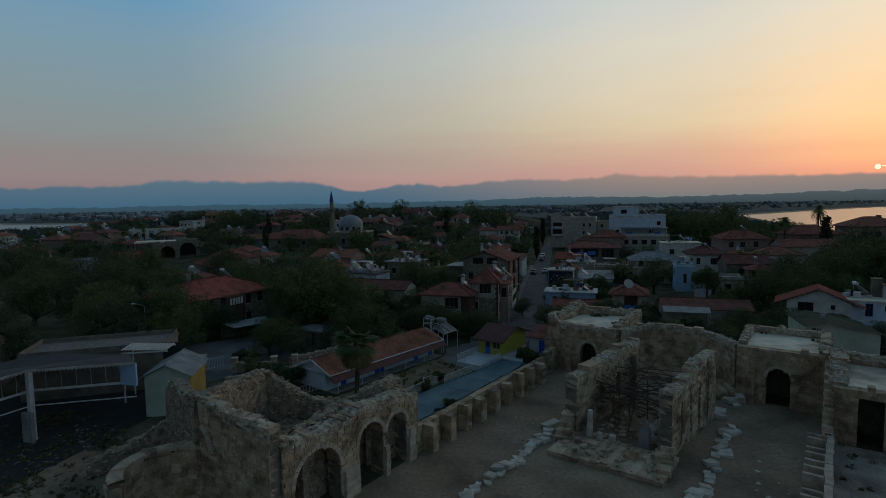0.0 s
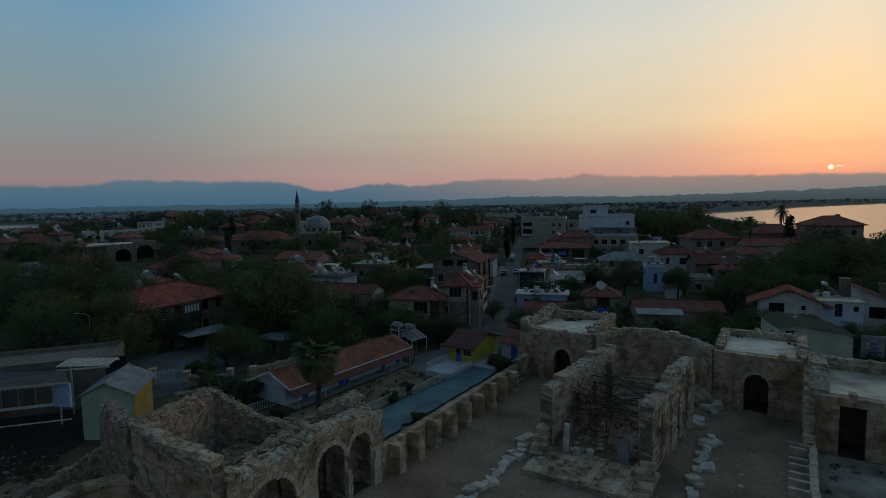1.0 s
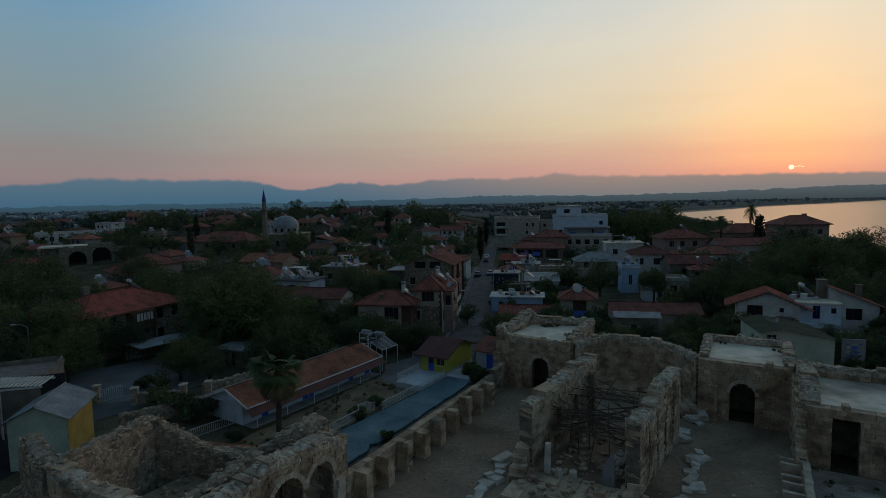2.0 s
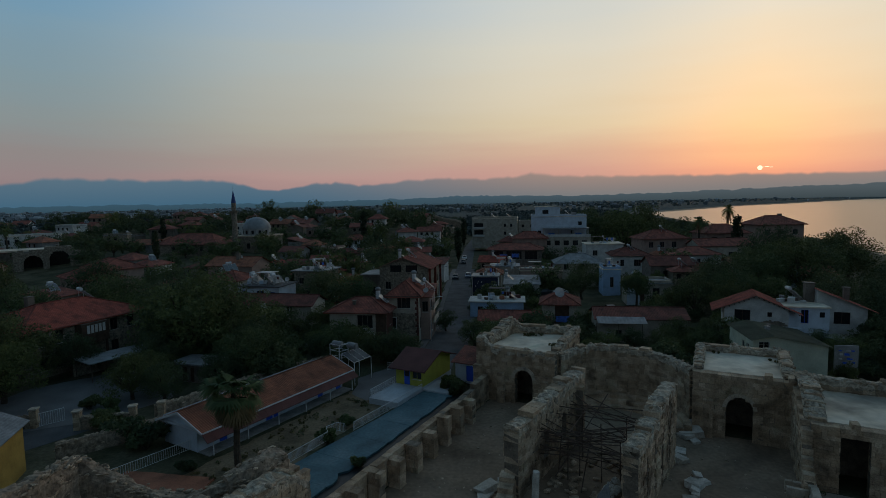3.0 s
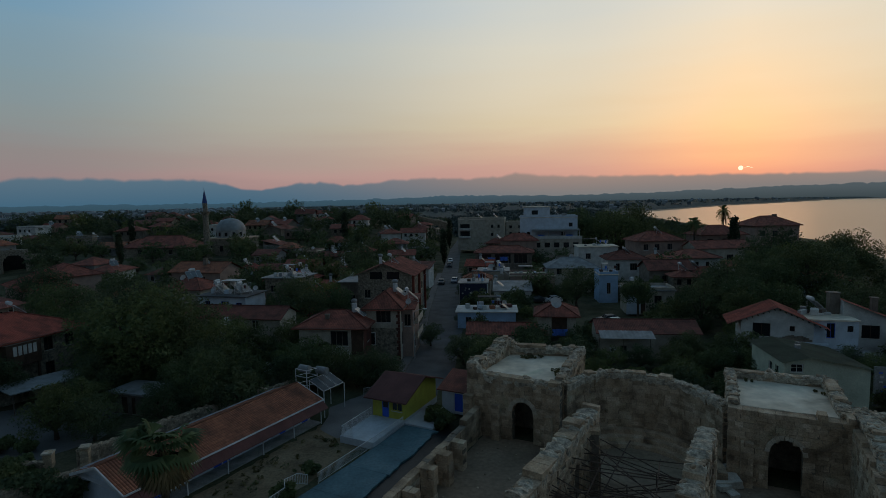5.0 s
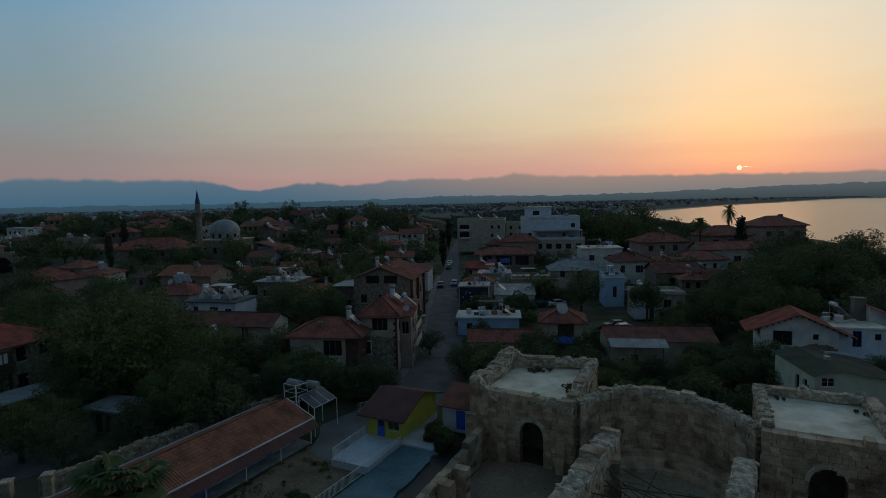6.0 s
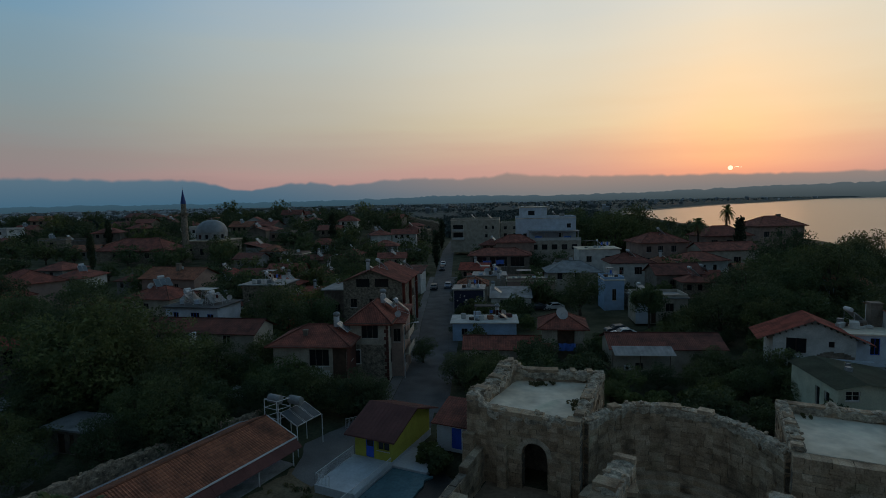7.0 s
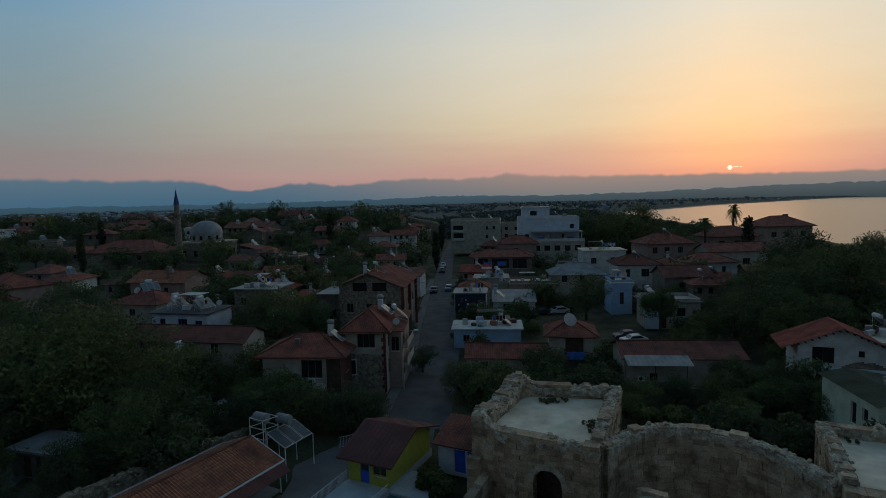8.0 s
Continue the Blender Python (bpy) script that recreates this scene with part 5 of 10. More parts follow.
def water_heater(m, tanks=1, panels=2, label="solar water heater with white tank and tilted dark panels", stand=0.5):
    """A roof-top solar water heater: frame, tank and panels."""
    t = thing("solar_water_heater", m @ pose(0, 0, 0, 0, 0, 82), label, "water heater", "solar water heaters")
    bm = bmesh.new()
    wd = panels * 1.0
    for sx in (-wd / 2 + 0.1, wd / 2 - 0.1):
        rod(bm, (sx, 0.7, 0), (sx, 0.7, stand + 1.2), 0.025, n=5)
        rod(bm, (sx, -0.9, 0), (sx, -0.9, stand * 0.5), 0.025, n=5)
        rod(bm, (sx, -0.9, stand * 0.5), (sx, 0.7, stand + 1.2), 0.025, n=5)
        rod(bm, (sx, 0.7, stand + 0.2), (sx, -0.9, 0.05), 0.02, n=5)
    rod(bm, (-wd / 2 + 0.1, 0.7, stand + 1.2), (wd / 2 - 0.1, 0.7, stand + 1.2), 0.025, n=5)
    part("frame", bm, M["whitepaint"], t)
    for i in range(tanks):
        bm = bmesh.new()
        cx = (i - (tanks - 1) / 2) * 1.3
        bmesh.ops.create_cone(bm, cap_ends=True, segments=14, radius1=0.28, radius2=0.28, depth=1.2, matrix=Matrix.Translation((cx, 0.85, stand + 1.45)) @ Matrix.Rotation(math.radians(90), 4, "Y"))
        bmesh.ops.bevel(bm, geom=[e for e in bm.edges if len(e.link_faces) == 2 and any(len(f.verts) > 4 for f in e.link_faces)], offset=0.06, segments=2, affect="EDGES")
        part("tank", bm, M["whitepaint"], t, "white cylindrical tank")
    a = math.atan2(stand * 0.5 + 1.2, 1.6)
    for i in range(panels):
        cx = (i - (panels - 1) / 2) * 1.0
        pm = Matrix.Translation((cx, -0.1, stand * 0.75 + 0.62)) @ Matrix.Rotation(a, 4, "X")
        bm = boxes((-0.46, 0.46, -0.95, 0.95, 0, 0.08))
        bm.transform(pm)
        p = part("collector", bm, M["steel"], t)
        bm = boxes((-0.41, 0.41, -0.9, 0.9, 0.081, 0.09))
        bm.transform(pm)
        part("collector_glass", bm, M["panel"], p)
    return t


def tower_heater(m, label="tall cylinder water tank with solar panels on a roof"):
    """The upright tank with a round cold tank above and tilted panels beside it."""
    t = thing("solar_water_heater", m, label, "water heater", "solar water heaters")
    bm = bmesh.new()
    bmesh.ops.create_cone(bm, cap_ends=True, segments=14, radius1=0.33, radius2=0.33, depth=1.3, matrix=Matrix.Translation((0, 0, 1.15)))
    part("tank", bm, M["whitepaint"], t)
    bm = bmesh.new()
    bmesh.ops.create_uvsphere(bm, u_segments=14, v_segments=9, radius=0.42, matrix=Matrix.Translation((0, 0, 2.15)) @ Matrix.Diagonal((1.15, 0.8, 0.8, 1)))
    for f in bm.faces:
        f.smooth = True
    part("cold_tank", bm, M["tin"], t, "dull metal upper tank")
    bm = bmesh.new()
    for sx in (-0.3, 0.3):
        for sy in (-0.3, 0.3):
            rod(bm, (sx, sy, 0), (sx, sy, 1.9), 0.025, n=5)
    rod(bm, (0.3, 0.3, 0.4), (1.4, -0.6, 0.3), 0.025, n=5)
    part("frame", bm, M["steel"], t)
    for i in range(2):
        pm = Matrix.Translation((1.0 + i * 0.75, -0.7 + 0.1 * i, 0.55)) @ Matrix.Rotation(math.radians(38), 4, "Y") @ Matrix.Rotation(math.radians(12), 4, "X")
        bm = boxes((-0.9, 0.9, -0.36 + i * 0.0, 0.36, 0, 0.07))
        bm.transform(Matrix.Translation((0, i * 0.8 - 0.3, 0)) @ Matrix.Translation((1.1, -0.6, 0.62)) @ Matrix.Rotation(math.radians(36), 4, "Y"))
        p = part("collector", bm, M["whitepaint"], t)
        bm = boxes((-0.86, 0.86, -0.32, 0.32, 0.071, 0.08))
        bm.transform(Matrix.Translation((0, i * 0.8 - 0.3, 0)) @ Matrix.Translation((1.1, -0.6, 0.62)) @ Matrix.Rotation(math.radians(36), 4, "Y"))
        part("collector_glass", bm, M["panel"], p)
    return t


def dish(m, r=0.45, label="white satellite dish on a short mast"):
    t = thing("satellite_dish", m, label, "satellite dish", "satellite dishes")
    bm = bmesh.new()
    n, k = 16, 4
    rings = [[bm.verts.new((r * j / k * math.cos(6.2832 * i / n), -0.25 * r * (1 - (j / k) ** 2), r * j / k * math.sin(6.2832 * i / n))) for i in range(n)] for j in range(1, k + 1)]
    c = bm.verts.new((0, -0.25 * r, 0))
    for i in range(n):
        bm.faces.new((c, rings[0][i], rings[0][(i + 1) % n]))
        for j in range(k - 1):
            bm.faces.new((rings[j][i], rings[j + 1][i], rings[j + 1][(i + 1) % n], rings[j][(i + 1) % n]))
    bmesh.ops.solidify(bm, geom=bm.faces[:], thickness=0.02)
    bm.transform(Matrix.Translation((0, 0, 0.75)) @ Matrix.Rotation(math.radians(-30), 4, "X") @ Matrix.Rotation(math.radians(180), 4, "Z"))
    part("bowl", bm, M["whitepaint"], t)
    bm = bmesh.new()
    rod(bm, (0, 0.1, 0), (0, 0.1, 0.75), 0.03)
    rod(bm, (0, 0, 0.72), (0, -0.55 * r - 0.2, 1.0), 0.012, n=4)
    part("mast", bm, M["steel"], t)
    return t


def ac_unit(m):
    t = thing("air_conditioner", m, "white outdoor air conditioner unit on a wall", "air conditioner", "air conditioners")
    part("case", boxes((-0.4, 0.4, -0.3, 0, 0, 0.6)), M["whitepaint"], t)
    bm = bmesh.new()
    bmesh.ops.create_cone(bm, cap_ends=True, segments=16, radius1=0.22, radius2=0.22, depth=0.02, matrix=Matrix.Translation((-0.08, -0.312, 0.3)) @ Matrix.Rotation(math.radians(90), 4, "X"))
    part("fan_grille", bm, M["dark"], t)
    return t


def railing(name, pts, h, m, label, gap=0.14, z=0.0):
    """A white metal railing with two rails and thin bars."""
    t = thing(name, m, label, "railing", "white railings")
    for a, b in zip(pts, pts[1:]):
        a, b = Vector((a[0], a[1], z)), Vector((b[0], b[1], z))
        up = Vector((0, 0, 1))
        for lift, r in ((h, 0.03), (0.12, 0.022)):
            bm = bmesh.new()
            rod(bm, a + up * lift, b + up * lift, r, n=5)
            part("rail", bm, M["whitepaint"], t)
        n = int((b - a).length / gap)
        bm = bmesh.new()
        for i in range(n + 1):
            p = a.lerp(b, i / max(n, 1))
            box(bm, p.x - 0.012, p.x + 0.012, p.y - 0.012, p.y + 0.012, z + (0.0 if i % 10 == 0 else 0.12), z + h)
        tagged(part("balustrade", bm, M["whitepaint"], t), kind="stuff")
    return t


def car(m, paint, label):
    t = thing("car", m, label, "car", "parked cars")
    prof = [(-2.05, 0.35), (-2.1, 0.7), (-1.95, 0.88), (-1.1, 0.98), (-0.55, 1.42), (0.9, 1.46), (1.55, 1.02), (2.02, 0.92), (2.1, 0.6), (2.05, 0.32)]
    bm = bmesh.new()
    rows = []
    for yy, k in ((-0.85, 0), (-0.8, 0.04), (0.8, 0.04), (0.85, 0)):
        rows.append([bm.verts.new((px, yy * (0.84 if pz > 1.2 else 1.0), pz + (k if pz > 0.6 else 0))) for px, pz in prof])
    for r0, r1 in zip(rows, rows[1:]):
        for i in range(len(prof)):
            j = (i + 1) % len(prof)
            bm.faces.new((r0[i], r0[j], r1[j], r1[i]))
    bm.faces.new(rows[0])
    bm.faces.new(rows[-1][::-1])
    part("body", bm, M[paint], t)
    bm = bmesh.new()
    for sgn in (-1, 1):
        vs = [bm.verts.new((px, sgn * yy, pz)) for px, yy, pz in ((-0.95, 0.845, 1.03), (1.35, 0.845, 1.05), (0.82, 0.735, 1.4), (-0.5, 0.735, 1.38))]
        bm.faces.new(vs)
    for xs in (((-1.12, 1.01), (-0.58, 1.41)), ((1.57, 1.06), (0.95, 1.45))):
        (xa, za), (xb, zb) = xs
        o = -0.012 if xa < 0 else 0.012
        vs = [bm.verts.new((xa + o, -0.68, za + 0.02)), bm.verts.new((xa + o, 0.68, za + 0.02)), bm.verts.new((xb + o, 0.6, zb + 0.02)), bm.verts.new((xb + o, -0.6, zb + 0.02))]
        bm.faces.new(vs)
    part("window_glass", bm, M["glass"], t)
    for wx in (-1.3, 1.3):
        for wy in (-0.8, 0.8):
            bm = bmesh.new()
            bmesh.ops.create_cone(bm, cap_ends=True, segments=16, radius1=0.31, radius2=0.31, depth=0.2, matrix=Matrix.Translation((wx, wy, 0.31)) @ Matrix.Rotation(math.radians(90), 4, "X"))
            w = part("wheel", bm, M["rubber"], t)
            bm = bmesh.new()
            bmesh.ops.create_cone(bm, cap_ends=True, segments=12, radius1=0.18, radius2=0.18, depth=0.02, matrix=Matrix.Translation((wx, wy + (0.105 if wy > 0 else -0.105), 0.31)) @ Matrix.Rotation(math.radians(90), 4, "X"))
            part("rim", bm, M["steel"], w)
    for sgn in (-1, 1):
        part("headlight", boxes((-2.11, -2.0, sgn * 0.6 - 0.16, sgn * 0.6 + 0.16, 0.62, 0.76)), M["whitepaint"], t)
    return t


def street_lamp(x, y, h, rz, label="tall grey street lamp with a curved arm"):
    t = thing("street_lamp", pose(x, y, gz(x, y), 0, 0, rz), label, "street lamp", "street lamps")
    bm = bmesh.new()
    rod(bm, (0, 0, 0), (0, 0, h), 0.09, 0.05, 8)
    part("pole", bm, M["steel"], t)
    bm = bmesh.new()
    rod(bm, (0, 0, h - 0.05), (0.7, 0, h + 0.35), 0.035)
    rod(bm, (0.7, 0, h + 0.35), (1.5, 0, h + 0.42), 0.035)
    part("arm", bm, M["steel"], t)
    part("lamp_head", boxes((1.4, 2.0, -0.13, 0.13, h + 0.36, h + 0.48)), M["whitepaint"], t)
    return t

# ---- the little school, its terrace and yard ----
SCH = pose(-24.86, 23.0, 0, 0, 0, -24.3)   # x across, y along the eave


def build_school():
    t = thing("school_building", SCH, "long low white classroom block with orange tile roof and blue doors", "school")
    x0, x1, y0, y1 = -6.7, -1.5, 0.5, 20.9
    bm = bmesh.new()
    doors = [(2.4, 3.3), (8.2, 9.1), (9.2, 10.0), (16.0, 16.9), (19.2, 20.1)]
    wins = [(4.6, 6.2), (11.8, 13.4), (14.0, 15.2)]
    wall_face(bm, (x1, y0, 0), (0, 1, 0), y1 - y0, 2.75, [(a, b, 0.05, 2.05) for a, b in doors] + [(a, b, 0.9, 1.9) for a, b in wins])
    wall_face(bm, (x0, y0, 0), (1, 0, 0), x1 - x0, 2.75, [], gable=0.7)
    wall_face(bm, (x1, y1, 0), (-1, 0, 0), x1 - x0, 2.75, [], gable=0.7)
    wall_face(bm, (x0, y1, 0), (0, -1, 0), y1 - y0, 2.75, [])
    me = bpy.data.meshes.new("wall")
    bm.to_mesh(me)
    bm.free()
    me.materials.append(M["bluewhite"])
    part("wall", me, None, t, "bluish white washed walls")
    for a, b in doors:
        bm = boxes((x1 - 0.12, x1 - 0.06, y0 + a, y0 + b, 0.05, 2.05), (x1 - 0.058, x1 - 0.04, y0 + a + 0.12, y0 + b - 0.12, 1.15, 1.9))
        part("door", bm, M["bluepaint"], t, "bright blue door")
    for a, b in wins:
        window(t, (x1, y0, 0), (0, 1, 0), (a, b, 0.9, 1.9), frame_mat=M["whitepaint"])
    # tile roof: two slopes, one part to each row of tiles
    cxr, zr, ze, ya, yb = -3.6, 3.72, 2.36, 0.0, 21.4
    for sgn, xe in ((1, 0.0), (-1, -7.2)):
        run = abs(xe - cxr)
        L = math.hypot(run, zr - ze)
        rows = 10
        for k in range(rows):
            verts, faces, uvs = [], [], []
            f0 = k / rows
            p = Vector((xe - sgn * run * f0, ya if sgn > 0 else yb, ze + (zr - ze) * f0 + 0.02))
            tiled_plane(verts, faces, uvs, p, (0, sgn, 0), (-sgn * run / L, 0, (zr - ze) / L), yb - ya, lambda s, l=L / rows * 1.1: l, 0.05, 0.115, 0.06)
            part("roof_course", raw_mesh("roof_course", verts, faces, M["tileorange"], [(u, v + k * 0.36) for u, v in uvs]), None, t)
    bm = bmesh.new()
    rod(bm, (0, 0, 0.05), (0, 1.06 * 0.41, 0.03), 0.11, 0.095, 6)
    cap = mesh_of("ridge_cap", bm, M["tileorange"])
    for i in range(52):
        part("ridge_cap", cap, None, t, m=pose(cxr, ya + i * 0.41, zr))
    for y in (ya - 0.04, yb + 0.04):
        for sgn, xe in ((1, 0.06), (-1, -7.26)):
            bm = bmesh.new()
            a, b = Vector((xe, y, ze - 0.08)), Vector((cxr, y, zr - 0.06))
            d = (b - a)
            m = Matrix.Translation(a) @ d.to_track_quat("X", "Z").to_matrix().to_4x4()
            box(bm, 0, d.length, -0.05, 0.05, -0.12, 0.1, m)
            part("bargeboard", bm, M["whitepaint"], t)
    part("gutter", boxes((0.01, 0.12, ya, yb, ze - 0.1, ze + 0.02)), M["whitepaint"], t, "white gutter")
    part("ceiling_board", boxes((x0, -0.05, ya + 0.1, yb - 0.1, ze - 0.06, ze - 0.02)), M["whitepaint"], t)
    # maroon sheet valance hanging from the eave, in panels
    n = 21
    for i in range(n):
        y = ya + (yb - ya) * i / n
        bm = bmesh.new()
        vs = [bm.verts.new(c) for c in ((0.03, y, ze - 0.11), (0.78, y, ze - 0.78), (0.78, y + 1.0, ze - 0.78), (0.03, y + 1.0, ze - 0.11), (0.0, y, ze - 0.14), (0.75, y, ze - 0.83), (0.75, y + 1.0, ze - 0.83), (0.0, y + 1.0, ze - 0.14))]
        for f in ((0, 1, 2, 3), (1, 5, 6, 2), (4, 7, 6, 5), (0, 4, 5, 1), (3, 2, 6, 7)):
            bm.faces.new([vs[k] for k in f])
        part("valance_panel", bm, M["maroon"], t, "maroon sheet valance")
    for i in range(6):
        y = 0.9 + i * 3.95
        part("post", boxes((0.3, 0.38, y - 0.04, y + 0.04, 0, 1.84)), M["whitepaint"], t)
    part("plinth", boxes((x1 + 0.002, 0.2, y0, y1, 0, 0.06)), M["wallgrey"], t)
    # lean-to with the collectors at the far end
    h = thing("solar_water_heater", SCH @ pose(-3.0, 22.0, 0), "solar water heater on a white stand with two grey tanks", "water heater", "solar water heaters")
    bm = bmesh.new()
    for sx, sy, z in ((-1.3, -0.1, 5.0), (0.3, -0.1, 5.0), (-1.3, 1.6, 4.8), (0.3, 1.6, 4.8)):
        rod(bm, (sx, sy, 0.0), (sx, sy, z), 0.045)
    for z in (3.3, 4.2, 5.0):
        rod(bm, (-1.3, -0.1, z), (0.3, -0.1, z), 0.035)
        rod(bm, (-1.3, 1.6, z - 0.2), (0.3, 1.6, z - 0.2), 0.035)
        rod(bm, (-1.3, -0.1, z), (-1.3, 1.6, z - 0.2), 0.035)
        rod(bm, (0.3, -0.1, z), (0.3, 1.6, z - 0.2), 0.035)
    part("stand", bm, M["whitepaint"], h)
    for sx, sy, sz in ((-0.5, 0.5, 4.95), (0.75, 1.9, 4.55)):
        bm = bmesh.new()
        bmesh.ops.create_cone(bm, cap_ends=True, segments=18, radius1=0.42, radius2=0.42, depth=1.5, matrix=Matrix.Translation((sx, sy, sz)) @ Matrix.Rotation(math.radians(90), 4, "Y"))
        bmesh.ops.bevel(bm, geom=[e for e in bm.edges if any(len(f.verts) > 4 for f in e.link_faces)], offset=0.08, segments=2, affect="EDGES")
        part("tank", bm, M["tin"], h, "grey cylindrical tank")
    a = math.radians(-32)
    for i in range(3):
        pm = Matrix.Translation((1.5, 0.6 + i * 1.15, 3.35)) @ Matrix.Rotation(math.radians(24), 4, "Y")
        bm = boxes((-1.15, 1.15, -0.52, 0.52, 0, 0.09))
        bm.transform(pm)
        p = part("collector", bm, M["steel"], h)
        bm = boxes((-1.08, 1.08, -0.46, 0.46, 0.091, 0.1))
        bm.transform(pm)
        part("collector_glass", bm, M["darkpanel"], p)
    for sx, sy, z in ((0.5, 0.1, 3.8), (2.55, 0.1, 2.9), (0.5, 3.5, 3.8), (2.55, 3.5, 2.9)):
        bm = bmesh.new()
        rod(bm, (sx, sy, 0), (sx, sy, z), 0.05)
        part("post", bm, M["whitepaint"], h)


def build_yard():
    """The blue terrace, the pale platform, the yellow hut and the yard, in the basilica's axes."""
    t = thing("blue_terrace", RUIN, "long faded blue concrete terrace with ragged edge", "terrace")
    rng = random.Random(2)
    cuts = [-24.5, -20.2, -15.8, -11.4, -7.0, -2.4, 2.5]
    west = lambda y: float(np.interp(y, [-24.5, -5.0, 2.5], [-10.3, -8.55, -8.4]))
    for y0, y1 in zip(cuts, cuts[1:]):
        n = 7
        ys = [y0 + 0.012 + (y1 - y0 - 0.024) * i / (n - 1) for i in range(n)]
        ring = [(west(ys[0]), ys[0])] + [(-4.6 + rng.uniform(-0.16, 0.16) - (0.4 if rng.random() < 0.12 else 0), y) for i, y in enumerate(ys)] + [(west(ys[-1]), ys[-1])]
        bm = bmesh.new()
        low = [bm.verts.new((x, y, 0)) for x, y in ring]
        top = [bm.verts.new((x, y, 0.3)) for x, y in ring]
        bm.faces.new(top)
        for i in range(len(ring)):
            j = (i + 1) % len(ring)
            bm.faces.new((low[i], low[j], top[j], top[i]))
        part("floor_slab", bm, M["bluefloor"], t)
    sheet("black_tarpaulin", [(-4.9, -24.5), (-2.6, -24.5), (-2.2, 2.0), (-4.9, 4.2)], 0.12, M["tarp"], "strip of black tarpaulin along the terrace edge", "tarpaulin", RUIN, 0.25)
    p = thing("platform", RUIN, "pale concrete platform before the yellow hut", "platform")
    part("slab", boxes((-12.5, -8.6, -3.1, 2.4, 0, 0.7), (-8.598, -5.2, 2.6, 6.4, 0, 0.42), (-12.5, -8.598, 2.401, 10.3, 0, 0.698)), M["palefloor"], p)
    railing("railing", [(-10.25, -24.0), (-10.0, -13.5)], 0.95, RUIN, "white metal railing along the blue terrace", z=0.3)
    railing("railing", [(-10.0, -13.5), (-10.9, -12.6), (-10.6, -11.4), (-9.7, -11.2)], 0.95, RUIN, "white metal gate railing at the terrace steps", z=0.3)
    railing("railing", [(-9.1, -10.6), (-8.65, -3.1), (-8.5, 2.3)], 0.95, RUIN, "white metal railing along the blue terrace", z=0.3)
    railing("railing", [(-12.4, -3.0), (-12.4, 2.3)], 0.95, RUIN, "white metal railing on the pale platform", z=0.7)
    railing("railing", [(-12.4, -3.0), (-11.0, -3.02)], 0.95, RUIN, "white metal railing on the pale platform", z=0.7)
    railing("railing", [(-17.4, 8.1), (-16.2, 9.6)], 1.1, RUIN, "white metal gate beside the yellow hut", z=0)
    railing("railing", [(-6.6, 4.2), (-5.4, 6.2)], 0.95, RUIN, "white metal railing beside the yellow hut", z=0.42)
    # yellow hut
    h = thing("yellow_hut", RUIN @ pose(-10.5, 6.3, 0.7), "small lime-yellow hut with maroon roof and blue door", "hut")
    w, d, z = 3.8, 7.4, 2.3
    bm = bmesh.new()
    door, win = (1.15, 2.0, 0.02, 1.95), (2.35, 3.6, 0.85, 1.85)
    wall_face(bm, (-w / 2, -d / 2, 0), (1, 0, 0), w, z, [door, win])
    wall_face(bm, (w / 2, -d / 2, 0), (0, 1, 0), d, z, [], gable=1.2)
    wall_face(bm, (w / 2, d / 2, 0), (-1, 0, 0), w, z, [])
    wall_face(bm, (-w / 2, d / 2, 0), (0, -1, 0), d, z, [], gable=1.2)
    me = bpy.data.meshes.new("wall")
    bm.to_mesh(me)
    bm.free()
    me.materials.append(M["yellow"])
    part("wall", me, None, h)
    window(h, (-w / 2, -d / 2, 0), (1, 0, 0), win, frame_mat=M["yellow"])
    dr = part("door", boxes((-w / 2 + 1.15, -w / 2 + 2.0, -d / 2 + 0.06, -d / 2 + 0.12, 0.02, 1.95)), M["bluepaint"], h, "bright blue door")
    part("pane", boxes((-w / 2 + 1.27, -w / 2 + 1.88, -d / 2 + 0.04, -d / 2 + 0.058, 1.05, 1.85)), M["glass"], dr)
    tagged(part("roof", ridge_roof(w, d, z, 1.3, 0.7), M["maroon"], h, "dark maroon sheet roof"), kind="stuff")
    # blue and white annex
    a = thing("blue_annex", RUIN @ pose(-4.6, 9.0, 0.2), "white annex with blue doors and red tile roof", "hut")
    bm = bmesh.new()
    wall_face(bm, (-1.9, -1.6, 0), (1, 0, 0), 4.4, 2.75, [(1.5, 2.5, 0.3, 2.3), (2.7, 3.9, 0.3, 2.3)])
    wall_face(bm, (-1.9, 1.6, 0), (0, -1, 0), 3.2, 2.75, [])
    wall_face(bm, (2.5, -1.6, 0), (0, 1, 0), 3.2, 2.75, [])
    wall_face(bm, (2.5, 1.6, 0), (-1, 0, 0), 4.4, 2.75, [])
    me = bpy.data.meshes.new("wall")
    bm.to_mesh(me)
    bm.free()
    me.materials.append(M["bluewhite"])
    part("wall", me, None, a)
    part("door", boxes((-0.4, 0.6, -1.5, -1.44, 0.3, 2.3)), M["bluepaint"], a)
    part("door", boxes((0.8, 2.0, -1.5, -1.44, 0.3, 2.3)), M["bluepaint"], a)
    part("roof", tiled_roof("roof", 4.4, 3.4, 2.8, 1.0, 0.4, "shed", M["tiledark"]), None, a, "dark red tile roof", Matrix.Translation((0.3, 0, 0)))
    sheet("school_yard", [(-17.6, -24), (-10.4, -24), (-10.0, -2.5), (-13.2, -2.4), (-13.2, 9), (-16.5, 9)], 0.025, material("sandy_yard_earth", (0.165, 0.135, 0.088), 0.95, 0.45, 0.3, 4, 0.3, tint=(0.2, 0.17, 0.12), stain=0.4), "sandy school yard with worn weeds", "ground", RUIN, 0.3)
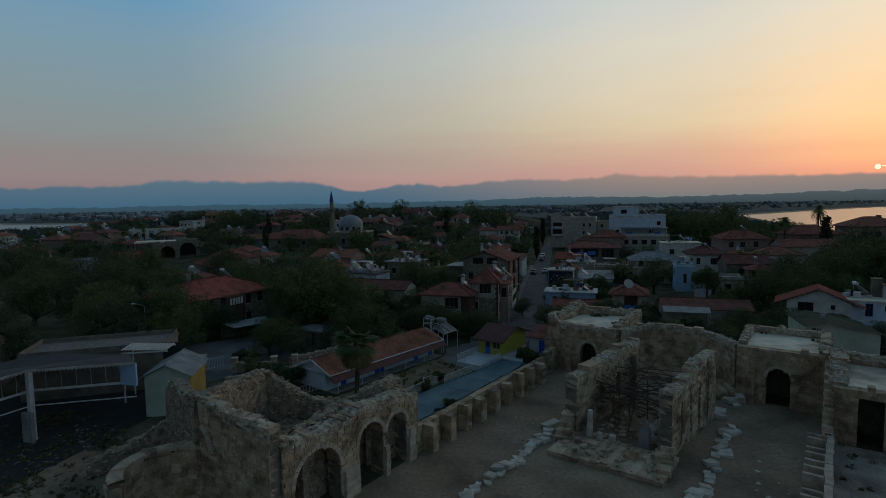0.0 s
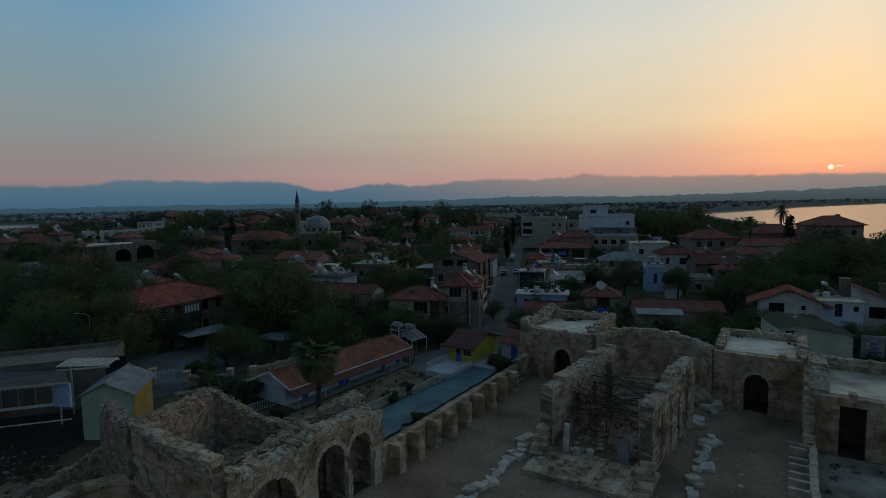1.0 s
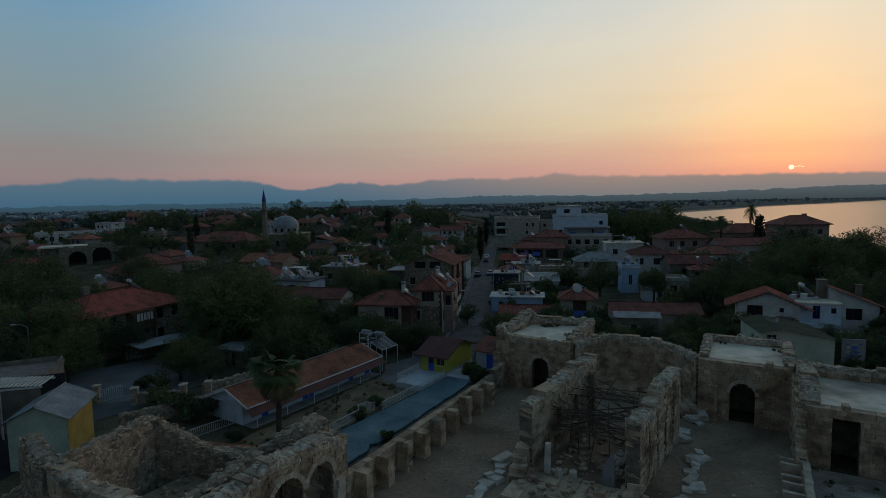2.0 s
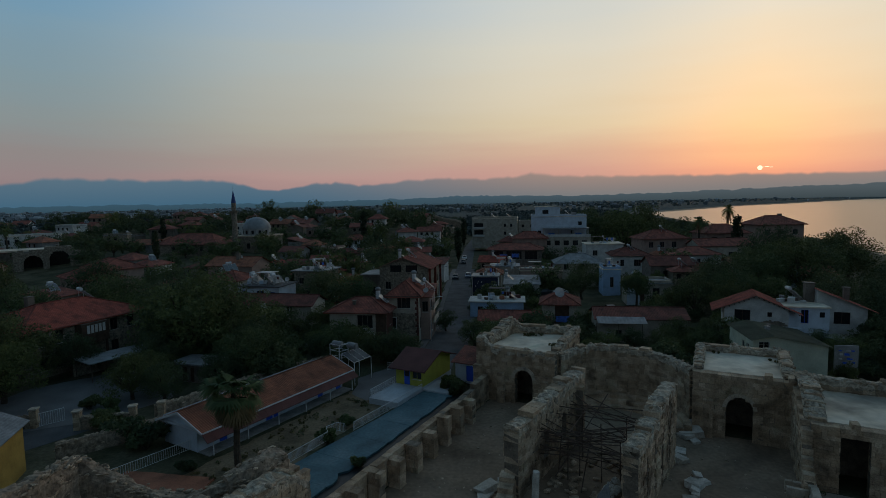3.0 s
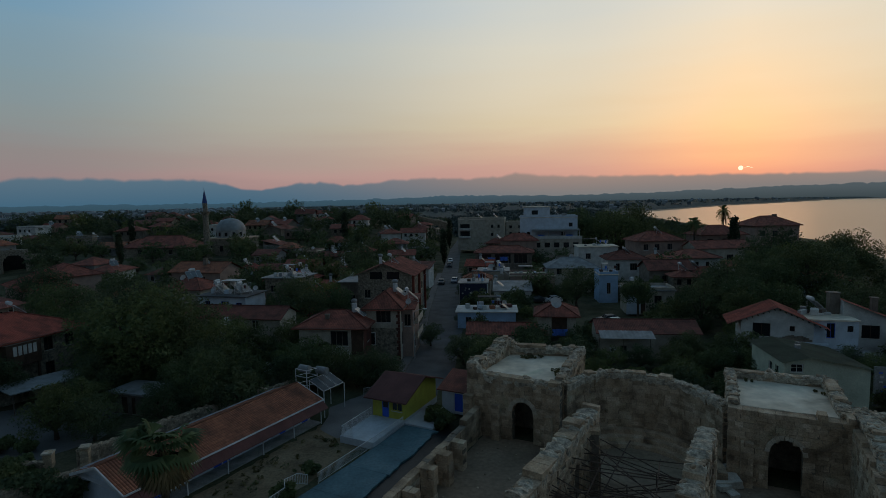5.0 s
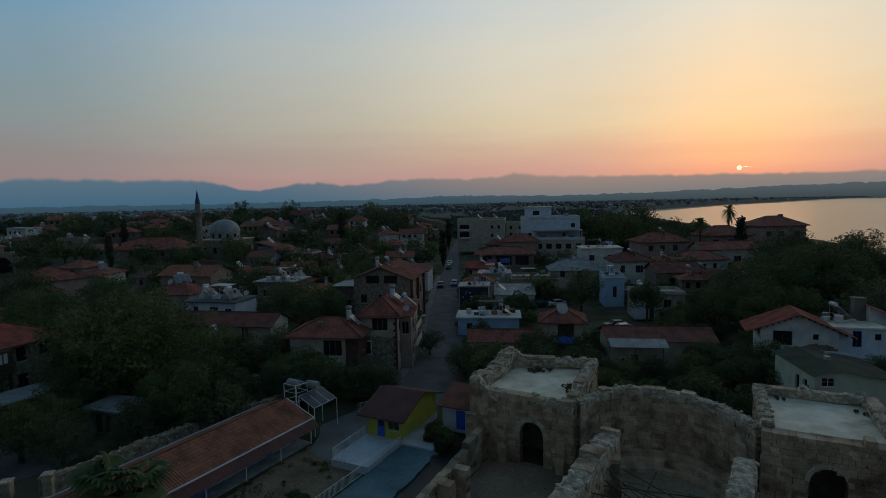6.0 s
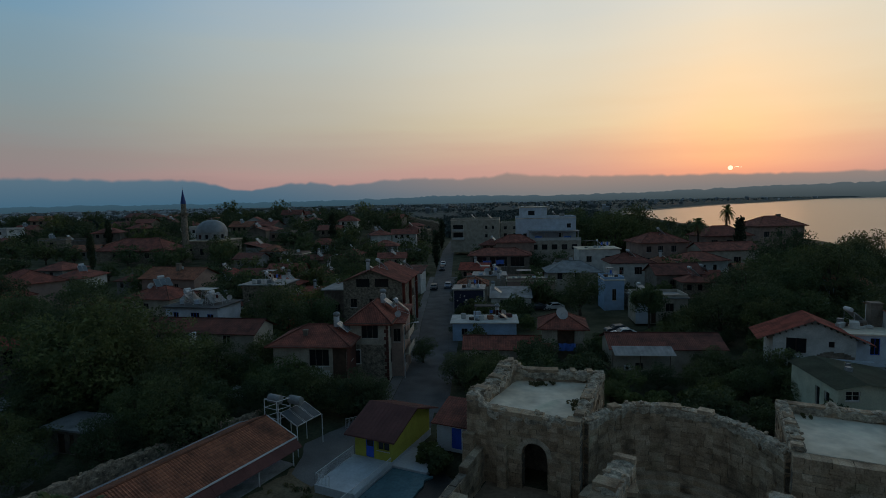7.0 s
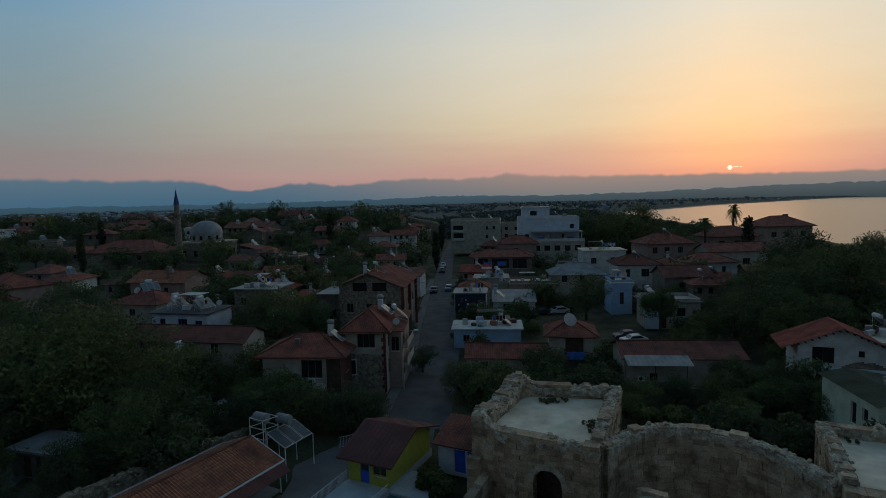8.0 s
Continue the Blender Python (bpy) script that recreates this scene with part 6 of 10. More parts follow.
    sheet("paved_corner", [(-16.3, -1.5), (-13.3, -2.6), (-13.3, 9), (-10, 12), (-17, 14), (-19, 4)], 0.035, M["paving"], "grey concrete paving behind the classroom", "paving", RUIN, 0.2)


def ridge_roof(w, d, z, rise, over):
    """A sheet roof in two planes with its ridge across the hut."""
    bm = bmesh.new()
    n = 24
    W = w + 2 * over
    for sgn in (-1, 1):
        for i in range(n):
            xa, xb = -W / 2 + W * i / n, -W / 2 + W * (i + 1) / n
            lift = 0.03 if i % 2 else 0.0
            ye, ze = sgn * (d / 2 + over), z - rise * over / (d / 2)
            vs = [bm.verts.new(c) for c in ((xa, ye, ze + 0.06 + lift), (xb, ye, ze + 0.06 + lift), (xb, 0, z + rise + 0.06 + lift), (xa, 0, z + rise + 0.06 + lift), (xa, ye, ze - 0.06), (xb, ye, ze - 0.06), (xb, 0, z + rise - 0.06), (xa, 0, z + rise - 0.06))]
            for f in ((0, 1, 2, 3), (4, 7, 6, 5), (0, 4, 5, 1), (1, 5, 6, 2), (3, 7, 4, 0)):
                bm.faces.new([vs[k] for k in f])
    return bm


def build_yard_edges():
    sheet("terracotta_terrace", [(-22.5, -25.6), (-14.4, -23.0), (-12.6, -27.0), (-20.5, -30.0)], 0.2, M["orange"], "terracotta coloured flat terrace behind the ruin", "terrace", RUIN, 0.1, 0.2)
    railing("fence", [(-30.6, 18.2), (-26.3, 25.6)], 1.0, Matrix.Identity(4), "white picket fence beside the classroom", 0.2, 0.05)
    for pts, hgt, label in (([(-38.5, 21.6), (-35.0, 25.4), (-31.6, 29.0)], 1.6, "old rubble garden wall with a broken crest"), ([(-35.0, 31.0), (-30.6, 39.0), (-26.4, 45.7), (-22.4, 50.4)], 1.7, "long rubble wall behind the classroom"), ([(-41.5, 28.2), (-37.0, 29.8)], 1.4, "short rubble wall at the yard gate"), ([(-50.0, 27.4), (-47.2, 28.2)], 1.4, "short rubble wall at the yard gate")):
        w = thing("rubble_garden_wall", Matrix.Identity(4), label, "wall")
        body, mats = rubble_wall(w, pts, 0.6, lambda s, hgt=hgt: hgt + 0.15 * noise.noise((s, hgt, 0)), 0, None, int(hgt * 100), "wall_body", 2.4)
        lay(w, mats, M["rubble"], "stone", True, 60, "wall_rubble", random.Random(3))
    for x, y in ((-47.0, 28.3), (-41.8, 28.1), (-36.8, 29.9), (-34.4, 31.2)):
        g = thing("gate_pillar", pose(x, y, 0, 0, 0, 20), "square stone gate pillar with a pale cap", "pillar", "gate pillars")
        lay(g, course_wall((-0.35, 0), (0.35, 0), 0.7, lambda s: 2.0, 0, 0.4, 0.7, int(x)), M["ashlar"], "stone", False, 30)
        part("cap", boxes((-0.42, 0.42, -0.42, 0.42, 2.0, 2.14)), M["archstone"], g)
    q = thing("sheet_pile", pose(-29.8, 58.0, 0.0), "pile of crumpled white plastic sheets in a garden", "pile")
    rng = random.Random(88)
    for i in range(14):
        bm = bmesh.new()
        n, w = 5, rng.uniform(0.5, 1.1)
        rows = [[bm.verts.new((w * (a / n - 0.5) * 2, w * (b / n - 0.5), 0.16 * noise.noise((a * 0.9, b * 0.9, i * 3.1)))) for a in range(n + 1)] for b in range(n + 1)]
        for b in range(n):
            for a in range(n):
                bm.faces.new((rows[b][a], rows[b][a + 1], rows[b + 1][a + 1], rows[b + 1][a]))
        bmesh.ops.solidify(bm, geom=bm.faces[:], thickness=0.02)
        bm.transform(Matrix.Translation((rng.uniform(-1.2, 1.2), rng.uniform(-0.6, 0.6), 0.25 + i * 0.06)) @ Euler((rng.uniform(-0.5, 0.5), rng.uniform(-0.5, 0.5), rng.uniform(0, 6))).to_matrix().to_4x4())
        part("plastic_sheet", bm, M["whitepaint"], q)
    b = thing("blue_tarpaulin", pose(37.8, 58.8, 0.06, 0, 0, -12), "crumpled bright blue tarpaulin on a yard", "tarpaulin")
    bm = bmesh.new()
    rows = [[bm.verts.new((-1.7 + i * 0.24, -0.9 + j * 0.2, 0.35 + 0.3 * noise.noise((i * 0.45, j * 0.45, 7)))) for i in range(15)] for j in range(10)]
    for j in range(9):
        for i in range(14):
            bm.faces.new((rows[j][i], rows[j][i + 1], rows[j + 1][i + 1], rows[j + 1][i]))
    bmesh.ops.solidify(bm, geom=bm.faces[:], thickness=0.03)
    part("cover", bm, M["laundryblue"], b)
    part("stacked_load", boxes((-1.4, 1.3, -0.7, 0.7, -0.06, 0.16)), M["woodgrey"], b)
    railing("gate", [(-46.6, 28.4), (-45.2, 30.2)], 1.5, Matrix.Identity(4), "dark open metal yard gate", 0.2)


def build_hall():
    """The open hall with a scalloped roof edge, the flat roofs behind it and the white and yellow cabin."""
    h = thing("open_hall", Matrix.Identity(4), "large open hall with sheet roof, white posts and scalloped edge", "hall")
    A, B, C = Vector((-50.5, -3.0, 6.6)), Vector((-47.9, 4.9, 7.1)), Vector((-39.8, 9.6, 7.0))
    back, deep = Vector((-10.5, 9.0, -1.45)), Vector((-13.5, 11.5, 0.3))
    bm = bmesh.new()
    top = [bm.verts.new(p) for p in (A, B, C, C + back * 0.55, B + back, A + back)]
    bm.faces.new(top)
    ext = bmesh.ops.extrude_face_region(bm, geom=bm.faces[:])
    bmesh.ops.translate(bm, vec=(0, 0, -0.12), verts=[g for g in ext["geom"] if isinstance(g, bmesh.types.BMVert)])
    part("roof", bm, M["felt"], h, "dark felt sheet roof")
    for p, q in ((A, B), (B, C)):
        d = q - p
        n = int(d.length / 0.35)
        bm = bmesh.new()
        for i in range(n):
            a, b = p.lerp(q, i / n), p.lerp(q, (i + 1) / n)
            o = Vector((0.06, -0.08, 0))
            vs = [bm.verts.new(v) for v in (a + o + Vector((0, 0, 0.08)), b + o + Vector((0, 0, 0.08)), b + o - Vector((0, 0, 0.12)), a.lerp(b, 0.5) + o - Vector((0, 0, 0.26)), a + o - Vector((0, 0, 0.12)))]
            bm.faces.new(vs)
        bmesh.ops.solidify(bm, geom=bm.faces[:], thickness=0.03)
        part("scalloped_edge", bm, M["plaster"], h, "white scalloped roof edge")
        bm = bmesh.new()
        box(bm, 0, d.length, -0.06, 0.06, -0.12, 0.12, Matrix.Translation(p - Vector((0, 0, 2.3)) + back * 0.12) @ d.to_track_quat("X", "Z").to_matrix().to_4x4())
        part("beam", bm, M["plaster"], h, "white beam under the roof")
        bm = bmesh.new()
        box(bm, 0, d.length, -0.05, 0.05, -0.05, 0.05, Matrix.Translation(p - Vector((0, 0, 3.6)) + back * 0.02) @ d.to_track_quat("X", "Z").to_matrix().to_4x4())
        part("rail", bm, M["plaster"], h, "white rail")
        for i in range(1, 7):
            c = p.lerp(q, i / 7) + back * 0.12
            bm = bmesh.new()
            rod(bm, c - Vector((0, 0, 2.3)), c - Vector((0, 0, 0.1)), 0.03, n=5)
            part("hanger", bm, M["steel"], h)
    for p, wd in ((B, 0.22), (A, 0.2)):
        part("post", boxes((p.x - wd, p.x + wd, p.y - wd, p.y + wd, 0, p.z - 0.12)), M["plaster"], h, "white square post")
        part("post_base", boxes((p.x - 0.6, p.x + 0.6, p.y - 0.6, p.y - wd - 0.002, 0, 3.0)), M["wallgrey"], h, "broad pale post base")
    # back wall closes the hall; it and the floor carry painted shade
    bm = bmesh.new()
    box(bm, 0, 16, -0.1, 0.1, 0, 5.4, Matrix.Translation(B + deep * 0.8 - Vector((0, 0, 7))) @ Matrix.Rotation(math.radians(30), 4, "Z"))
    part("back_wall", bm, M["hallshade"], h)
    part("hall_floor", boxes((-64, -41, -4, 20, 0.0, 0.04)), M["hallshade"], h)
    part("side_panel", boxes((-41.6, -39.7, 9.5, 9.7, 4.6, 6.9)), M["bluewash"], h, "pale blue sheet panel")
    # flat roofs behind
    house(-55.0, 20.0, 33, 16, 7.5, 5.2, "flat", 0, 0.1, "wallbrown", "woodgrey", "long flat-roofed shed with a low parapet", [], base=0.0, name="shed")
    house(-73, 13, 33, 12, 8, 5.6, "gable", 1.6, 0.4, "woodgrey", "tin", "old plank barn with a grey sheet roof", [("f", 5, 6.5, 3.6, 4.8)], base=0.0, name="barn")
    # cabin
    c = house(-40.6, 16.0, 24, 4.6, 6.0, 4.5, "gable", 1.15, 0.45, "greenwash", "tin", "pale green cabin with yellow side wall and grey sheet roof", [], base=0.0, name="cabin")
    part("yellow_side", boxes((2.301, 2.33, -2.98, 2.98, 0, 4.4)), M["ochre"], c, "ochre yellow side wall")
    p = thing("pergola_roof", pose(-45.8, 17.6, 6.3, 0, 0, 24), "pale ribbed pergola roof beside the cabin", "pergola")
    for i in range(14):
        part("slat", boxes((-2.4 + i * 0.36, -2.22 + i * 0.36, -1.6, 1.6, -0.02 * i, 0.1 - 0.02 * i)), M["plaster"], p)
    part("beam", boxes((-2.5, 2.6, -1.5, -1.4, -0.45, -0.29)), M["plaster"], p)
    part("beam", boxes((-2.5, 2.6, 1.4, 1.5, -0.45, -0.29)), M["plaster"], p)
    part("post", boxes((-2.4, -2.25, -1.5, -1.35, -6.3, -0.45)), M["plaster"], p)
    part("post", boxes((-2.4, -2.25, 1.35, 1.5, -6.3, -0.45)), M["plaster"], p)


build_school()
build_yard()
build_yard_edges()
build_hall()

# ---- streets and yards ----
sheet("road", [(-10.0, 50), (-4.5, 50), (-4.3, 78), (-5.6, 100), (-8.2, 160), (-15, 330), (-20, 330), (-13.4, 160), (-10.8, 100), (-9.3, 78)], 0.03, M["asphalt"], "narrow worn asphalt street between houses", "road")
sheet("pavement", [(-11.2, 56), (-9.95, 55), (-9.35, 78), (-10.85, 100), (-13.45, 160), (-14.8, 160), (-12.4, 100), (-10.6, 78)], 0.13, M["paving"], "narrow raised pavement beside the street", "pavement", thick=0.2)
sheet("road", [(-4.48, 54), (-4.28, 78), (-5.58, 100), (-8.18, 160), (-4.2, 160), (-2.4, 100), (-3.0, 84), (-3.0, 54)], 0.026, M["asphalt"], "worn asphalt verge in front of the shops", "road")
sheet("parking_yard", [(-52, 24), (-41, 31), (-37.5, 37), (-41, 46), (-49, 50), (-58, 40), (-60, 28)], 0.03, M["paving"], "grey paved parking yard", "yard", ragged=0.3)
sheet("service_lane", [(-60, 8), (-46, 18), (-40, 29), (-42, 33), (-60, 22)], 0.024, M["asphalt"], "dark asphalt lane beside the ruin", "road")


# ---- houses that stand out, nearest first ----
def build_named_houses():
    W = lambda s, a, b, z0, z1: (s, a, b, z0, z1)
    t = house(-20.1, 63.1, -1, 9.2, 6.8, 6.3, "hip", 1.55, 0.8, "cream", "tile", "cream two-storey house with red hipped roof and big dark window", [W("f", 4.5, 7.0, 3.5, 5.6), W("r", 2, 3.2, 3.6, 5.0)], base=0.0, chimney=((-0.9, -1.9, 7.6, 0.5),))
    part("balcony", boxes((-0.4, 2.8, -4.5, -3.41, 2.5, 2.65), (-0.4, 2.8, -4.5, -4.44, 2.652, 3.3)), M["plaster"], t, "white balcony with a low parapet")
    part("brick_side", boxes((4.602, 4.64, -3.38, 3.38, 0, 6.1)), M["tiledark"], t, "brownish red brick side wall")
    # flat board on the wall, coloured dark as the shade of a recess
    part("porch", boxes((2.9, 4.58, -3.46, -3.402, 0.1, 5.9)), M["wood"], t, "flat dark panel painted as a shaded porch corner")
    t = house(-13.6, 68.2, -1, 5.0, 8.2, 8.2, "hip", 1.75, 0.8, "cream", "tile", "cream house with red hipped roof, dark window and toothed stone corner", [W("f", 1.5, 3.7, 5.8, 7.6), W("r", 1.5, 3.2, 5.4, 7.2), W("r", 4.6, 6.2, 5.4, 7.2), W("r", 1.5, 3.2, 2.0, 4.0)], base=0.0)
    for i in range(16):
        wd = 0.5 if i % 2 else 0.28
        part("quoin", boxes((2.5 - wd, 2.55, -4.18, -4.1, 0.3 + i * 0.48, 0.3 + i * 0.48 + 0.45)), M["tiledark"], t, "dark toothed corner stone")
    part("lower_wall", boxes((-2.53, 2.53, -4.15, -4.101, 0, 5.0)), M["housestone"], t, "rubble stone lower storey")
    part("lower_window", boxes((-2.3, -1.1, -4.18, -4.152, 2.4, 4.4)), M["plaster"], t, "white framed window")
    part("lower_pane", boxes((-2.15, -1.25, -4.2, -4.182, 2.55, 4.25)), M["glass"], t)
    t2 = house(-10.3, 69.4, -1, 1.6, 6.4, 7.4, "shed", 1.1, 0.5, "pink", "tile", "narrow stair wing with red lean-to roof and balconies", [W("f", 0.3, 1.3, 4.8, 6.6), W("r", 1, 2.6, 4.8, 6.6), W("r", 1, 2.6, 1.2, 3.0)], base=0.0)
    for z in (3.0, 5.2):
        part("balcony", boxes((0.802, 1.5, -2.8, 2.6, z - 0.15, z), (1.46, 1.5, -2.8, 2.6, z + 0.002, z + 0.8)), M["cream"], t2, "small side balcony")
    t = house(-17.9, 96.2, -3, 10.6, 13.5, 9.4, "gable", 2.1, 0.8, "housestone", "tile", "large rubble stone house with red gabled roof and attic windows", [W("f", 1.2, 2.4, 4.8, 6.4), W("f", 4.6, 5.8, 4.8, 6.4), W("f", 8.0, 9.2, 4.8, 6.4), W("r", 2, 3.4, 5, 6.6), W("r", 6, 7.4, 5, 6.6), W("r", 10, 11.4, 5, 6.6)], base=0.0)
    for x in (-1.7, 1.7):
        part("attic_window", boxes((x - 1.2, x + 1.2, -6.79, -6.755, 8.5, 9.9)), M["glass"], t)
    part("red_side_frame", boxes((5.32, 5.8, -6.6, -6.3, 0, 8.9), (5.32, 5.8, -0.2, 0.1, 0, 8.9), (5.32, 5.8, 6.3, 6.6, 0, 8.9), (5.32, 5.9, -6.6, 6.6, 8.901, 9.2)), M["tilered"], t, "red painted side frame")
    t = house(-25.6, 97.0, -3, 4.5, 8, 7.4, "flat", 0, 0.5, "woodgrey", "tin", "lean-to wing with a flat sheet roof", [W("f", 1, 3, 3, 4.8)], base=0.0)
    # right of the street
    t = house(1.4, 87.4, -1, 10.6, 5.6, 3.0, "flat", 0, 0.4, "bluewash", "plaster", "low pale blue house with a white flat roof terrace", [W("f", 1.5, 2.5, 1, 2.1)], base=0.0)
    t = house(4.6, 75.2, -2, 12.4, 5.6, 2.0, "gable", 1.2, 0.3, "cream", "tile", "low annex with red tile roof among bushes", [W("f", 2, 3, 0.6, 1.5)], base=0.0)
    t = house(12.9, 76.4, -6, 6.0, 6.4, 5.0, "hip", 1.5, 0.7, "cream", "tile", "small house with red gabled roof and dark balcony", [W("r", 2, 3.4, 2.6, 4.1)], base=0.0, doors=[("f", 2.2, 4.6, 2.1, 4.6)])
    part("balcony_deck", boxes((-1.6, 2.2, -4.5, -3.21, 1.85, 2.0)), M["woodgrey"], t)
    bm = boxes((-1.6, 2.2, -4.5, -4.45, 2.9, 2.97), (-1.6, 2.2, -4.5, -4.45, 2.01, 2.07))
    for i in range(20):
        box(bm, -1.6 + i * 0.198, -1.56 + i * 0.198, -4.49, -4.46, 2.071, 2.899)
    part("balcony_rail", bm, M["wood"], t)
    for x in (-1.6, 2.05):
        part("post", boxes((x, x + 0.15, -4.5, -4.36, 0, 1.85)), M["cream"], t)
        part("post", boxes((x, x + 0.15, -4.5, -4.36, 2.97, 4.7)), M["cream"], t)
    ln = thing("laundry", pose(12.75, 71.85, 2.13, 0, 0, -6), "blue cloth hung over a balcony rail", "laundry")
    bm = bmesh.new()
    rows = [[bm.verts.new((-1.0 + i * 0.13, -0.02 + 0.05 * math.sin(i * 1.1) - 0.05 * j, 0.86 - j * 0.2 - 0.04 * math.sin(i * 0.7))) for i in range(19)] for j in range(6)]
    for j in range(5):
        for i in range(18):
            bm.faces.new((rows[j][i], rows[j][i + 1], rows[j + 1][i + 1], rows[j + 1][i]))
    bmesh.ops.solidify(bm, geom=bm.faces[:], thickness=0.02)
    part("cloth", bm, M["laundryblue"], ln)
    t = house(24.8, 69.0, -2, 14.0, 6.4, 3.9, "gable", 1.2, 0.4, "cream", "tiledark", "long low shed with dark tile roof and tin awning", [W("f", 3, 4, 1, 2)], base=0.0)
    bm = bmesh.new()
    for i in range(26):
        x = -7.0 + i * 0.29
        vs = [bm.verts.new(c) for c in ((x, -2.9, 4.12 + 0.03 * (i % 2)), (x + 0.29, -2.9, 4.12 + 0.03 * ((i + 1) % 2)), (x + 0.29, -5.2, 3.5 + 0.03 * ((i + 1) % 2)), (x, -5.2, 3.5 + 0.03 * (i % 2)))]
        bm.faces.new(vs)
    bmesh.ops.remove_doubles(bm, verts=bm.verts, dist=0.001)
    bmesh.ops.solidify(bm, geom=bm.faces[:], thickness=0.02)
    part("awning", bm, M["tin"], t, "corrugated tin awning")
    for x in (-7.2, -3.8, -0.2):
        bm = bmesh.new()
        rod(bm, (x, -5.0, 0), (x, -5.0, 3.5), 0.05)
        part("awning_post", bm, M["rust"], t)
    # white gabled house on the right and its neighbours
    gable_front_house(40.9, 64.3, 8.4, 5.4, 6.1, 1.85, 0.4, [(1.4, 3.5, 4.0, 5.8), (5.7, 6.3, 4.9, 5.6)], 1.7, "white house with broad red gabled roof and worn plaster")
    low_green_house()
    painted_wall()
    half_roof_house()
    t = house(33.2, 96.8, -2, 9.0, 6, 4.6, "flat", 0, 0.25, "cream", "tin", "peeling cream house with a shallow roof and old wooden door", [W("f", 5.2, 6.6, 2.2, 3.7)], base=0.6, doors=[("f", 2.7, 3.5, 0.1, 3.4)])
    part("blue_wall", boxes((-4.53, -1.9, -3.04, -3.001, 0, 4.5)), M["bluewhite"], t, "whitewashed wall section")
    # left of the street, behind the classroom
    t = house(-39.5, 72.4, -6, 17.5, 5.6, 5.4, "gable", 1.3, 0.5, "cream", "tiledark", "long house with dark red tile roof and white windows", [W("f", 8.0, 10.0, 3.6, 5.0), W("f", 12.6, 13.8, 3.6, 5.0), W("f", 4.6, 5.6, 3.6, 4.8), W("f", 2, 2.8, 3.4, 4.8)], base=0.0, frame_mat=M["whitepaint"])
    t = house(-45.8, 83.0, -8, 9.6, 6.5, 6.6, "flat", 0, 0.4, "bluewhite", "asphalt", "white house under a cluttered tin terrace roof", [W("f", 4.6, 6.2, 4.2, 5.8), W("f", 1.4, 2.4, 3.6, 5.8), W("f", 7.6, 8.8, 4.2, 5.6)], base=0.3, frame_mat=M["bluepaint"])
    t = house(-41.5, 101.0, -6, 8.0, 7.0, 7.4, "flat", 0, 0.6, "housestone", "tin", "dark rubble house with flat roof slab", [W("f", 1.2, 2.4, 4.4, 5.8), W("f", 5, 6.4, 4.4, 5.8), W("f", 3, 4, 1.4, 2.8)], base=0.3)
    t = house(-58.0, 91.0, -10, 9.0, 7.0, 6.8, "hip", 1.6, 0.6, "cream", "tile", "cream house with red hipped roof and one small window", [W("f", 3.4, 4.6, 4.6, 5.8)], base=0.4)
    t = house(-68.5, 87.0, -10, 8.5, 7.0, 5.4, "hip", 1.5, 0.6, "pink", "tileorange", "house with orange hipped roof and white balcony", [W("f", 4.6, 6.6, 2.8, 4.6), W("r", 2, 3.2, 2.8, 4.4)], base=0.4, chimney=((-0.5, 0.5, 7.4, 0.5),), frame_mat=M["whitepaint"])
    t = house(-66.0, 111.0, -8, 13.0, 8.0, 6.6, "gable", 1.8, 0.6, "pink", "tileorange", "long house with orange gabled roof and stout chimney", [W("f", 2, 3, 4.0, 5.4), W("f", 8, 9, 4.0, 5.4)], base=1.4, chimney=((0.8, -1.2, 9.4, 0.8),))
    t = house(-113, 170, -6, 25, 12, 6.4, "hip", 3.4, 0.8, "housestone", "tile", "broad stone house with a tall red hipped roof", [W("f", 6, 7.5, 3.8, 5.4), W("f", 12, 13.5, 3.8, 5.4), W("f", 18, 19.5, 3.8, 5.4)], base=3.0, step=0.24)
    # red-roofed stone house behind the parking yard
    t = house(-64.0, 51.6, 76, 18.5, 11.5, 6.9, "hip", 2.4, 0.9, "housestone", "tilered", "large rubble stone house with red hipped roof and wooden bay", [W("f", 2.0, 3.2, 4.4, 6.2), W("f", 4.2, 5.4, 4.4, 6.2), W("f", 12.6, 13.8, 4.4, 6.2), W("f", 15.5, 16.7, 4.4, 6.2), W("f", 2.0, 3.2, 1.0, 2.8), W("f", 4.4, 5.6, 1.0, 2.8), W("f", 12.6, 13.8, 1.0, 2.8)], base=0.0, chimney=((-3.5, 1.5, 10.4, 0.9),), frame_mat=M["wood"])
    bay = part("bay_window", boxes((-2.2, 2.0, -7.2, -5.76, 3.6, 6.5)), M["wood"], t, "dark wooden bay with white sashes")
    for i in range(5):
        part("sash", boxes((-1.4 + i * 0.6, -0.98 + i * 0.6, -7.24, -7.205, 5.0, 6.2)), M["plaster"], bay)
    for x in (-1.9, 1.7):
        part("bay_post", boxes((x - 0.12, x + 0.12, -7.1, -6.86, 0, 3.598)), M["wood"], t)
    c = thing("carport", pose(-51.5, 48.0, 0, 0, 0, 62), "low carport with pale flat sheet roof", "carport")
    bm = boxes((-5.5, 5.5, -2.6, 2.6, 2.5, 2.62))
    part("roof", bm, M["tin"], c)
    for x in (-5.2, 0, 5.2):
        for y in (-2.4, 2.4):
            bm = bmesh.new()
            rod(bm, (x, y, 0), (x, y, 2.5), 0.06)
            part("post", bm, M["rust"], c)
    part("back_wall", boxes((-5.5, 5.5, 2.45, 2.6, 0, 2.499)), M["housestone"], c)
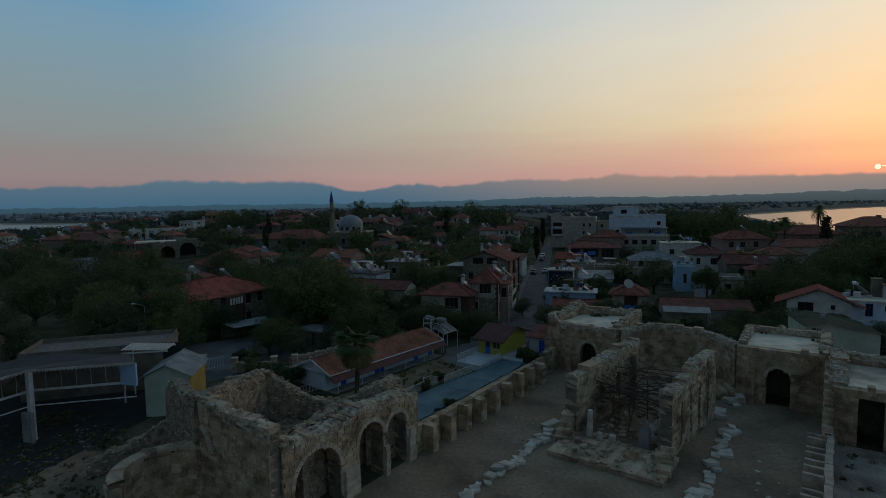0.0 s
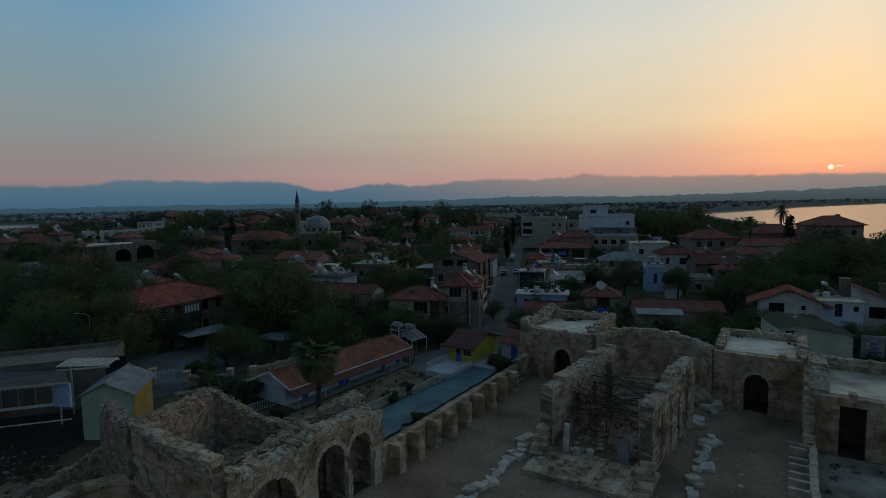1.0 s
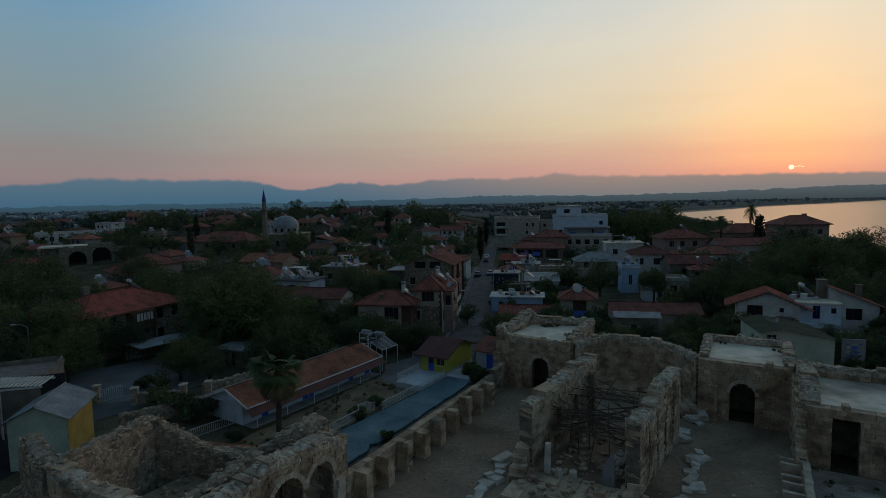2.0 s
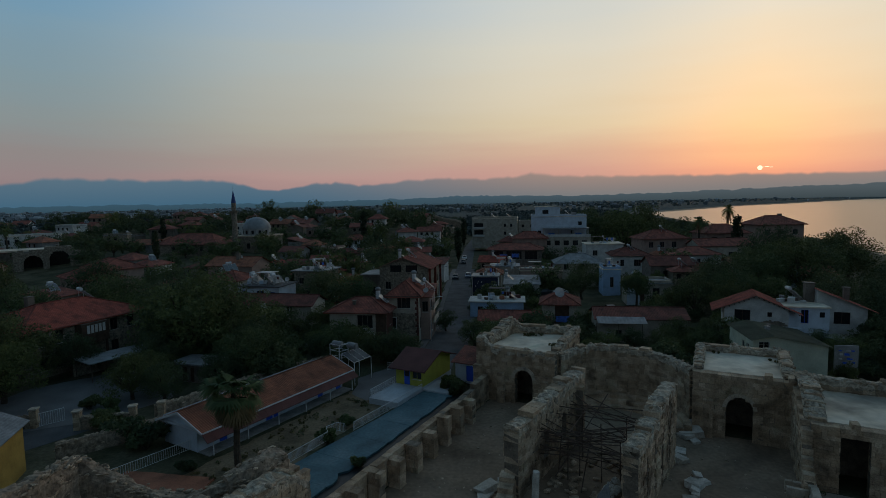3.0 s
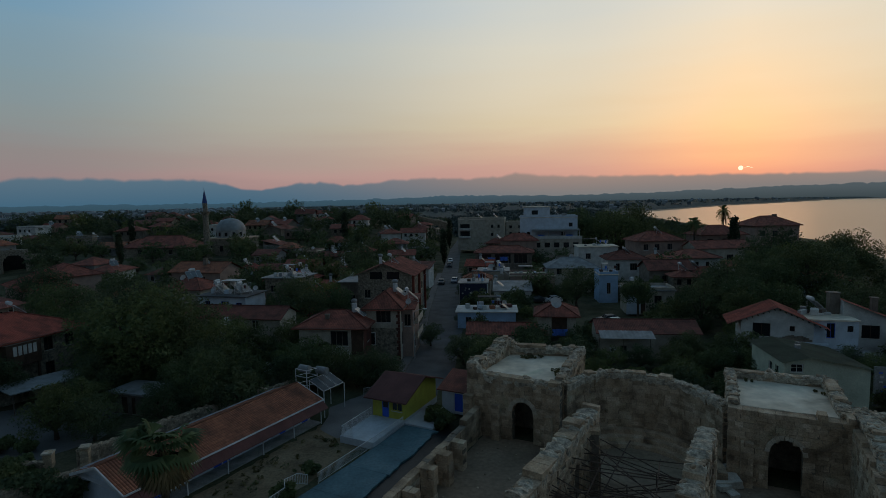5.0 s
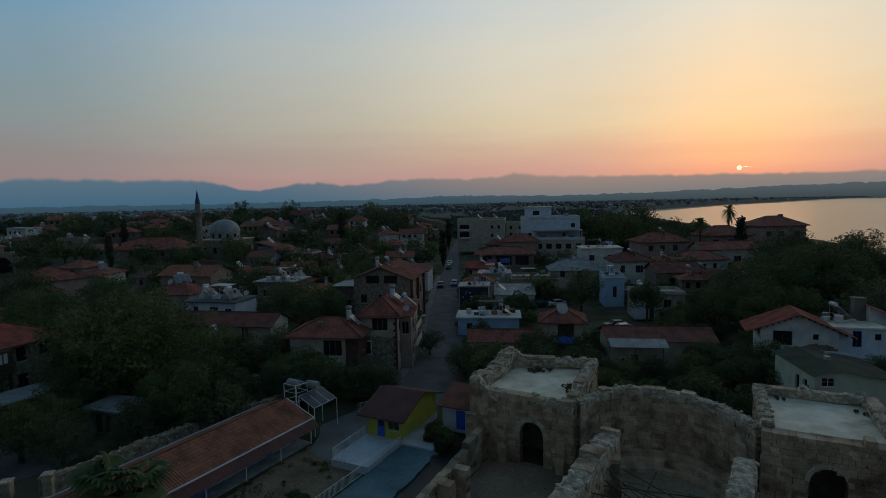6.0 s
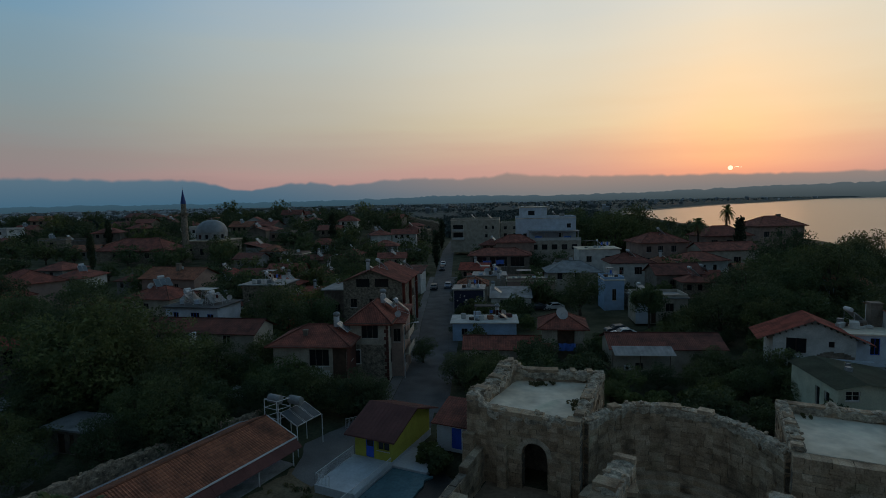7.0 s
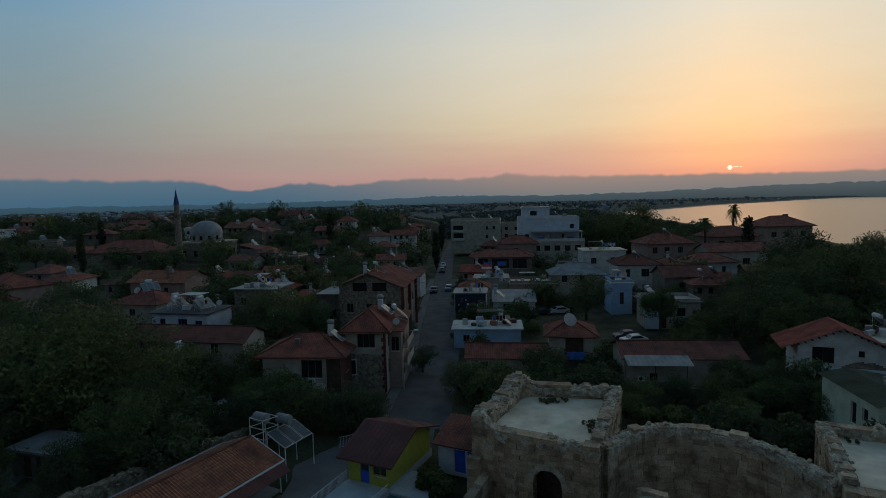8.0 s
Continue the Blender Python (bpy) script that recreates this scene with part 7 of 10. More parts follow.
    s = house(-38.2, 45.0, -11, 5.4, 3.6, 2.4, "flat", 0, 0.3, "woodgrey", "tin", "small stone shed with a rusty tin roof", [W("r", 1, 2, 0.9, 1.9)], base=0.0, doors=[("f", 1.4, 2.3, 0.05, 2.0), ("f", 2.8, 3.4, 0.05, 2.0)], name="shed")
    # brick houses and the vaulted ruin further off
    house(-95, 95, -35, 16, 9, 6.6, "hip", 2.0, 0.6, "pink", "tile", "pink stone house with red hipped roof", [W("f", 2, 3.2, 3.6, 5.2), W("f", 6, 7.2, 3.6, 5.2), W("f", 10, 11.2, 3.6, 5.2), W("f", 13, 14.2, 3.6, 5.2)], base=0.5)
    house(-101, 110, -35, 15, 10, 6.6, "hip", 2.2, 0.6, "pink", "tile", "brownish house with red hipped roof", [W("f", 4, 5.2, 3.6, 5.2), W("f", 8, 9.2, 3.6, 5.2)], base=1.0)


def gable_front_house(x, y, w, d, h, rise, base, wins, side, label, bands=True):
    """A white house whose broad gable faces the ruin."""
    t = thing("house", pose(x, y, base, 0, 0, -17), label, "house")
    FOOT.append((x, y, -17, w / 2, d / 2))
    bm = bmesh.new()
    wall_face(bm, (-w / 2, -d / 2, 0), (1, 0, 0), w, h, wins, gable=rise)
    wall_face(bm, (w / 2, -d / 2, 0), (0, 1, 0), d, h, [])
    wall_face(bm, (w / 2, d / 2, 0), (-1, 0, 0), w, h, [], gable=rise)
    wall_face(bm, (-w / 2, d / 2, 0), (0, -1, 0), d, h, [])
    me = bpy.data.meshes.new("wall")
    bm.to_mesh(me)
    bm.free()
    me.materials.append(M["plaster"])
    part("wall", me, None, t)
    for r in wins:
        window(t, (-w / 2, -d / 2, 0), (1, 0, 0), r, frame_mat=M["wood"], bars=1 if r[1] - r[0] > 1 else 0)
    verts, faces, uvs = [], [], []
    for sgn in (-1, 1):
        run, over = w / 2 + side, 0.6
        R = rise * run / (w / 2)
        L = math.hypot(run, R)
        p = (sgn * run, -d / 2 - over if sgn > 0 else d / 2 + over, h + rise - R + 0.12)
        tiled_plane(verts, faces, uvs, p, (0, sgn, 0), (-sgn * run / L, 0, R / L), d + 2 * over, lambda s: L, 0.06, 0.2, 0.12)
    part("roof", raw_mesh("roof", verts, faces, M["tilered"], uvs), None, t, "faded red tile roof")
    for sgn in (-1, 1):
        for k in range(9):
            q = (k + 0.5) / 9 * (w / 2 + side - 0.1)
            part("rafter_end", boxes((sgn * q - 0.06, sgn * q + 0.06, -d / 2 - 0.55, -d / 2 - 0.01, h + rise - rise * q / (w / 2) - 0.14, h + rise - rise * q / (w / 2) - 0.01)), M["wood"], t)
    if bands:
        part("lower_band", boxes((-w / 2 - 0.8, w / 2 + 1.6, -d / 2 - 0.6, -d / 2 - 0.03, 0, h - 2.5)), M["bluewhite"], t, "pale blue terrace wall")
        bm = bmesh.new()
        rng = random.Random(5)
        for i in range(12):
            z = h - 2.45 + 0.75 * math.sin(math.pi * (i + 1) / 14) * rng.uniform(0.8, 1.1)
            box(bm, w / 2 - 4.2 + i * 0.34, w / 2 - 3.86 + i * 0.34, -d / 2 - 0.02, -d / 2 - 0.002, h - 2.48, z)
        bmesh.ops.remove_doubles(bm, verts=bm.verts, dist=0.003)
        part("bare_patch", bm, M["core"], t, "grey patch where plaster has fallen")
        part("terrace", boxes((-w / 2 - 1.6, w / 2 + 1.0, -d / 2 - 4.6, -d / 2 - 0.62, 0, h - 3.4)), M["wallgrey"], t, "pale concrete terrace")
    return t


def half_roof_house():
    """The white house whose red roof falls to one side, and the flat cluttered terrace block that joins it to its neighbour."""
    t = thing("house", pose(49.6, 63.6, 0.4, 0, 0, -12), "white house with one red roof slope, dark window and stout chimney", "house")
    FOOT.append((53.6, 65.6, -3, 3.2, 2.8))
    w, d, hl, hr = 6.4, 5.6, 8.5, 5.9
    win = (2.2, 4.3, 3.5, 5.3)
    bm = bmesh.new()
    wall_face(bm, (0, 0, 0), (1, 0, 0), w, hr, [win])
    wall_face(bm, (w, 0, 0), (0, 1, 0), d, hr, [])
    wall_face(bm, (0, d, 0), (0, -1, 0), d, hl, [])
    for y in (0.0, d):
        bm.faces.new([bm.verts.new(c) for c in ((0, y, hr), (w, y, hr), (0, y, hl))])
    part("wall", bm, M["plaster"], t)
    window(t, (0, 0, 0), (1, 0, 0), win, frame_mat=M["wood"])
    verts, faces, uvs = [], [], []
    run, R = w + 1.4, (hl - hr) * (w + 1.4) / w
    L = math.hypot(run, R)
    tiled_plane(verts, faces, uvs, (w + 1.2, -0.6, hl - R + 0.12), (0, 1, 0), (-run / L, 0, R / L), d + 1.2, lambda s: L, 0.06, 0.2, 0.12)
    part("roof", raw_mesh("roof", verts, faces, M["tilered"], uvs), None, t, "faded red tile roof")
    for x, y, z0, z1, q in ((-0.7, 1.6, 0.0, 9.3, 0.6), (4.4, 2.4, 6.0, 8.6, 0.35)):
        part("chimney", boxes((x - q, x + q, y - q, y + q, z0, z1), (x - q - 0.1, x + q + 0.1, y - q - 0.1, y + q + 0.1, z1 + 0.002, z1 + 0.15)), M["wallbrown"], t)
    part("balcony", boxes((w + 0.002, w + 2.2, 0.2, 3.6, 3.2, 3.4), (w + 2.1, w + 2.2, 0.2, 3.6, 3.402, 4.3)), M["wood"], t, "dark wooden balcony")
    b = thing("terrace_block", pose(43.7, 61.6, 0.4, 0, 0, -8), "pale blue flat-roofed link block with a blue door", "house")
    FOOT.append((47, 65, -3, 3.2, 2.8))
    w, h, door, win = 6.2, 6.3, (2.5, 3.5, 4.0, 6.0), (4.9, 5.6, 4.9, 5.7)
    bm = bmesh.new()
    wall_face(bm, (0, 0, 0), (1, 0, 0), w, h, [door, win])
    wall_face(bm, (w, 0, 0), (0, 1, 0), 5.0, h, [])
    wall_face(bm, (0, 5.0, 0), (0, -1, 0), 5.0, h, [])
    part("wall", bm, M["bluewhite"], b)
    window(b, (0, 0, 0), (1, 0, 0), door, frame_mat=M["bluepaint"])
    window(b, (0, 0, 0), (1, 0, 0), win, detail=False)
    part("roof", boxes((-0.1, w + 0.1, -0.2, 5.1, h, h + 0.2)), M["slab"], b)
    part("lower_terrace", boxes((-0.2, w + 1.0, -3.0, -0.002, 0, 2.6)), M["wallgrey"], b, "pale concrete terrace with a worn edge")
    rng = random.Random(63)
    for i in range(9):
        q = thing("roof_box", pose(44.6 + rng.uniform(0, 5), 63.2 + rng.uniform(0, 3.6), 6.9, 0, 0, rng.uniform(0, 90)), "odd weathered box standing on a flat roof", "box", "roof clutter")
        a, c, e = rng.uniform(0.25, 0.7), rng.uniform(0.2, 0.5), rng.uniform(0.3, 0.9)
        bm = boxes((-a, a, -c, c, 0, e))
        bmesh.ops.bevel(bm, geom=bm.edges[:], offset=0.05, segments=1, affect="EDGES")
        part("body", bm, M[rng.choice(("rust", "plaster", "woodgrey", "tin"))], q)


def painted_wall():
    """A pale grey wall with blue and white patches beside the low green house."""
    t = thing("painted_wall", pose(43.5, 48.2, 0.2, 0, 0, -6), "pale grey yard wall with dark blue and white painted bars", "wall")
    part("panel", boxes((0, 2.6, 0, 0.2, 0, 4.4)), M["wallgrey"], t)
    rng = random.Random(29)
    for i in range(15):
        x, z, w = rng.uniform(0.15, 1.9), 1.6 + (i // 3) * 0.52, rng.uniform(0.2, 0.6)
        part("painted_bar", boxes((x, x + w, -0.02 - 0.002 * (i % 3), -0.003, z, z + rng.uniform(0.12, 0.34))), M["bluepaint" if i % 3 else "plaster"], t)


def low_green_house():
    """The low pale green house with an uneven, gently pitched roof."""
    t = thing("house", pose(32.9, 45.8, 0.3, 0, 0, -4), "pale green low house with dull green roof and white window", "house")
    FOOT.append((37, 50, -4, 4.2, 4.2))
    w, d, hl, ha, hr, xa = 8.2, 8.4, 5.5, 6.0, 4.9, 2.3
    win = (0.6, 1.8, 4.4, 5.3)
    bm = bmesh.new()
    wall_face(bm, (0, 0, 0), (1, 0, 0), w, hr - 0.0, [(win[0], win[1], win[2], hr - 0.001)])
    for y in (0.0, d):
        c = [(0, y, hr), (win[0], y, hr), (win[0], y, hl + 0.12), (0, y, hl)]
        bm.faces.new([bm.verts.new(v) for v in c])
        c = [(win[0], y, win[3]), (win[1], y, win[3]), (win[1], y, hl + 0.38), (win[0], y, hl + 0.12)]
        bm.faces.new([bm.verts.new(v) for v in c])
        c = [(win[1], y, hr), (w, y, hr), (xa, y, ha), (win[1], y, hl + 0.38)]
        bm.faces.new([bm.verts.new(v) for v in c])
    wall_face(bm, (w, 0, 0), (0, 1, 0), d, hr, [])
    wall_face(bm, (0, d, 0), (0, -1, 0), d, hl, [(4.6, 5.4, 2.6, 4.6), (6.2, 7.0, 3.4, 4.6)])
    part("wall", bm, M["greenwash"], t)
    window(t, (0, 0, 0), (1, 0, 0), win, frame_mat=M["whitepaint"], bars=1)
    window(t, (0, d, 0), (0, -1, 0), (4.6, 5.4, 2.6, 4.6), frame_mat=M["whitepaint"], bars=0)
    window(t, (0, d, 0), (0, -1, 0), (6.2, 7.0, 3.4, 4.6), frame_mat=M["whitepaint"], bars=0)
    bm = bmesh.new()
    prof = [(-0.35, hl - 0.02), (xa, ha + 0.08), (w + 0.35, hr + 0.0)]
    n = 12
    rows = [[bm.verts.new((x, -0.4 + (d + 0.8) * j / n, z + 0.03 * noise.noise((x, j * 0.7, 1)))) for x, z in prof] for j in range(n + 1)]
    for j in range(n):
        for i in range(2):
            bm.faces.new((rows[j][i], rows[j][i + 1], rows[j + 1][i + 1], rows[j + 1][i]))
    bmesh.ops.solidify(bm, geom=bm.faces[:], thickness=-0.1)
    part("roof", bm, M["greenroof"], t, "patched dull green felt roof")
    for x, y, s in ((3.0, 4.0, 0.25), (3.6, 5.2, 0.18)):
        part("roof_vent", boxes((x - s, x + s, y - s, y + s, ha - 0.1, ha + 0.35)), M["tin"], t)
    return t


# ---- mosque ----
def build_mosque():
    x, y = -94.6, 182.0
    g = 4.0
    t = thing("mosque", pose(x, y, g, 0, 0, -8), "small stone mosque with grey lead dome", "mosque")
    bm = bmesh.new()
    W = 14.0
    rects = [(2.5, 3.8, 2.5, 4.5), (6.8, 8.2, 2.5, 4.5), (11.2, 12.5, 2.5, 4.5)]
    for org, right in (((-W / 2, -W / 2, 0), (1, 0, 0)), ((W / 2, -W / 2, 0), (0, 1, 0)), ((W / 2, W / 2, 0), (-1, 0, 0)), ((-W / 2, W / 2, 0), (0, -1, 0))):
        wall_face(bm, org, right, W, 7.0, rects)
    me = bpy.data.meshes.new("wall")
    bm.to_mesh(me)
    bm.free()
    me.materials.append(M["housestone"])
    part("wall", me, None, t)
    for r in rects:
        window(t, (-W / 2, -W / 2, 0), (1, 0, 0), r, detail=False)
        window(t, (W / 2, -W / 2, 0), (0, 1, 0), r, detail=False)
    part("cornice", boxes((-W / 2 - 0.3, W / 2 + 0.3, -W / 2 - 0.3, W / 2 + 0.3, 7.0, 7.4)), M["archstone"], t)
    bm = bmesh.new()
    bmesh.ops.create_cone(bm, cap_ends=True, segments=12, radius1=5.3, radius2=5.2, depth=2.6, matrix=Matrix.Translation((0, 0, 8.7)))
    d = part("drum", bm, M["wallgrey"], t)
    for i in range(6):
        a = math.radians(-90 + (i - 2.5) * 30)
        bm = boxes((-0.45, 0.45, -0.05, 0.05, 7.9, 9.3))
        bm.transform(Matrix.Rotation(a + math.pi / 2, 4, "Z") @ Matrix.Translation((0, -5.15, 0)))
        part("drum_window", bm, M["glass"], d)
    bm = bmesh.new()
    n, k = 32, 9
    rings = [[bm.verts.new((5.3 * math.cos(j / k * 1.5708) * math.cos(6.2832 * i / n), 5.3 * math.cos(j / k * 1.5708) * math.sin(6.2832 * i / n), 10.0 + 4.4 * math.sin(j / k * 1.5708))) for i in range(n)] for j in range(k)]
    top = bm.verts.new((0, 0, 14.4))
    for j in range(k - 1):
        for i in range(n):
            bm.faces.new((rings[j][i], rings[j][(i + 1) % n], rings[j + 1][(i + 1) % n], rings[j + 1][i]))
    for i in range(n):
        bm.faces.new((rings[-1][i], rings[-1][(i + 1) % n], top))
    for f in bm.faces:
        f.smooth = True
    part("dome", bm, M["lead"], t, "grey lead-covered dome")
    bm = bmesh.new()
    rod(bm, (0, 0, 14.3), (0, 0, 15.6), 0.08, 0.02)
    part("finial", bm, M["steel"], t)
    m = thing("minaret", pose(-95.2, 165.5, 3.5), "slender stone minaret with dark blue spire", "minaret")
    segs = [("base", 0, 5, 1.6, 1.6, "housestone"), ("shaft", 5, 16.5, 1.05, 0.95, "housestone"), ("gallery", 16.5, 17.6, 1.0, 1.6, "housestone"), ("upper_shaft", 17.6, 20.6, 0.8, 0.78, "housestone"), ("spire", 20.6, 25.0, 0.9, 0.08, "bluecone")]
    for nme, z0, z1, r0, r1, mat in segs:
        bm = bmesh.new()
        rod(bm, (0, 0, z0), (0, 0, z1), r0, r1, 14)
        part(nme, bm, M[mat], m)
    bm = bmesh.new()
    rod(bm, (0, 0, 25), (0, 0, 26.6), 0.06, 0.02)
    part("finial", bm, M["steel"], m)


def block(x, y, rz, w, d, storeys, wall, label, base=None, win=(1.2, 1.3), gap=3.0, name="apartment_building", roof="slab", extra=True):
    """A flat-roofed block with rows of windows and a parapet."""
    g = gz(x, y) if base is None else base
    t = thing(name, pose(x, y, g, 0, 0, rz), label, "building")
    h = storeys * 3.0 + 0.4
    bm = bmesh.new()
    todo = []
    for org, right, wd in (((-w / 2, -d / 2, 0), (1, 0, 0), w), ((w / 2, -d / 2, 0), (0, 1, 0), d), ((w / 2, d / 2, 0), (-1, 0, 0), w), ((-w / 2, d / 2, 0), (0, -1, 0), d)):
        n = max(1, int(wd / gap))
        rects = [((i + 0.5) * wd / n - win[0] / 2, (i + 0.5) * wd / n + win[0] / 2, s * 3.0 + 1.0, s * 3.0 + 1.0 + win[1]) for i in range(n) for s in range(storeys)]
        wall_face(bm, org, right, wd, h, rects)
        todo.append((org, right, rects))
    me = bpy.data.meshes.new("wall")
    bm.to_mesh(me)
    bm.free()
    me.materials.append(M[wall])
    part("wall", me, None, t)
    for org, right, rects in todo[:2] + todo[3:]:
        for r in rects:
            window(t, org, right, r, detail=False)
    part("roof", boxes((-w / 2 + 0.2, w / 2 - 0.2, -d / 2 + 0.2, d / 2 - 0.2, h - 0.3, h - 0.1)), M[roof], t)
    part("parapet", boxes((-w / 2 - 0.1, w / 2 + 0.1, -d / 2 - 0.1, -d / 2 + 0.15, h + 0.002, h + 0.6), (-w / 2 - 0.1, w / 2 + 0.1, d / 2 - 0.15, d / 2 + 0.1, h + 0.002, h + 0.6), (-w / 2 - 0.1, -w / 2 + 0.15, -d / 2 + 0.151, d / 2 - 0.151, h + 0.002, h + 0.6), (w / 2 - 0.15, w / 2 + 0.1, -d / 2 + 0.151, d / 2 - 0.151, h + 0.002, h + 0.6)), M[wall], t)
    return t


def shop_front():
    """The dark blue front of the corner shop, with pale shapes painted on it."""
    t = thing("shop_front", pose(-1.65, 105.4, -0.2, 0, 0, -2), "dark blue shop front with scattered pale shapes", "shop front")
    part("panel", boxes((-3.0, 3.0, -0.05, 0.02, 0.4, 5.2)), M["navy"], t)
    rng = random.Random(8)
    for i in range(16):
        x, z, s = rng.uniform(-2.6, 1.6), rng.uniform(1.0, 4.4), rng.uniform(0.12, 0.3)
        bm = bmesh.new()
        bmesh.ops.create_cone(bm, cap_ends=True, segments=5, radius1=s, radius2=s * 0.8, depth=0.02, matrix=Matrix.Translation((x, -0.065, z)) @ Matrix.Rotation(math.radians(90), 4, "X") @ Matrix.Rotation(i, 4, "Z"))
        part("pale_mark", bm, M["plaster"], t)
    part("door", boxes((1.9, 2.8, -0.09, -0.051, 0.4, 3.6)), M["plaster"], t, "white door")
    part("door_pane", boxes((2.1, 2.6, -0.11, -0.091, 1.4, 3.3)), M["glass"], t)


def roof_clutter(x, y, z, w, d, rz, seed):
    """What gathers on a flat roof: a shade of poles and sheet, washing on a line, boxes and a dish."""
    rng = random.Random(seed * 17)
    m = pose(x, y, z, 0, 0, rz)
    p = thing("pergola", m @ pose(rng.uniform(-0.25, 0.1) * w, d * 0.2, 0), "rickety roof pergola of thin poles and faded sheet", "pergola", "roof clutter")
    sw, sd, sh = w * rng.uniform(0.28, 0.4), d * 0.4, rng.uniform(1.7, 2.2)
    for sx in (-sw / 2, sw / 2):
        for sy in (-sd / 2, sd / 2):
            bm = bmesh.new()
            rod(bm, (sx, sy, 0), (sx, sy, sh), 0.04, n=5)
            part("pole", bm, M["woodgrey"], p)
    bm = boxes((-sw / 2 - 0.2, sw / 2 + 0.2, -sd / 2 - 0.2, sd / 2 + 0.2, sh, sh + 0.06))
    part("sheet_cover", bm, M[rng.choice(("tin", "plaster", "felt"))], p)
    ln = thing("laundry", m @ pose(w * 0.28, -d * 0.2, 0), "washing on a line across a flat roof", "laundry", "roof washing")
    for sx in (-1.4, 1.4):
        bm = bmesh.new()
        rod(bm, (sx, 0, 0), (sx, 0, 1.7), 0.03, n=5)
        part("line_post", bm, M["steel"], ln)
    bm = bmesh.new()
    rod(bm, (-1.4, 0, 1.62), (1.4, 0, 1.62), 0.012, n=4)
    part("line", bm, M["steel"], ln)
    for i in range(5):
        a, drop = -1.25 + i * 0.5, rng.uniform(0.45, 1.0)
        bm = bmesh.new()
        rows = [[bm.verts.new((a + 0.14 * k, 0.03 * math.sin(k * 2 + j), 1.62 - drop * j / 3)) for k in range(4)] for j in range(4)]
        for j in range(3):
            for k in range(3):
                bm.faces.new((rows[j][k], rows[j][k + 1], rows[j + 1][k + 1], rows[j + 1][k]))
        bmesh.ops.solidify(bm, geom=bm.faces[:], thickness=0.02)
        part("cloth", bm, M[rng.choice(("plaster", "laundryblue", "maroon", "plaster"))], ln)
    for i in range(4):
        a, c, e = rng.uniform(0.2, 0.5), rng.uniform(0.2, 0.45), rng.uniform(0.3, 0.9)
        q = thing("roof_box", m @ pose(rng.uniform(-0.45, 0.45) * w, rng.uniform(-0.45, 0.0) * d, 0, 0, 0, rng.uniform(0, 90)), "weathered crate or tank box on a flat roof", "box", "roof clutter")
        bm = boxes((-a, a, -c, c, 0, e))
        bmesh.ops.bevel(bm, geom=bm.edges[:], offset=0.05, segments=1, affect="EDGES")
        part("body", bm, M[rng.choice(("plaster", "tin", "rust", "bluewhite"))], q)
    dish(m @ pose(w * 0.4, d * 0.3, 0, 0, 0, rng.uniform(-30, 30)), rng.uniform(0.4, 0.65))


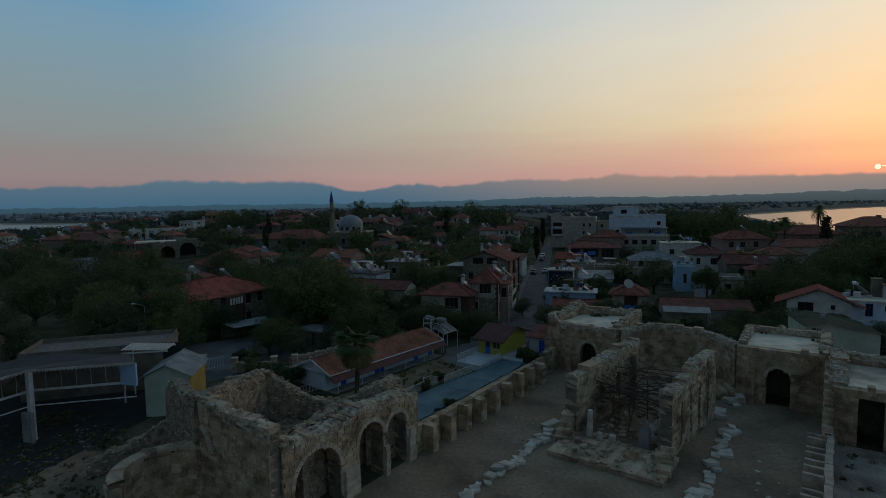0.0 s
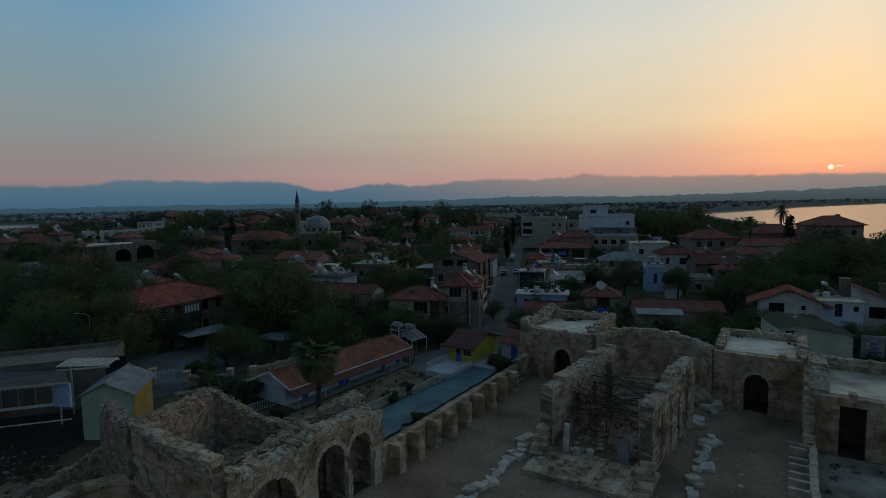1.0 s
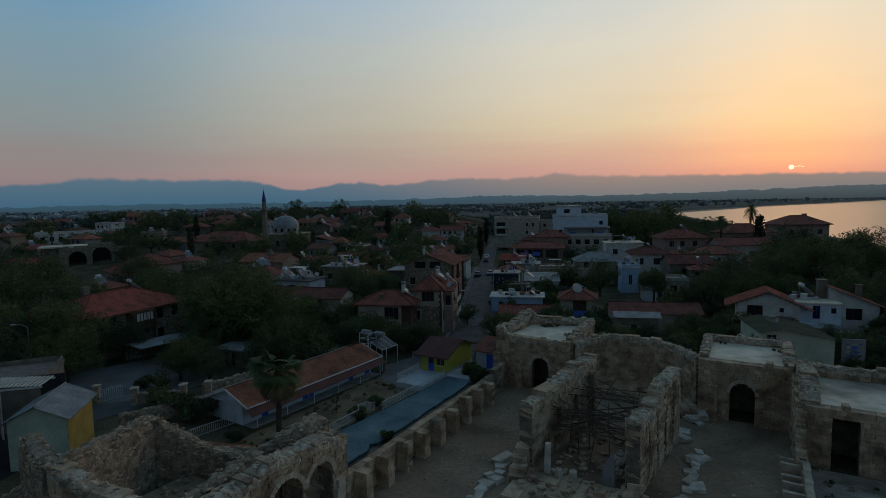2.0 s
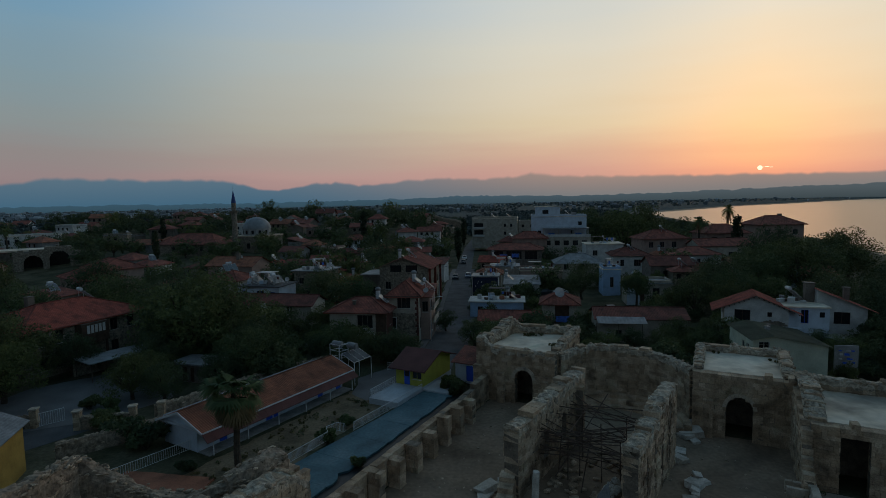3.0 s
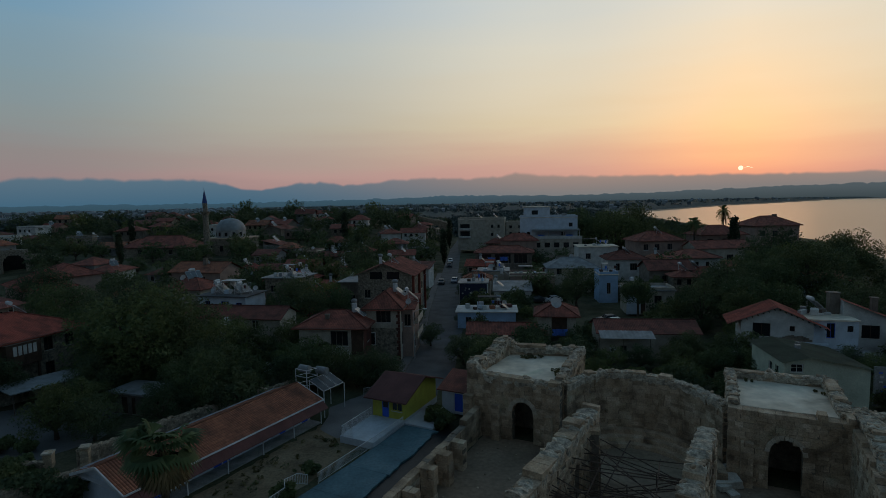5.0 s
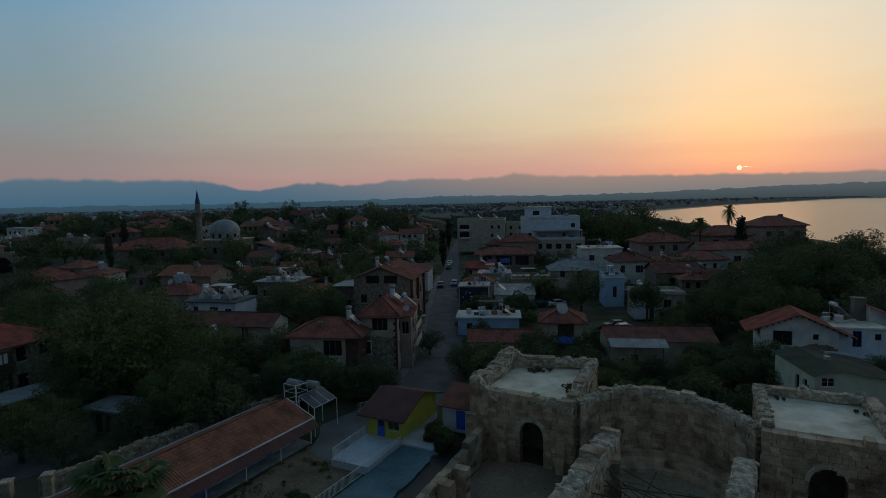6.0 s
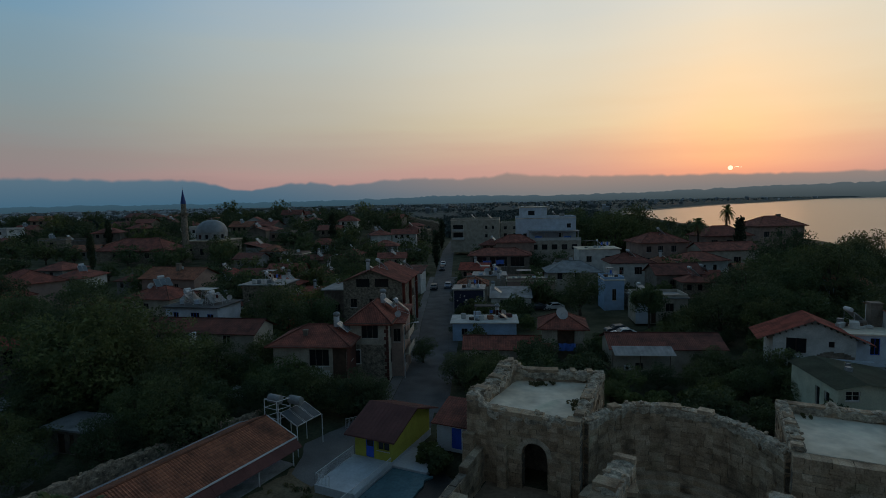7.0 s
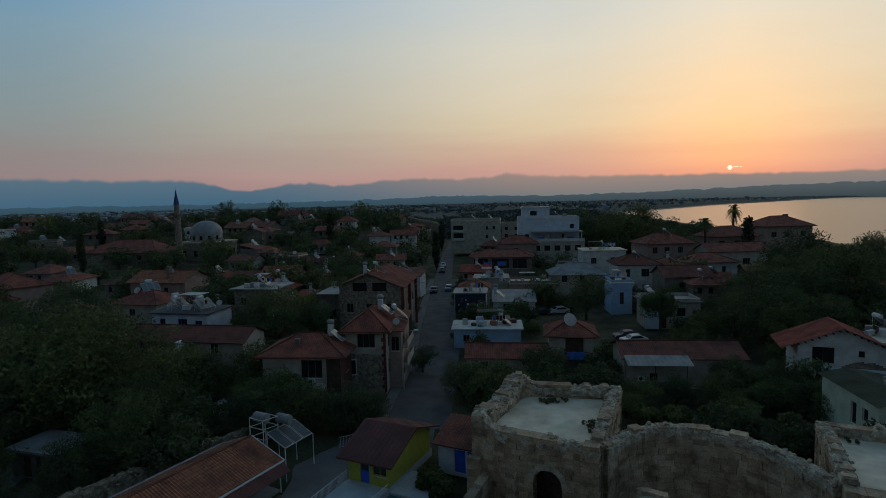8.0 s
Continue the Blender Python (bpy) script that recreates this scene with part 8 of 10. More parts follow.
def rooftop_gear():
    """Solar heaters, dishes and other gear on the nearer roofs."""
    for x, y, z, r in ((-17.7, 63.6, 7.0, -5), (-12.6, 69.2, 9.0, -8), (-19.6, 92.6, 10.7, 10), (3.6, 87.6, 3.2, -10), (3.4, 108.6, 4.0, -15), (5.0, 121, 4.6, 20)):
        tower_heater(pose(x, y, z, 0, 0, r))
    for x, y, z, r, n in ((-10.0, 69.6, 7.9, 20, 2), (-17.0, 93.0, 11.0, 40, 1), (-47.5, 82.6, 7.08, 10, 3), (-43.2, 82.0, 7.08, -10, 3), (-45.4, 84.4, 7.08, 5, 3), (-49.0, 84.8, 7.08, -15, 2), (-41.0, 100.5, 7.88, 15, 3), (-58.0, 91.5, 8.4, -30, 3), (34.0, 148, 9.58, 0, 2), (38.0, 132, 8.25, 20, 2), (54.0, 159, 12.0, 10, 2), (5.0, 132, 4.98, -20, 2), (-39.0, 68.3, 3.4, 0, 3), (27.0, 187, 16.88, 0, 2), (-2, 231, 15.08, 0, 2), (5, 231, 15.08, 0, 2), (47.6, 66.2, 6.9, 10, 2), (-63.5, 56.0, 8.6, 70, 2)):
        water_heater(pose(x, y, z, 0, 0, r), 1, n)
    for x, y, z, r, s in ((12.7, 75.0, 5.9, 20, 0.95), (-49.0, 82.2, 7.1, -20, 0.6), (-44.6, 80.2, 7.1, -35, 0.5), (-59.5, 90.0, 8.3, -10, 0.6), (35.0, 59.6, 3.4, -25, 1.0), (2.4, 130, 4.98, 0, 0.8), (4.6, 130, 4.98, -30, 0.8), (20.4, 139, 5.0, 10, 1.0), (-65, 110, 9.0, 0, 0.6), (16.5, 122.5, 4.6, 20, 0.9), (-10.3, 67.2, 7.6, 0, 0.45), (-30, 110, 6, 0, 0.6)):
        dish(pose(x, y, z, 0, 0, r), s)
    for x, y, z, r in ((-19.0, 59.66, 2.9, -1), (-16.2, 88.2, 6.4, -3), (-14.0, 88.1, 6.0, -3), (-34.0, 69.9, 4.3, -6), (-36.0, 70.1, 4.3, -6), (19.6, 65.7, 1.2, -2), (-19.0, 88.3, 4.0, -3)):
        ac_unit(pose(x, y, z, 0, 0, r))
    for x, y, z, w, d, rz, seed in ((-45.5, 83.0, 7.1, 9, 5, -8, 1), (-41.5, 101.0, 7.9, 6, 5, -6, 2), (12.6, 124.5, 4.6, 9, 5, -2, 3), (1.4, 87.4, 3.18, 8, 4, -1, 4), (3.0, 131.0, 4.98, 6, 5, -2, 5), (33.0, 148.0, 9.58, 8, 5, 0, 6), (-1.6, 108.5, 5.28, 4.6, 4, -2, 7), (28.2, 111.0, 6.58, 3.0, 4, 0, 8)):
        roof_clutter(x, y, z, w, d, rz, seed)
    # clutter on the flat roof of the pale blue house
    for x, y, w, d, hh, mat, lab in ((-2.2, 87.6, 0.8, 0.6, 0.9, "plaster", "white box on a roof terrace"), (0.2, 88.6, 1.2, 0.8, 1.0, "bluewhite", "white water tank box on a roof"), (2.4, 86.8, 0.9, 0.9, 0.7, "orange", "terracotta coloured crate on a roof"), (5.0, 88.4, 2.2, 1.2, 0.6, "maroon", "folded dark red awning on a roof")):
        b = thing("roof_box", pose(x, y, 3.18, 0, 0, 15), lab, "box")
        bm = boxes((-w / 2, w / 2, -d / 2, d / 2, 0, hh))
        bmesh.ops.bevel(bm, geom=bm.edges[:], offset=0.05, segments=1, affect="EDGES")
        part("body", bm, M[mat], b)
    for x, y, z, lab in ((2.6, 151.2, 4.6, "blue cloth on a washing line"), (6.4, 151.0, 4.8, "blue and white cloth on a washing line"), (20.0, 176.2, 9.75, "blue cloth drying on a hotel terrace"), (29.5, 175.6, 9.75, "blue cloth drying on a hotel terrace")):
        ln = thing("laundry", pose(x, y, z), lab, "laundry")
        bm = bmesh.new()
        rows = [[bm.verts.new((-1.1 + i * 0.2, 0.05 * math.sin(i * 1.3 + j), 1.3 - j * 0.3 - 0.05 * math.sin(i * 0.9))) for i in range(12)] for j in range(5)]
        for j in range(4):
            for i in range(11):
                bm.faces.new((rows[j][i], rows[j][i + 1], rows[j + 1][i + 1], rows[j + 1][i]))
        bmesh.ops.solidify(bm, geom=bm.faces[:], thickness=0.02)
        part("cloth", bm, M["laundryblue"], ln)
        bm = bmesh.new()
        rod(bm, (-1.3, 0, 1.33), (1.3, 0, 1.33), 0.01, n=4)
        part("line", bm, M["steel"], ln)
        for sx in (-1.3, 1.3):
            bm = bmesh.new()
            rod(bm, (sx, 0, -z), (sx, 0, 1.4), 0.03)
            part("line_post", bm, M["steel"], ln)
    car(pose(-8.0, 140.0, -0.0, 0, 0, 88), "carblue", "silver-blue car parked in the street")
    car(pose(-11.6, 137.0, 0.0, 0, 0, 90), "cardark", "dark car parked against the kerb")
    car(pose(-12.8, 190.0, 0.0, 0, 0, 92), "carwhite", "white car far down the street")
    car(pose(-12.2, 176.0, 0.0, 0, 0, 92), "cardark", "dark car far down the street")
    car(pose(12.6, 109.4, 0.0, 0, 0, 10), "cardark", "dark car parked between houses")
    car(pose(16.2, 110.0, 0.0, 0, 0, 12), "carwhite", "white car parked between houses")
    car(pose(24.6, 86.6, gz(25, 87), 0, 0, 8), "carwhite", "white car parked behind the shed")
    car(pose(24.2, 89.4, gz(24, 89), 0, 0, 8), "cardark", "dark car parked behind the shed")
    car(pose(-46.0, 43.2, 0.03, 0, 0, 60), "carwhite", "white van-like car in the parking yard")
    for x, y, h, r in ((-84, 101, 7, 0), (-11.9, 99, 8, 0), (-9.3, 65.7, 7.0, 20), (128, 132, 9, 0), (-40, 140, 8, 10), (-88, 62, 7, 20), (-64, 36, 7, 200)):
        street_lamp(x, y, h, r)


def build_blocks():
    t = house(23.3, 187.0, -3, 20.0, 13.0, 16.2, "flat", 0, 0.12, "bluewhite", "slab", "white hotel block with roof storey and covered terrace", [("f", 17.0, 18.3, 13.0, 14.4), ("f", 2.4, 3.6, 9.9, 11.2), ("f", 14.4, 15.6, 9.9, 11.2), ("r", 3, 4.2, 12.8, 14.2), ("r", 8, 9.2, 12.8, 14.2), ("r", 3, 4.2, 9.4, 10.8)], base=0.5, name="hotel", detail=False)
    part("roof_storey", boxes((-8.6, 0.6, -3.5, 5, 16.38, 19.9)), M["bluewhite"], t)
    part("roof_storey_cap", boxes((-8.9, 0.9, -3.8, 5.3, 19.902, 20.15)), M["slab"], t)
    part("roof_storey_window", boxes((-5.8, -3.6, -3.54, -3.501, 17.3, 18.8)), M["glass"], t)
    part("roof_tank", boxes((5.0, 6.6, -2, -0.6, 16.38, 17.6)), M["tin"], t)
    part("terrace_roof", boxes((-5.8, 10.4, -12.5, -6.53, 12.0, 12.3)), M["tin"], t, "pale terrace roof")
    part("terrace_floor", boxes((-6.4, 10.9, -12.8, -6.53, 8.8, 9.2)), M["cream"], t)
    part("terrace_parapet", boxes((-6.4, 10.9, -12.8, -12.6, 9.202, 10.1)), M["plaster"], t)
    for x in (-5.6, -0.4, 4.8, 10.0):
        part("terrace_post", boxes((x - 0.12, x + 0.12, -12.3, -12.06, 9.2, 12.0)), M["plaster"], t)
    bm = bmesh.new()
    wall_face(bm, (-6.4, -12.7, 0), (1, 0, 0), 17.3, 8.798, [(1.5 + k * 3.2, 3.3 + k * 3.2, 6.2, 7.9) for k in range(5)])
    wall_face(bm, (10.9, -12.7, 0), (0, 1, 0), 6.1, 8.798, [])
    wall_face(bm, (-6.4, -6.6, 0), (0, -1, 0), 6.1, 8.798, [])
    part("lower_wing", bm, M["cream"], t)
    for k in range(5):
        window(t, (-6.4, -12.7, 0), (1, 0, 0), (1.5 + k * 3.2, 3.3 + k * 3.2, 6.2, 7.9), detail=False)
    t = house(-1.1, 231.0, -4, 20.5, 12.0, 13.4, "flat", 0, 0.12, "cream", "slab", "plain grey concrete apartment block with recessed balconies", [("f", 14.6, 15.6, 9.6, 11.0), ("f", 17.4, 18.4, 9.6, 11.0), ("f", 1.0, 5.2, 9.2, 11.4), ("f", 1.0, 5.2, 5.8, 8.2), ("f", 14.6, 15.6, 6.0, 7.4)], base=1.5, name="apartment_building", detail=False)
    for z in (5.2, 8.7):
        part("balcony_parapet", boxes((-9.6, -4.6, -7.0, -6.02, z, z + 0.9)), M["plaster"], t)
    block(14.0, 236.0, -4, 8.0, 12.0, 4, "cream", "grey balcony wing of an apartment block", base=0.5, gap=4)
    house(6.6, 158.5, -4, 17.5, 8.5, 7.2, "hip", 1.6, 0.7, "woodgrey", "tile", "long open-sided building with red hipped roof", [("f", 1, 5, 3.8, 6.6), ("f", 6, 11, 3.8, 6.6), ("f", 12, 16, 3.8, 6.6)], base=0.0, step=0.2)
    house(12.0, 172.0, -4, 12, 8, 9.6, "hip", 2.0, 0.6, "pink", "tile", "house with low red pyramid roof", [("f", 5, 6.5, 6.5, 8)], base=0.3, step=0.2)
    house(53.0, 160.0, 10, 14, 10, 10.0, "hip", 2.4, 0.8, "pink", "tile", "pink three-storey guest house with red hipped roof and balconies", [("f", 1.5, 3, 7, 8.8), ("f", 5, 6.5, 7, 8.8), ("f", 9, 10.5, 7, 8.8), ("f", 1.5, 3, 3.6, 5.4), ("f", 5, 6.5, 3.6, 5.4), ("f", 9, 10.5, 3.6, 5.4)], base=0.3, step=0.2)
    house(58.0, 143.0, 10, 12, 9, 6.4, "hip", 1.8, 0.6, "plaster", "tile", "white house with low red roof", [("f", 2, 3, 3.8, 5.2), ("f", 5, 6, 3.8, 5.2), ("f", 8, 9, 3.8, 5.2)], base=0.3, step=0.2)
    house(78.0, 176.0, 8, 15, 10, 10.5, "hip", 2.6, 0.8, "pink", "tile", "broad house with red hipped roof beside palms", [("f", 2, 4, 7, 9), ("f", 7, 9, 7, 9)], base=0.3, step=0.2)
    house(107.6, 203.0, 10, 17.5, 12, 12.2, "hip", 3.0, 1.0, "pink", "tile", "large shore house with broad red hipped roof and chimney", [("f", 2, 4, 8, 10), ("f", 7, 9, 8, 10), ("f", 13, 15, 8, 10)], base=0.0, chimney=((3.0, 0.0, 15.8, 1.2),), step=0.24)
    house(69.0, 153.0, 8, 16, 8, 8.0, "gable", 1.8, 0.5, "cream", "tile", "house with red gabled roof near the shore", [("f", 2, 4, 4, 6), ("f", 9, 11, 4, 6)], base=0.3, step=0.2)
    # middle distance right of the street
    house(-1.6, 108.5, -2, 6.2, 6, 5.3, "flat", 0, 0.3, "plaster", "tin", "shop with white flat roof and dark blue front with pale marks", [], base=-0.2)
    shop_front()
    house(7.2, 111.5, -2, 8.4, 6.0, 3.0, "shed", 1.4, 0.3, "plaster", "tin", "low white house under a grey sheet roof", [("f", 2, 3, 1.2, 2.6), ("f", 6, 7, 1.2, 2.6)], base=-0.2)
    house(-1.0, 119.5, -2, 6.5, 7.0, 4.6, "hip", 1.6, 0.5, "cream", "tileorange", "small house with orange hipped roof", [("f", 2, 3, 2.6, 4)], base=-0.2)
    house(12.6, 124.5, -2, 11.0, 7.0, 4.6, "flat", 0, 0.2, "pink", "slab", "pink terrace house with arched ground floor and roof garden", [("f", 1, 2.2, 1.2, 3.4), ("f", 3.6, 4.8, 1.2, 3.4), ("f", 6.2, 7.4, 1.2, 3.4), ("f", 8.8, 10, 1.2, 3.4)], base=-0.2)
    house(3.0, 131.0, -2, 8.0, 7.0, 5.0, "flat", 0, 0.3, "cream", "tin", "flat-roofed house with white sheet roof", [("f", 2, 3, 2, 3.4)], base=-0.2)
    house(22.6, 126.0, 0, 12.0, 8.0, 6.4, "hip", 2.0, 0.6, "cream", "tin", "cream house with grey sheet gabled roof", [("f", 2, 3.2, 4.6, 6.2), ("f", 6, 7.2, 4.6, 6.2)], base=0.0)
    house(28.2, 111.0, 0, 4.0, 6.0, 6.4, "flat", 0, 0.2, "bluewash", "slab", "pale blue flat-roofed house", [("f", 1.6, 2.4, 2.2, 4.6)], base=0.0)
    house(37.5, 133.0, 0, 10.0, 8.0, 7.6, "hip", 1.8, 0.6, "plaster", "tiledark", "white house with dark red roof and balcony", [("f", 5.6, 7.4, 4.6, 6.4), ("f", 2, 3, 4.6, 6.4)], base=0.0)
    house(33.0, 148.0, 0, 11.0, 8.0, 9.4, "flat", 0, 0.3, "plaster", "slab", "white flat-roofed house with outside stair", [("f", 2, 3.4, 6, 7.6), ("f", 7, 8.4, 6, 7.6)], base=0.0)
    house(44.0, 120.0, 4, 10.0, 7.0, 6.4, "gable", 1.8, 0.5, "woodgrey", "tiledark", "old house with dark tile roof", [("f", 3, 4, 3.6, 5)], base=0.0)



def vaulted_ruin():
    """A long ruin with two broad dark vaults towards the ruin field."""
    t = thing("vaulted_ruin", pose(-155.6, 135.0, 2.3, 0, 0, 40), "old stone ruin with two broad dark vaults", "ruin")
    holes = [(2.6, 7.8, 0, 5.8, True), (9.5, 15.2, 0, 7.0, True)]
    top = heights((0, 7.0), (7, 7.4), (8.6, 7.9), (12, 8.8), (15.5, 8.5), (17.5, 6.6), (24, 5.4))
    part("wall_core", core_wall((0, 0), (24, 0), 2.0, top, 0, 0.5, holes), M["core"], t)
    lay(t, course_wall((0, 0), (24, 0), 2.1, top, 0, 0.7, 1.2, 8, holes), M["housestone"], "stone", False, 0)
    for h0, h1, z0, z1, _ in holes:
        voussoirs(t, (h0 + h1) / 2, -1.25, z1 - (h1 - h0) / 2, (h1 - h0) / 2, 0.5, 0.5, None, 13, M["housestone"])
    # near-black wall puts the shade of the vaults into the colour
    part("vault_back", boxes((0, 17.3, 5.0, 6.0, 0, 6.6)), M["dark"], t)
    part("vault_roof", boxes((-6, 8.6, 1.1, 12.0, 7.0, 7.5)), M["slab"], t, "pale flat roof over the vault")
    part("side_wall", boxes((-6, -5.4, 1.1, 12.0, 0, 6.998)), M["housestone"], t)
    house(-196, 182, 40, 24, 8, 8.6, "flat", 0, 0.2, "plaster", "slab", "long white building with a pergola on its flat roof", [("f", 2 + k * 3.2, 3.6 + k * 3.2, 5.4, 7.2) for k in range(7)], base=3.6, name="apartment_building", detail=False)
    house(-150, 118, 25, 11, 7, 4.6, "gable", 1.4, 0.4, "pink", "tilered", "low house with a red roof before the vaults", [("f", 6, 7, 2.4, 3.6)], base=1.6)


vaulted_ruin()
build_named_houses()
build_mosque()
build_blocks()
rooftop_gear()

# ---- trees ----
def leaf_cloud(rng, clumps, per, leaf, flat=0.75):
    """Leaves as small bent quads round clump centres. clumps: (centre, radius)."""
    cs, ns = [], []
    for (cx, cy, cz), r in clumps:
        k = per if isinstance(per, int) else int(per * r * r)
        v = rng.normal(size=(k, 3))
        v /= np.linalg.norm(v, axis=1)[:, None]
        d = r * rng.uniform(0.45, 1.05, k) ** 0.6
        p = v * d[:, None]
        p[:, 2] *= flat
        cs.append(p + np.array((cx, cy, cz)))
        ns.append(v)
    c, nrm = np.concatenate(cs), np.concatenate(ns)
    k = len(c)
    a = rng.normal(size=(k, 3)) + nrm * 0.3
    a /= np.linalg.norm(a, axis=1)[:, None]
    b = np.cross(a, nrm + rng.normal(size=(k, 3)) * 0.6)
    b /= np.linalg.norm(b, axis=1)[:, None] + 1e-9
    s = leaf * rng.uniform(0.6, 1.4, k)[:, None]
    q = np.stack([c - a * s, c + a * s * 0.6 + b * s * 0.52, c + a * s * 0.6 - b * s * 0.52], 1).reshape(-1, 3)
    return q, np.arange(k * 3).reshape(-1, 3)


def crown_clumps(rng, r, h, n, uneven=0.35):
    """Clump centres over an uneven dome of radius r and height h above its lower rim."""
    out = []
    for i in range(n):
        u = rng.uniform(0, 1)
        a = rng.uniform(0, 6.2832)
        el = math.asin(rng.uniform(-0.7, 1))
        q = (0.35 + 0.62 * u ** 0.4) * (1 + uneven * noise.noise((math.cos(a) * 1.5, math.sin(a) * 1.5, el * 1.5 + n)))
        out.append(((r * q * math.cos(el) * math.cos(a), r * q * math.cos(el) * math.sin(a), h * 0.42 + h * 0.55 * q * math.sin(el)), r * rng.uniform(0.2, 0.34)))
    return out


def make_tree(seed, h, r, leaf, n, per, mat, trunk_h=None, name="tree", label="broad dark green tree with an uneven crown", group="trees", bark=True):
    rng = np.random.default_rng(seed)
    t = thing(name, pose(0, 0, -500), label, "tree", group)
    th = trunk_h if trunk_h is not None else h * 0.16
    clumps = [((x, y, z + th * 0.8), q) for (x, y, z), q in crown_clumps(rng, r, h - th * 0.8, n)]
    bm = bmesh.new()
    rod(bm, (0, 0, -0.3), (0.1 * r * 0.3, 0, th), 0.045 * h, 0.03 * h, 8)
    if name == "tree" and leaf < 0.3:
        part("trunk", bm, M["bark"], t)
        bm = bmesh.new()
    for (x, y, z), q in clumps[:9]:
        rod(bm, (0.03 * r, 0, th * 0.95), (x * 0.8, y * 0.8, z), 0.018 * h, 0.006 * h, 5)
    if name == "bush":
        bm.free()
    else:
        part("branch_fork" if leaf < 0.3 else "trunk", bm, M["bark"], t)
    v, f = leaf_cloud(rng, clumps, per, leaf)
    core = [((0, 0, th + (h - th) * 0.4), r * 0.62)]
    v2, f2 = leaf_cloud(rng, core, 260 if leaf < 0.3 else 90, leaf * 2.6)
    me = raw_mesh("crown", np.concatenate([v, v2]).tolist(), np.concatenate([f, f2 + len(v)]).tolist(), M[mat])
    part("crown", me, None, t)
    return t


def make_cypress(seed, h, r):
    rng = np.random.default_rng(seed)
    t = thing("cypress", pose(0, 0, -500), "tall dark columnar cypress", "tree", "cypresses")
    clumps = []
    for i in range(40):
        z = h * (0.06 + 0.92 * i / 40)
        w = r * math.sin(math.pi * min(1, 0.12 + 0.88 * (1 - i / 40))) ** 0.6
        for _ in range(2):
            a = rng.uniform(0, 6.28)
            clumps.append(((w * 0.45 * math.cos(a), w * 0.45 * math.sin(a), z), w * 0.6))
    bm = bmesh.new()
    rod(bm, (0, 0, -0.3), (0, 0, h * 0.5), 0.16, 0.08, 7)
    part("trunk", bm, M["bark"], t)
    v, f = leaf_cloud(rng, clumps, 34, 0.28, 1.3)
    part("crown", raw_mesh("crown", v.tolist(), f.tolist(), M["cypress"]), None, t)
    return t


def make_palm(seed, h, fans=True, label="fan palm with a skirt of dry fronds"):
    rng = random.Random(seed)
    t = thing("palm_tree", pose(0, 0, -500), label, "palm", "palms")
    bm = bmesh.new()
    n = 14
    for i in range(n):
        z0, z1 = h * i / n, h * (i + 1.02) / n
        rod(bm, (0.05 * math.sin(z0), 0, z0 - (0.3 if i == 0 else 0)), (0.05 * math.sin(z1), 0, z1), 0.3 - 0.07 * i / n, 0.27 - 0.07 * i / n, 10)
    part("trunk", bm, M["bark"], t)

    def fronds(count, lo, hi, ln, mat, nm):
        verts, faces = [], []
        for _ in range(count):
            az, el = rng.uniform(0, 6.2832), rng.uniform(lo, hi)
            L = ln * rng.uniform(0.8, 1.15)
            if fans:
                base = Vector((math.cos(az) * math.cos(el), math.sin(az) * math.cos(el), math.sin(el)))
                stem = Vector((0, 0, h)) + base * L * 0.5
                side = base.cross(Vector((0, 0, 1))).normalized()
                o = len(verts)
                w = 0.02
                verts += [tuple(Vector((0, 0, h)) - side * w), tuple(Vector((0, 0, h)) + side * w), tuple(stem + side * w), tuple(stem - side * w)]
                faces.append((o, o + 1, o + 2, o + 3))
                k = 13
                for j in range(k):
                    b = (j / (k - 1) - 0.5) * 2.5
                    d = (base * math.cos(b) + side * math.sin(b)).normalized()
                    sag = Vector((0, 0, -0.28 * L * (0.6 + abs(b) * 0.4)))
                    p1, p2 = stem + d * L * 0.34, stem + d * L * 0.6 + sag
                    nr = d.cross(base.cross(side)).normalized() * 0.05 * L
                    o = len(verts)
                    verts += [tuple(stem), tuple(p1 + nr), tuple(p2), tuple(p1 - nr)]
                    faces.append((o, o + 1, o + 2, o + 3))
            else:
                pts = []
                for j in range(9):
                    s = j / 8
                    out = L * (s - 0.15 * s * s)
                    pts.append(Vector((math.cos(az) * out * math.cos(el), math.sin(az) * out * math.cos(el), h + out * math.sin(el) - 0.55 * L * s * s)))
                side = Vector((-math.sin(az), math.cos(az), 0))
                for j in range(1, 9):
                    for q in range(3):
                        p = pts[j - 1].lerp(pts[j], q / 3)
                        d = (pts[j] - pts[j - 1]).normalized()
                        wl = L * 0.2 * math.sin(math.pi * min(1, 0.15 + (j + q / 3) / 10))
                        for sg in (-1, 1):
                            o = len(verts)
                            tip = p + side * sg * wl + d * wl * 0.6 - Vector((0, 0, wl * 0.35))
                            verts += [tuple(p), tuple(p + d * 0.1), tuple(tip)]
                            faces.append((o, o + 1, o + 2))
        part(nm, raw_mesh(nm, verts, faces, M[mat]), None, t)
    if fans:
        fronds(44, -1.0, 1.25, 2.5, "frond", "crown")
        fronds(54, -1.52, -1.0, 2.6, "deadfrond", "dry_skirt")
    else:
        fronds(44, -0.35, 1.3, 3.4, "frond", "crown")
        fronds(14, -1.1, -0.4, 2.6, "deadfrond", "dry_fronds")
    return t


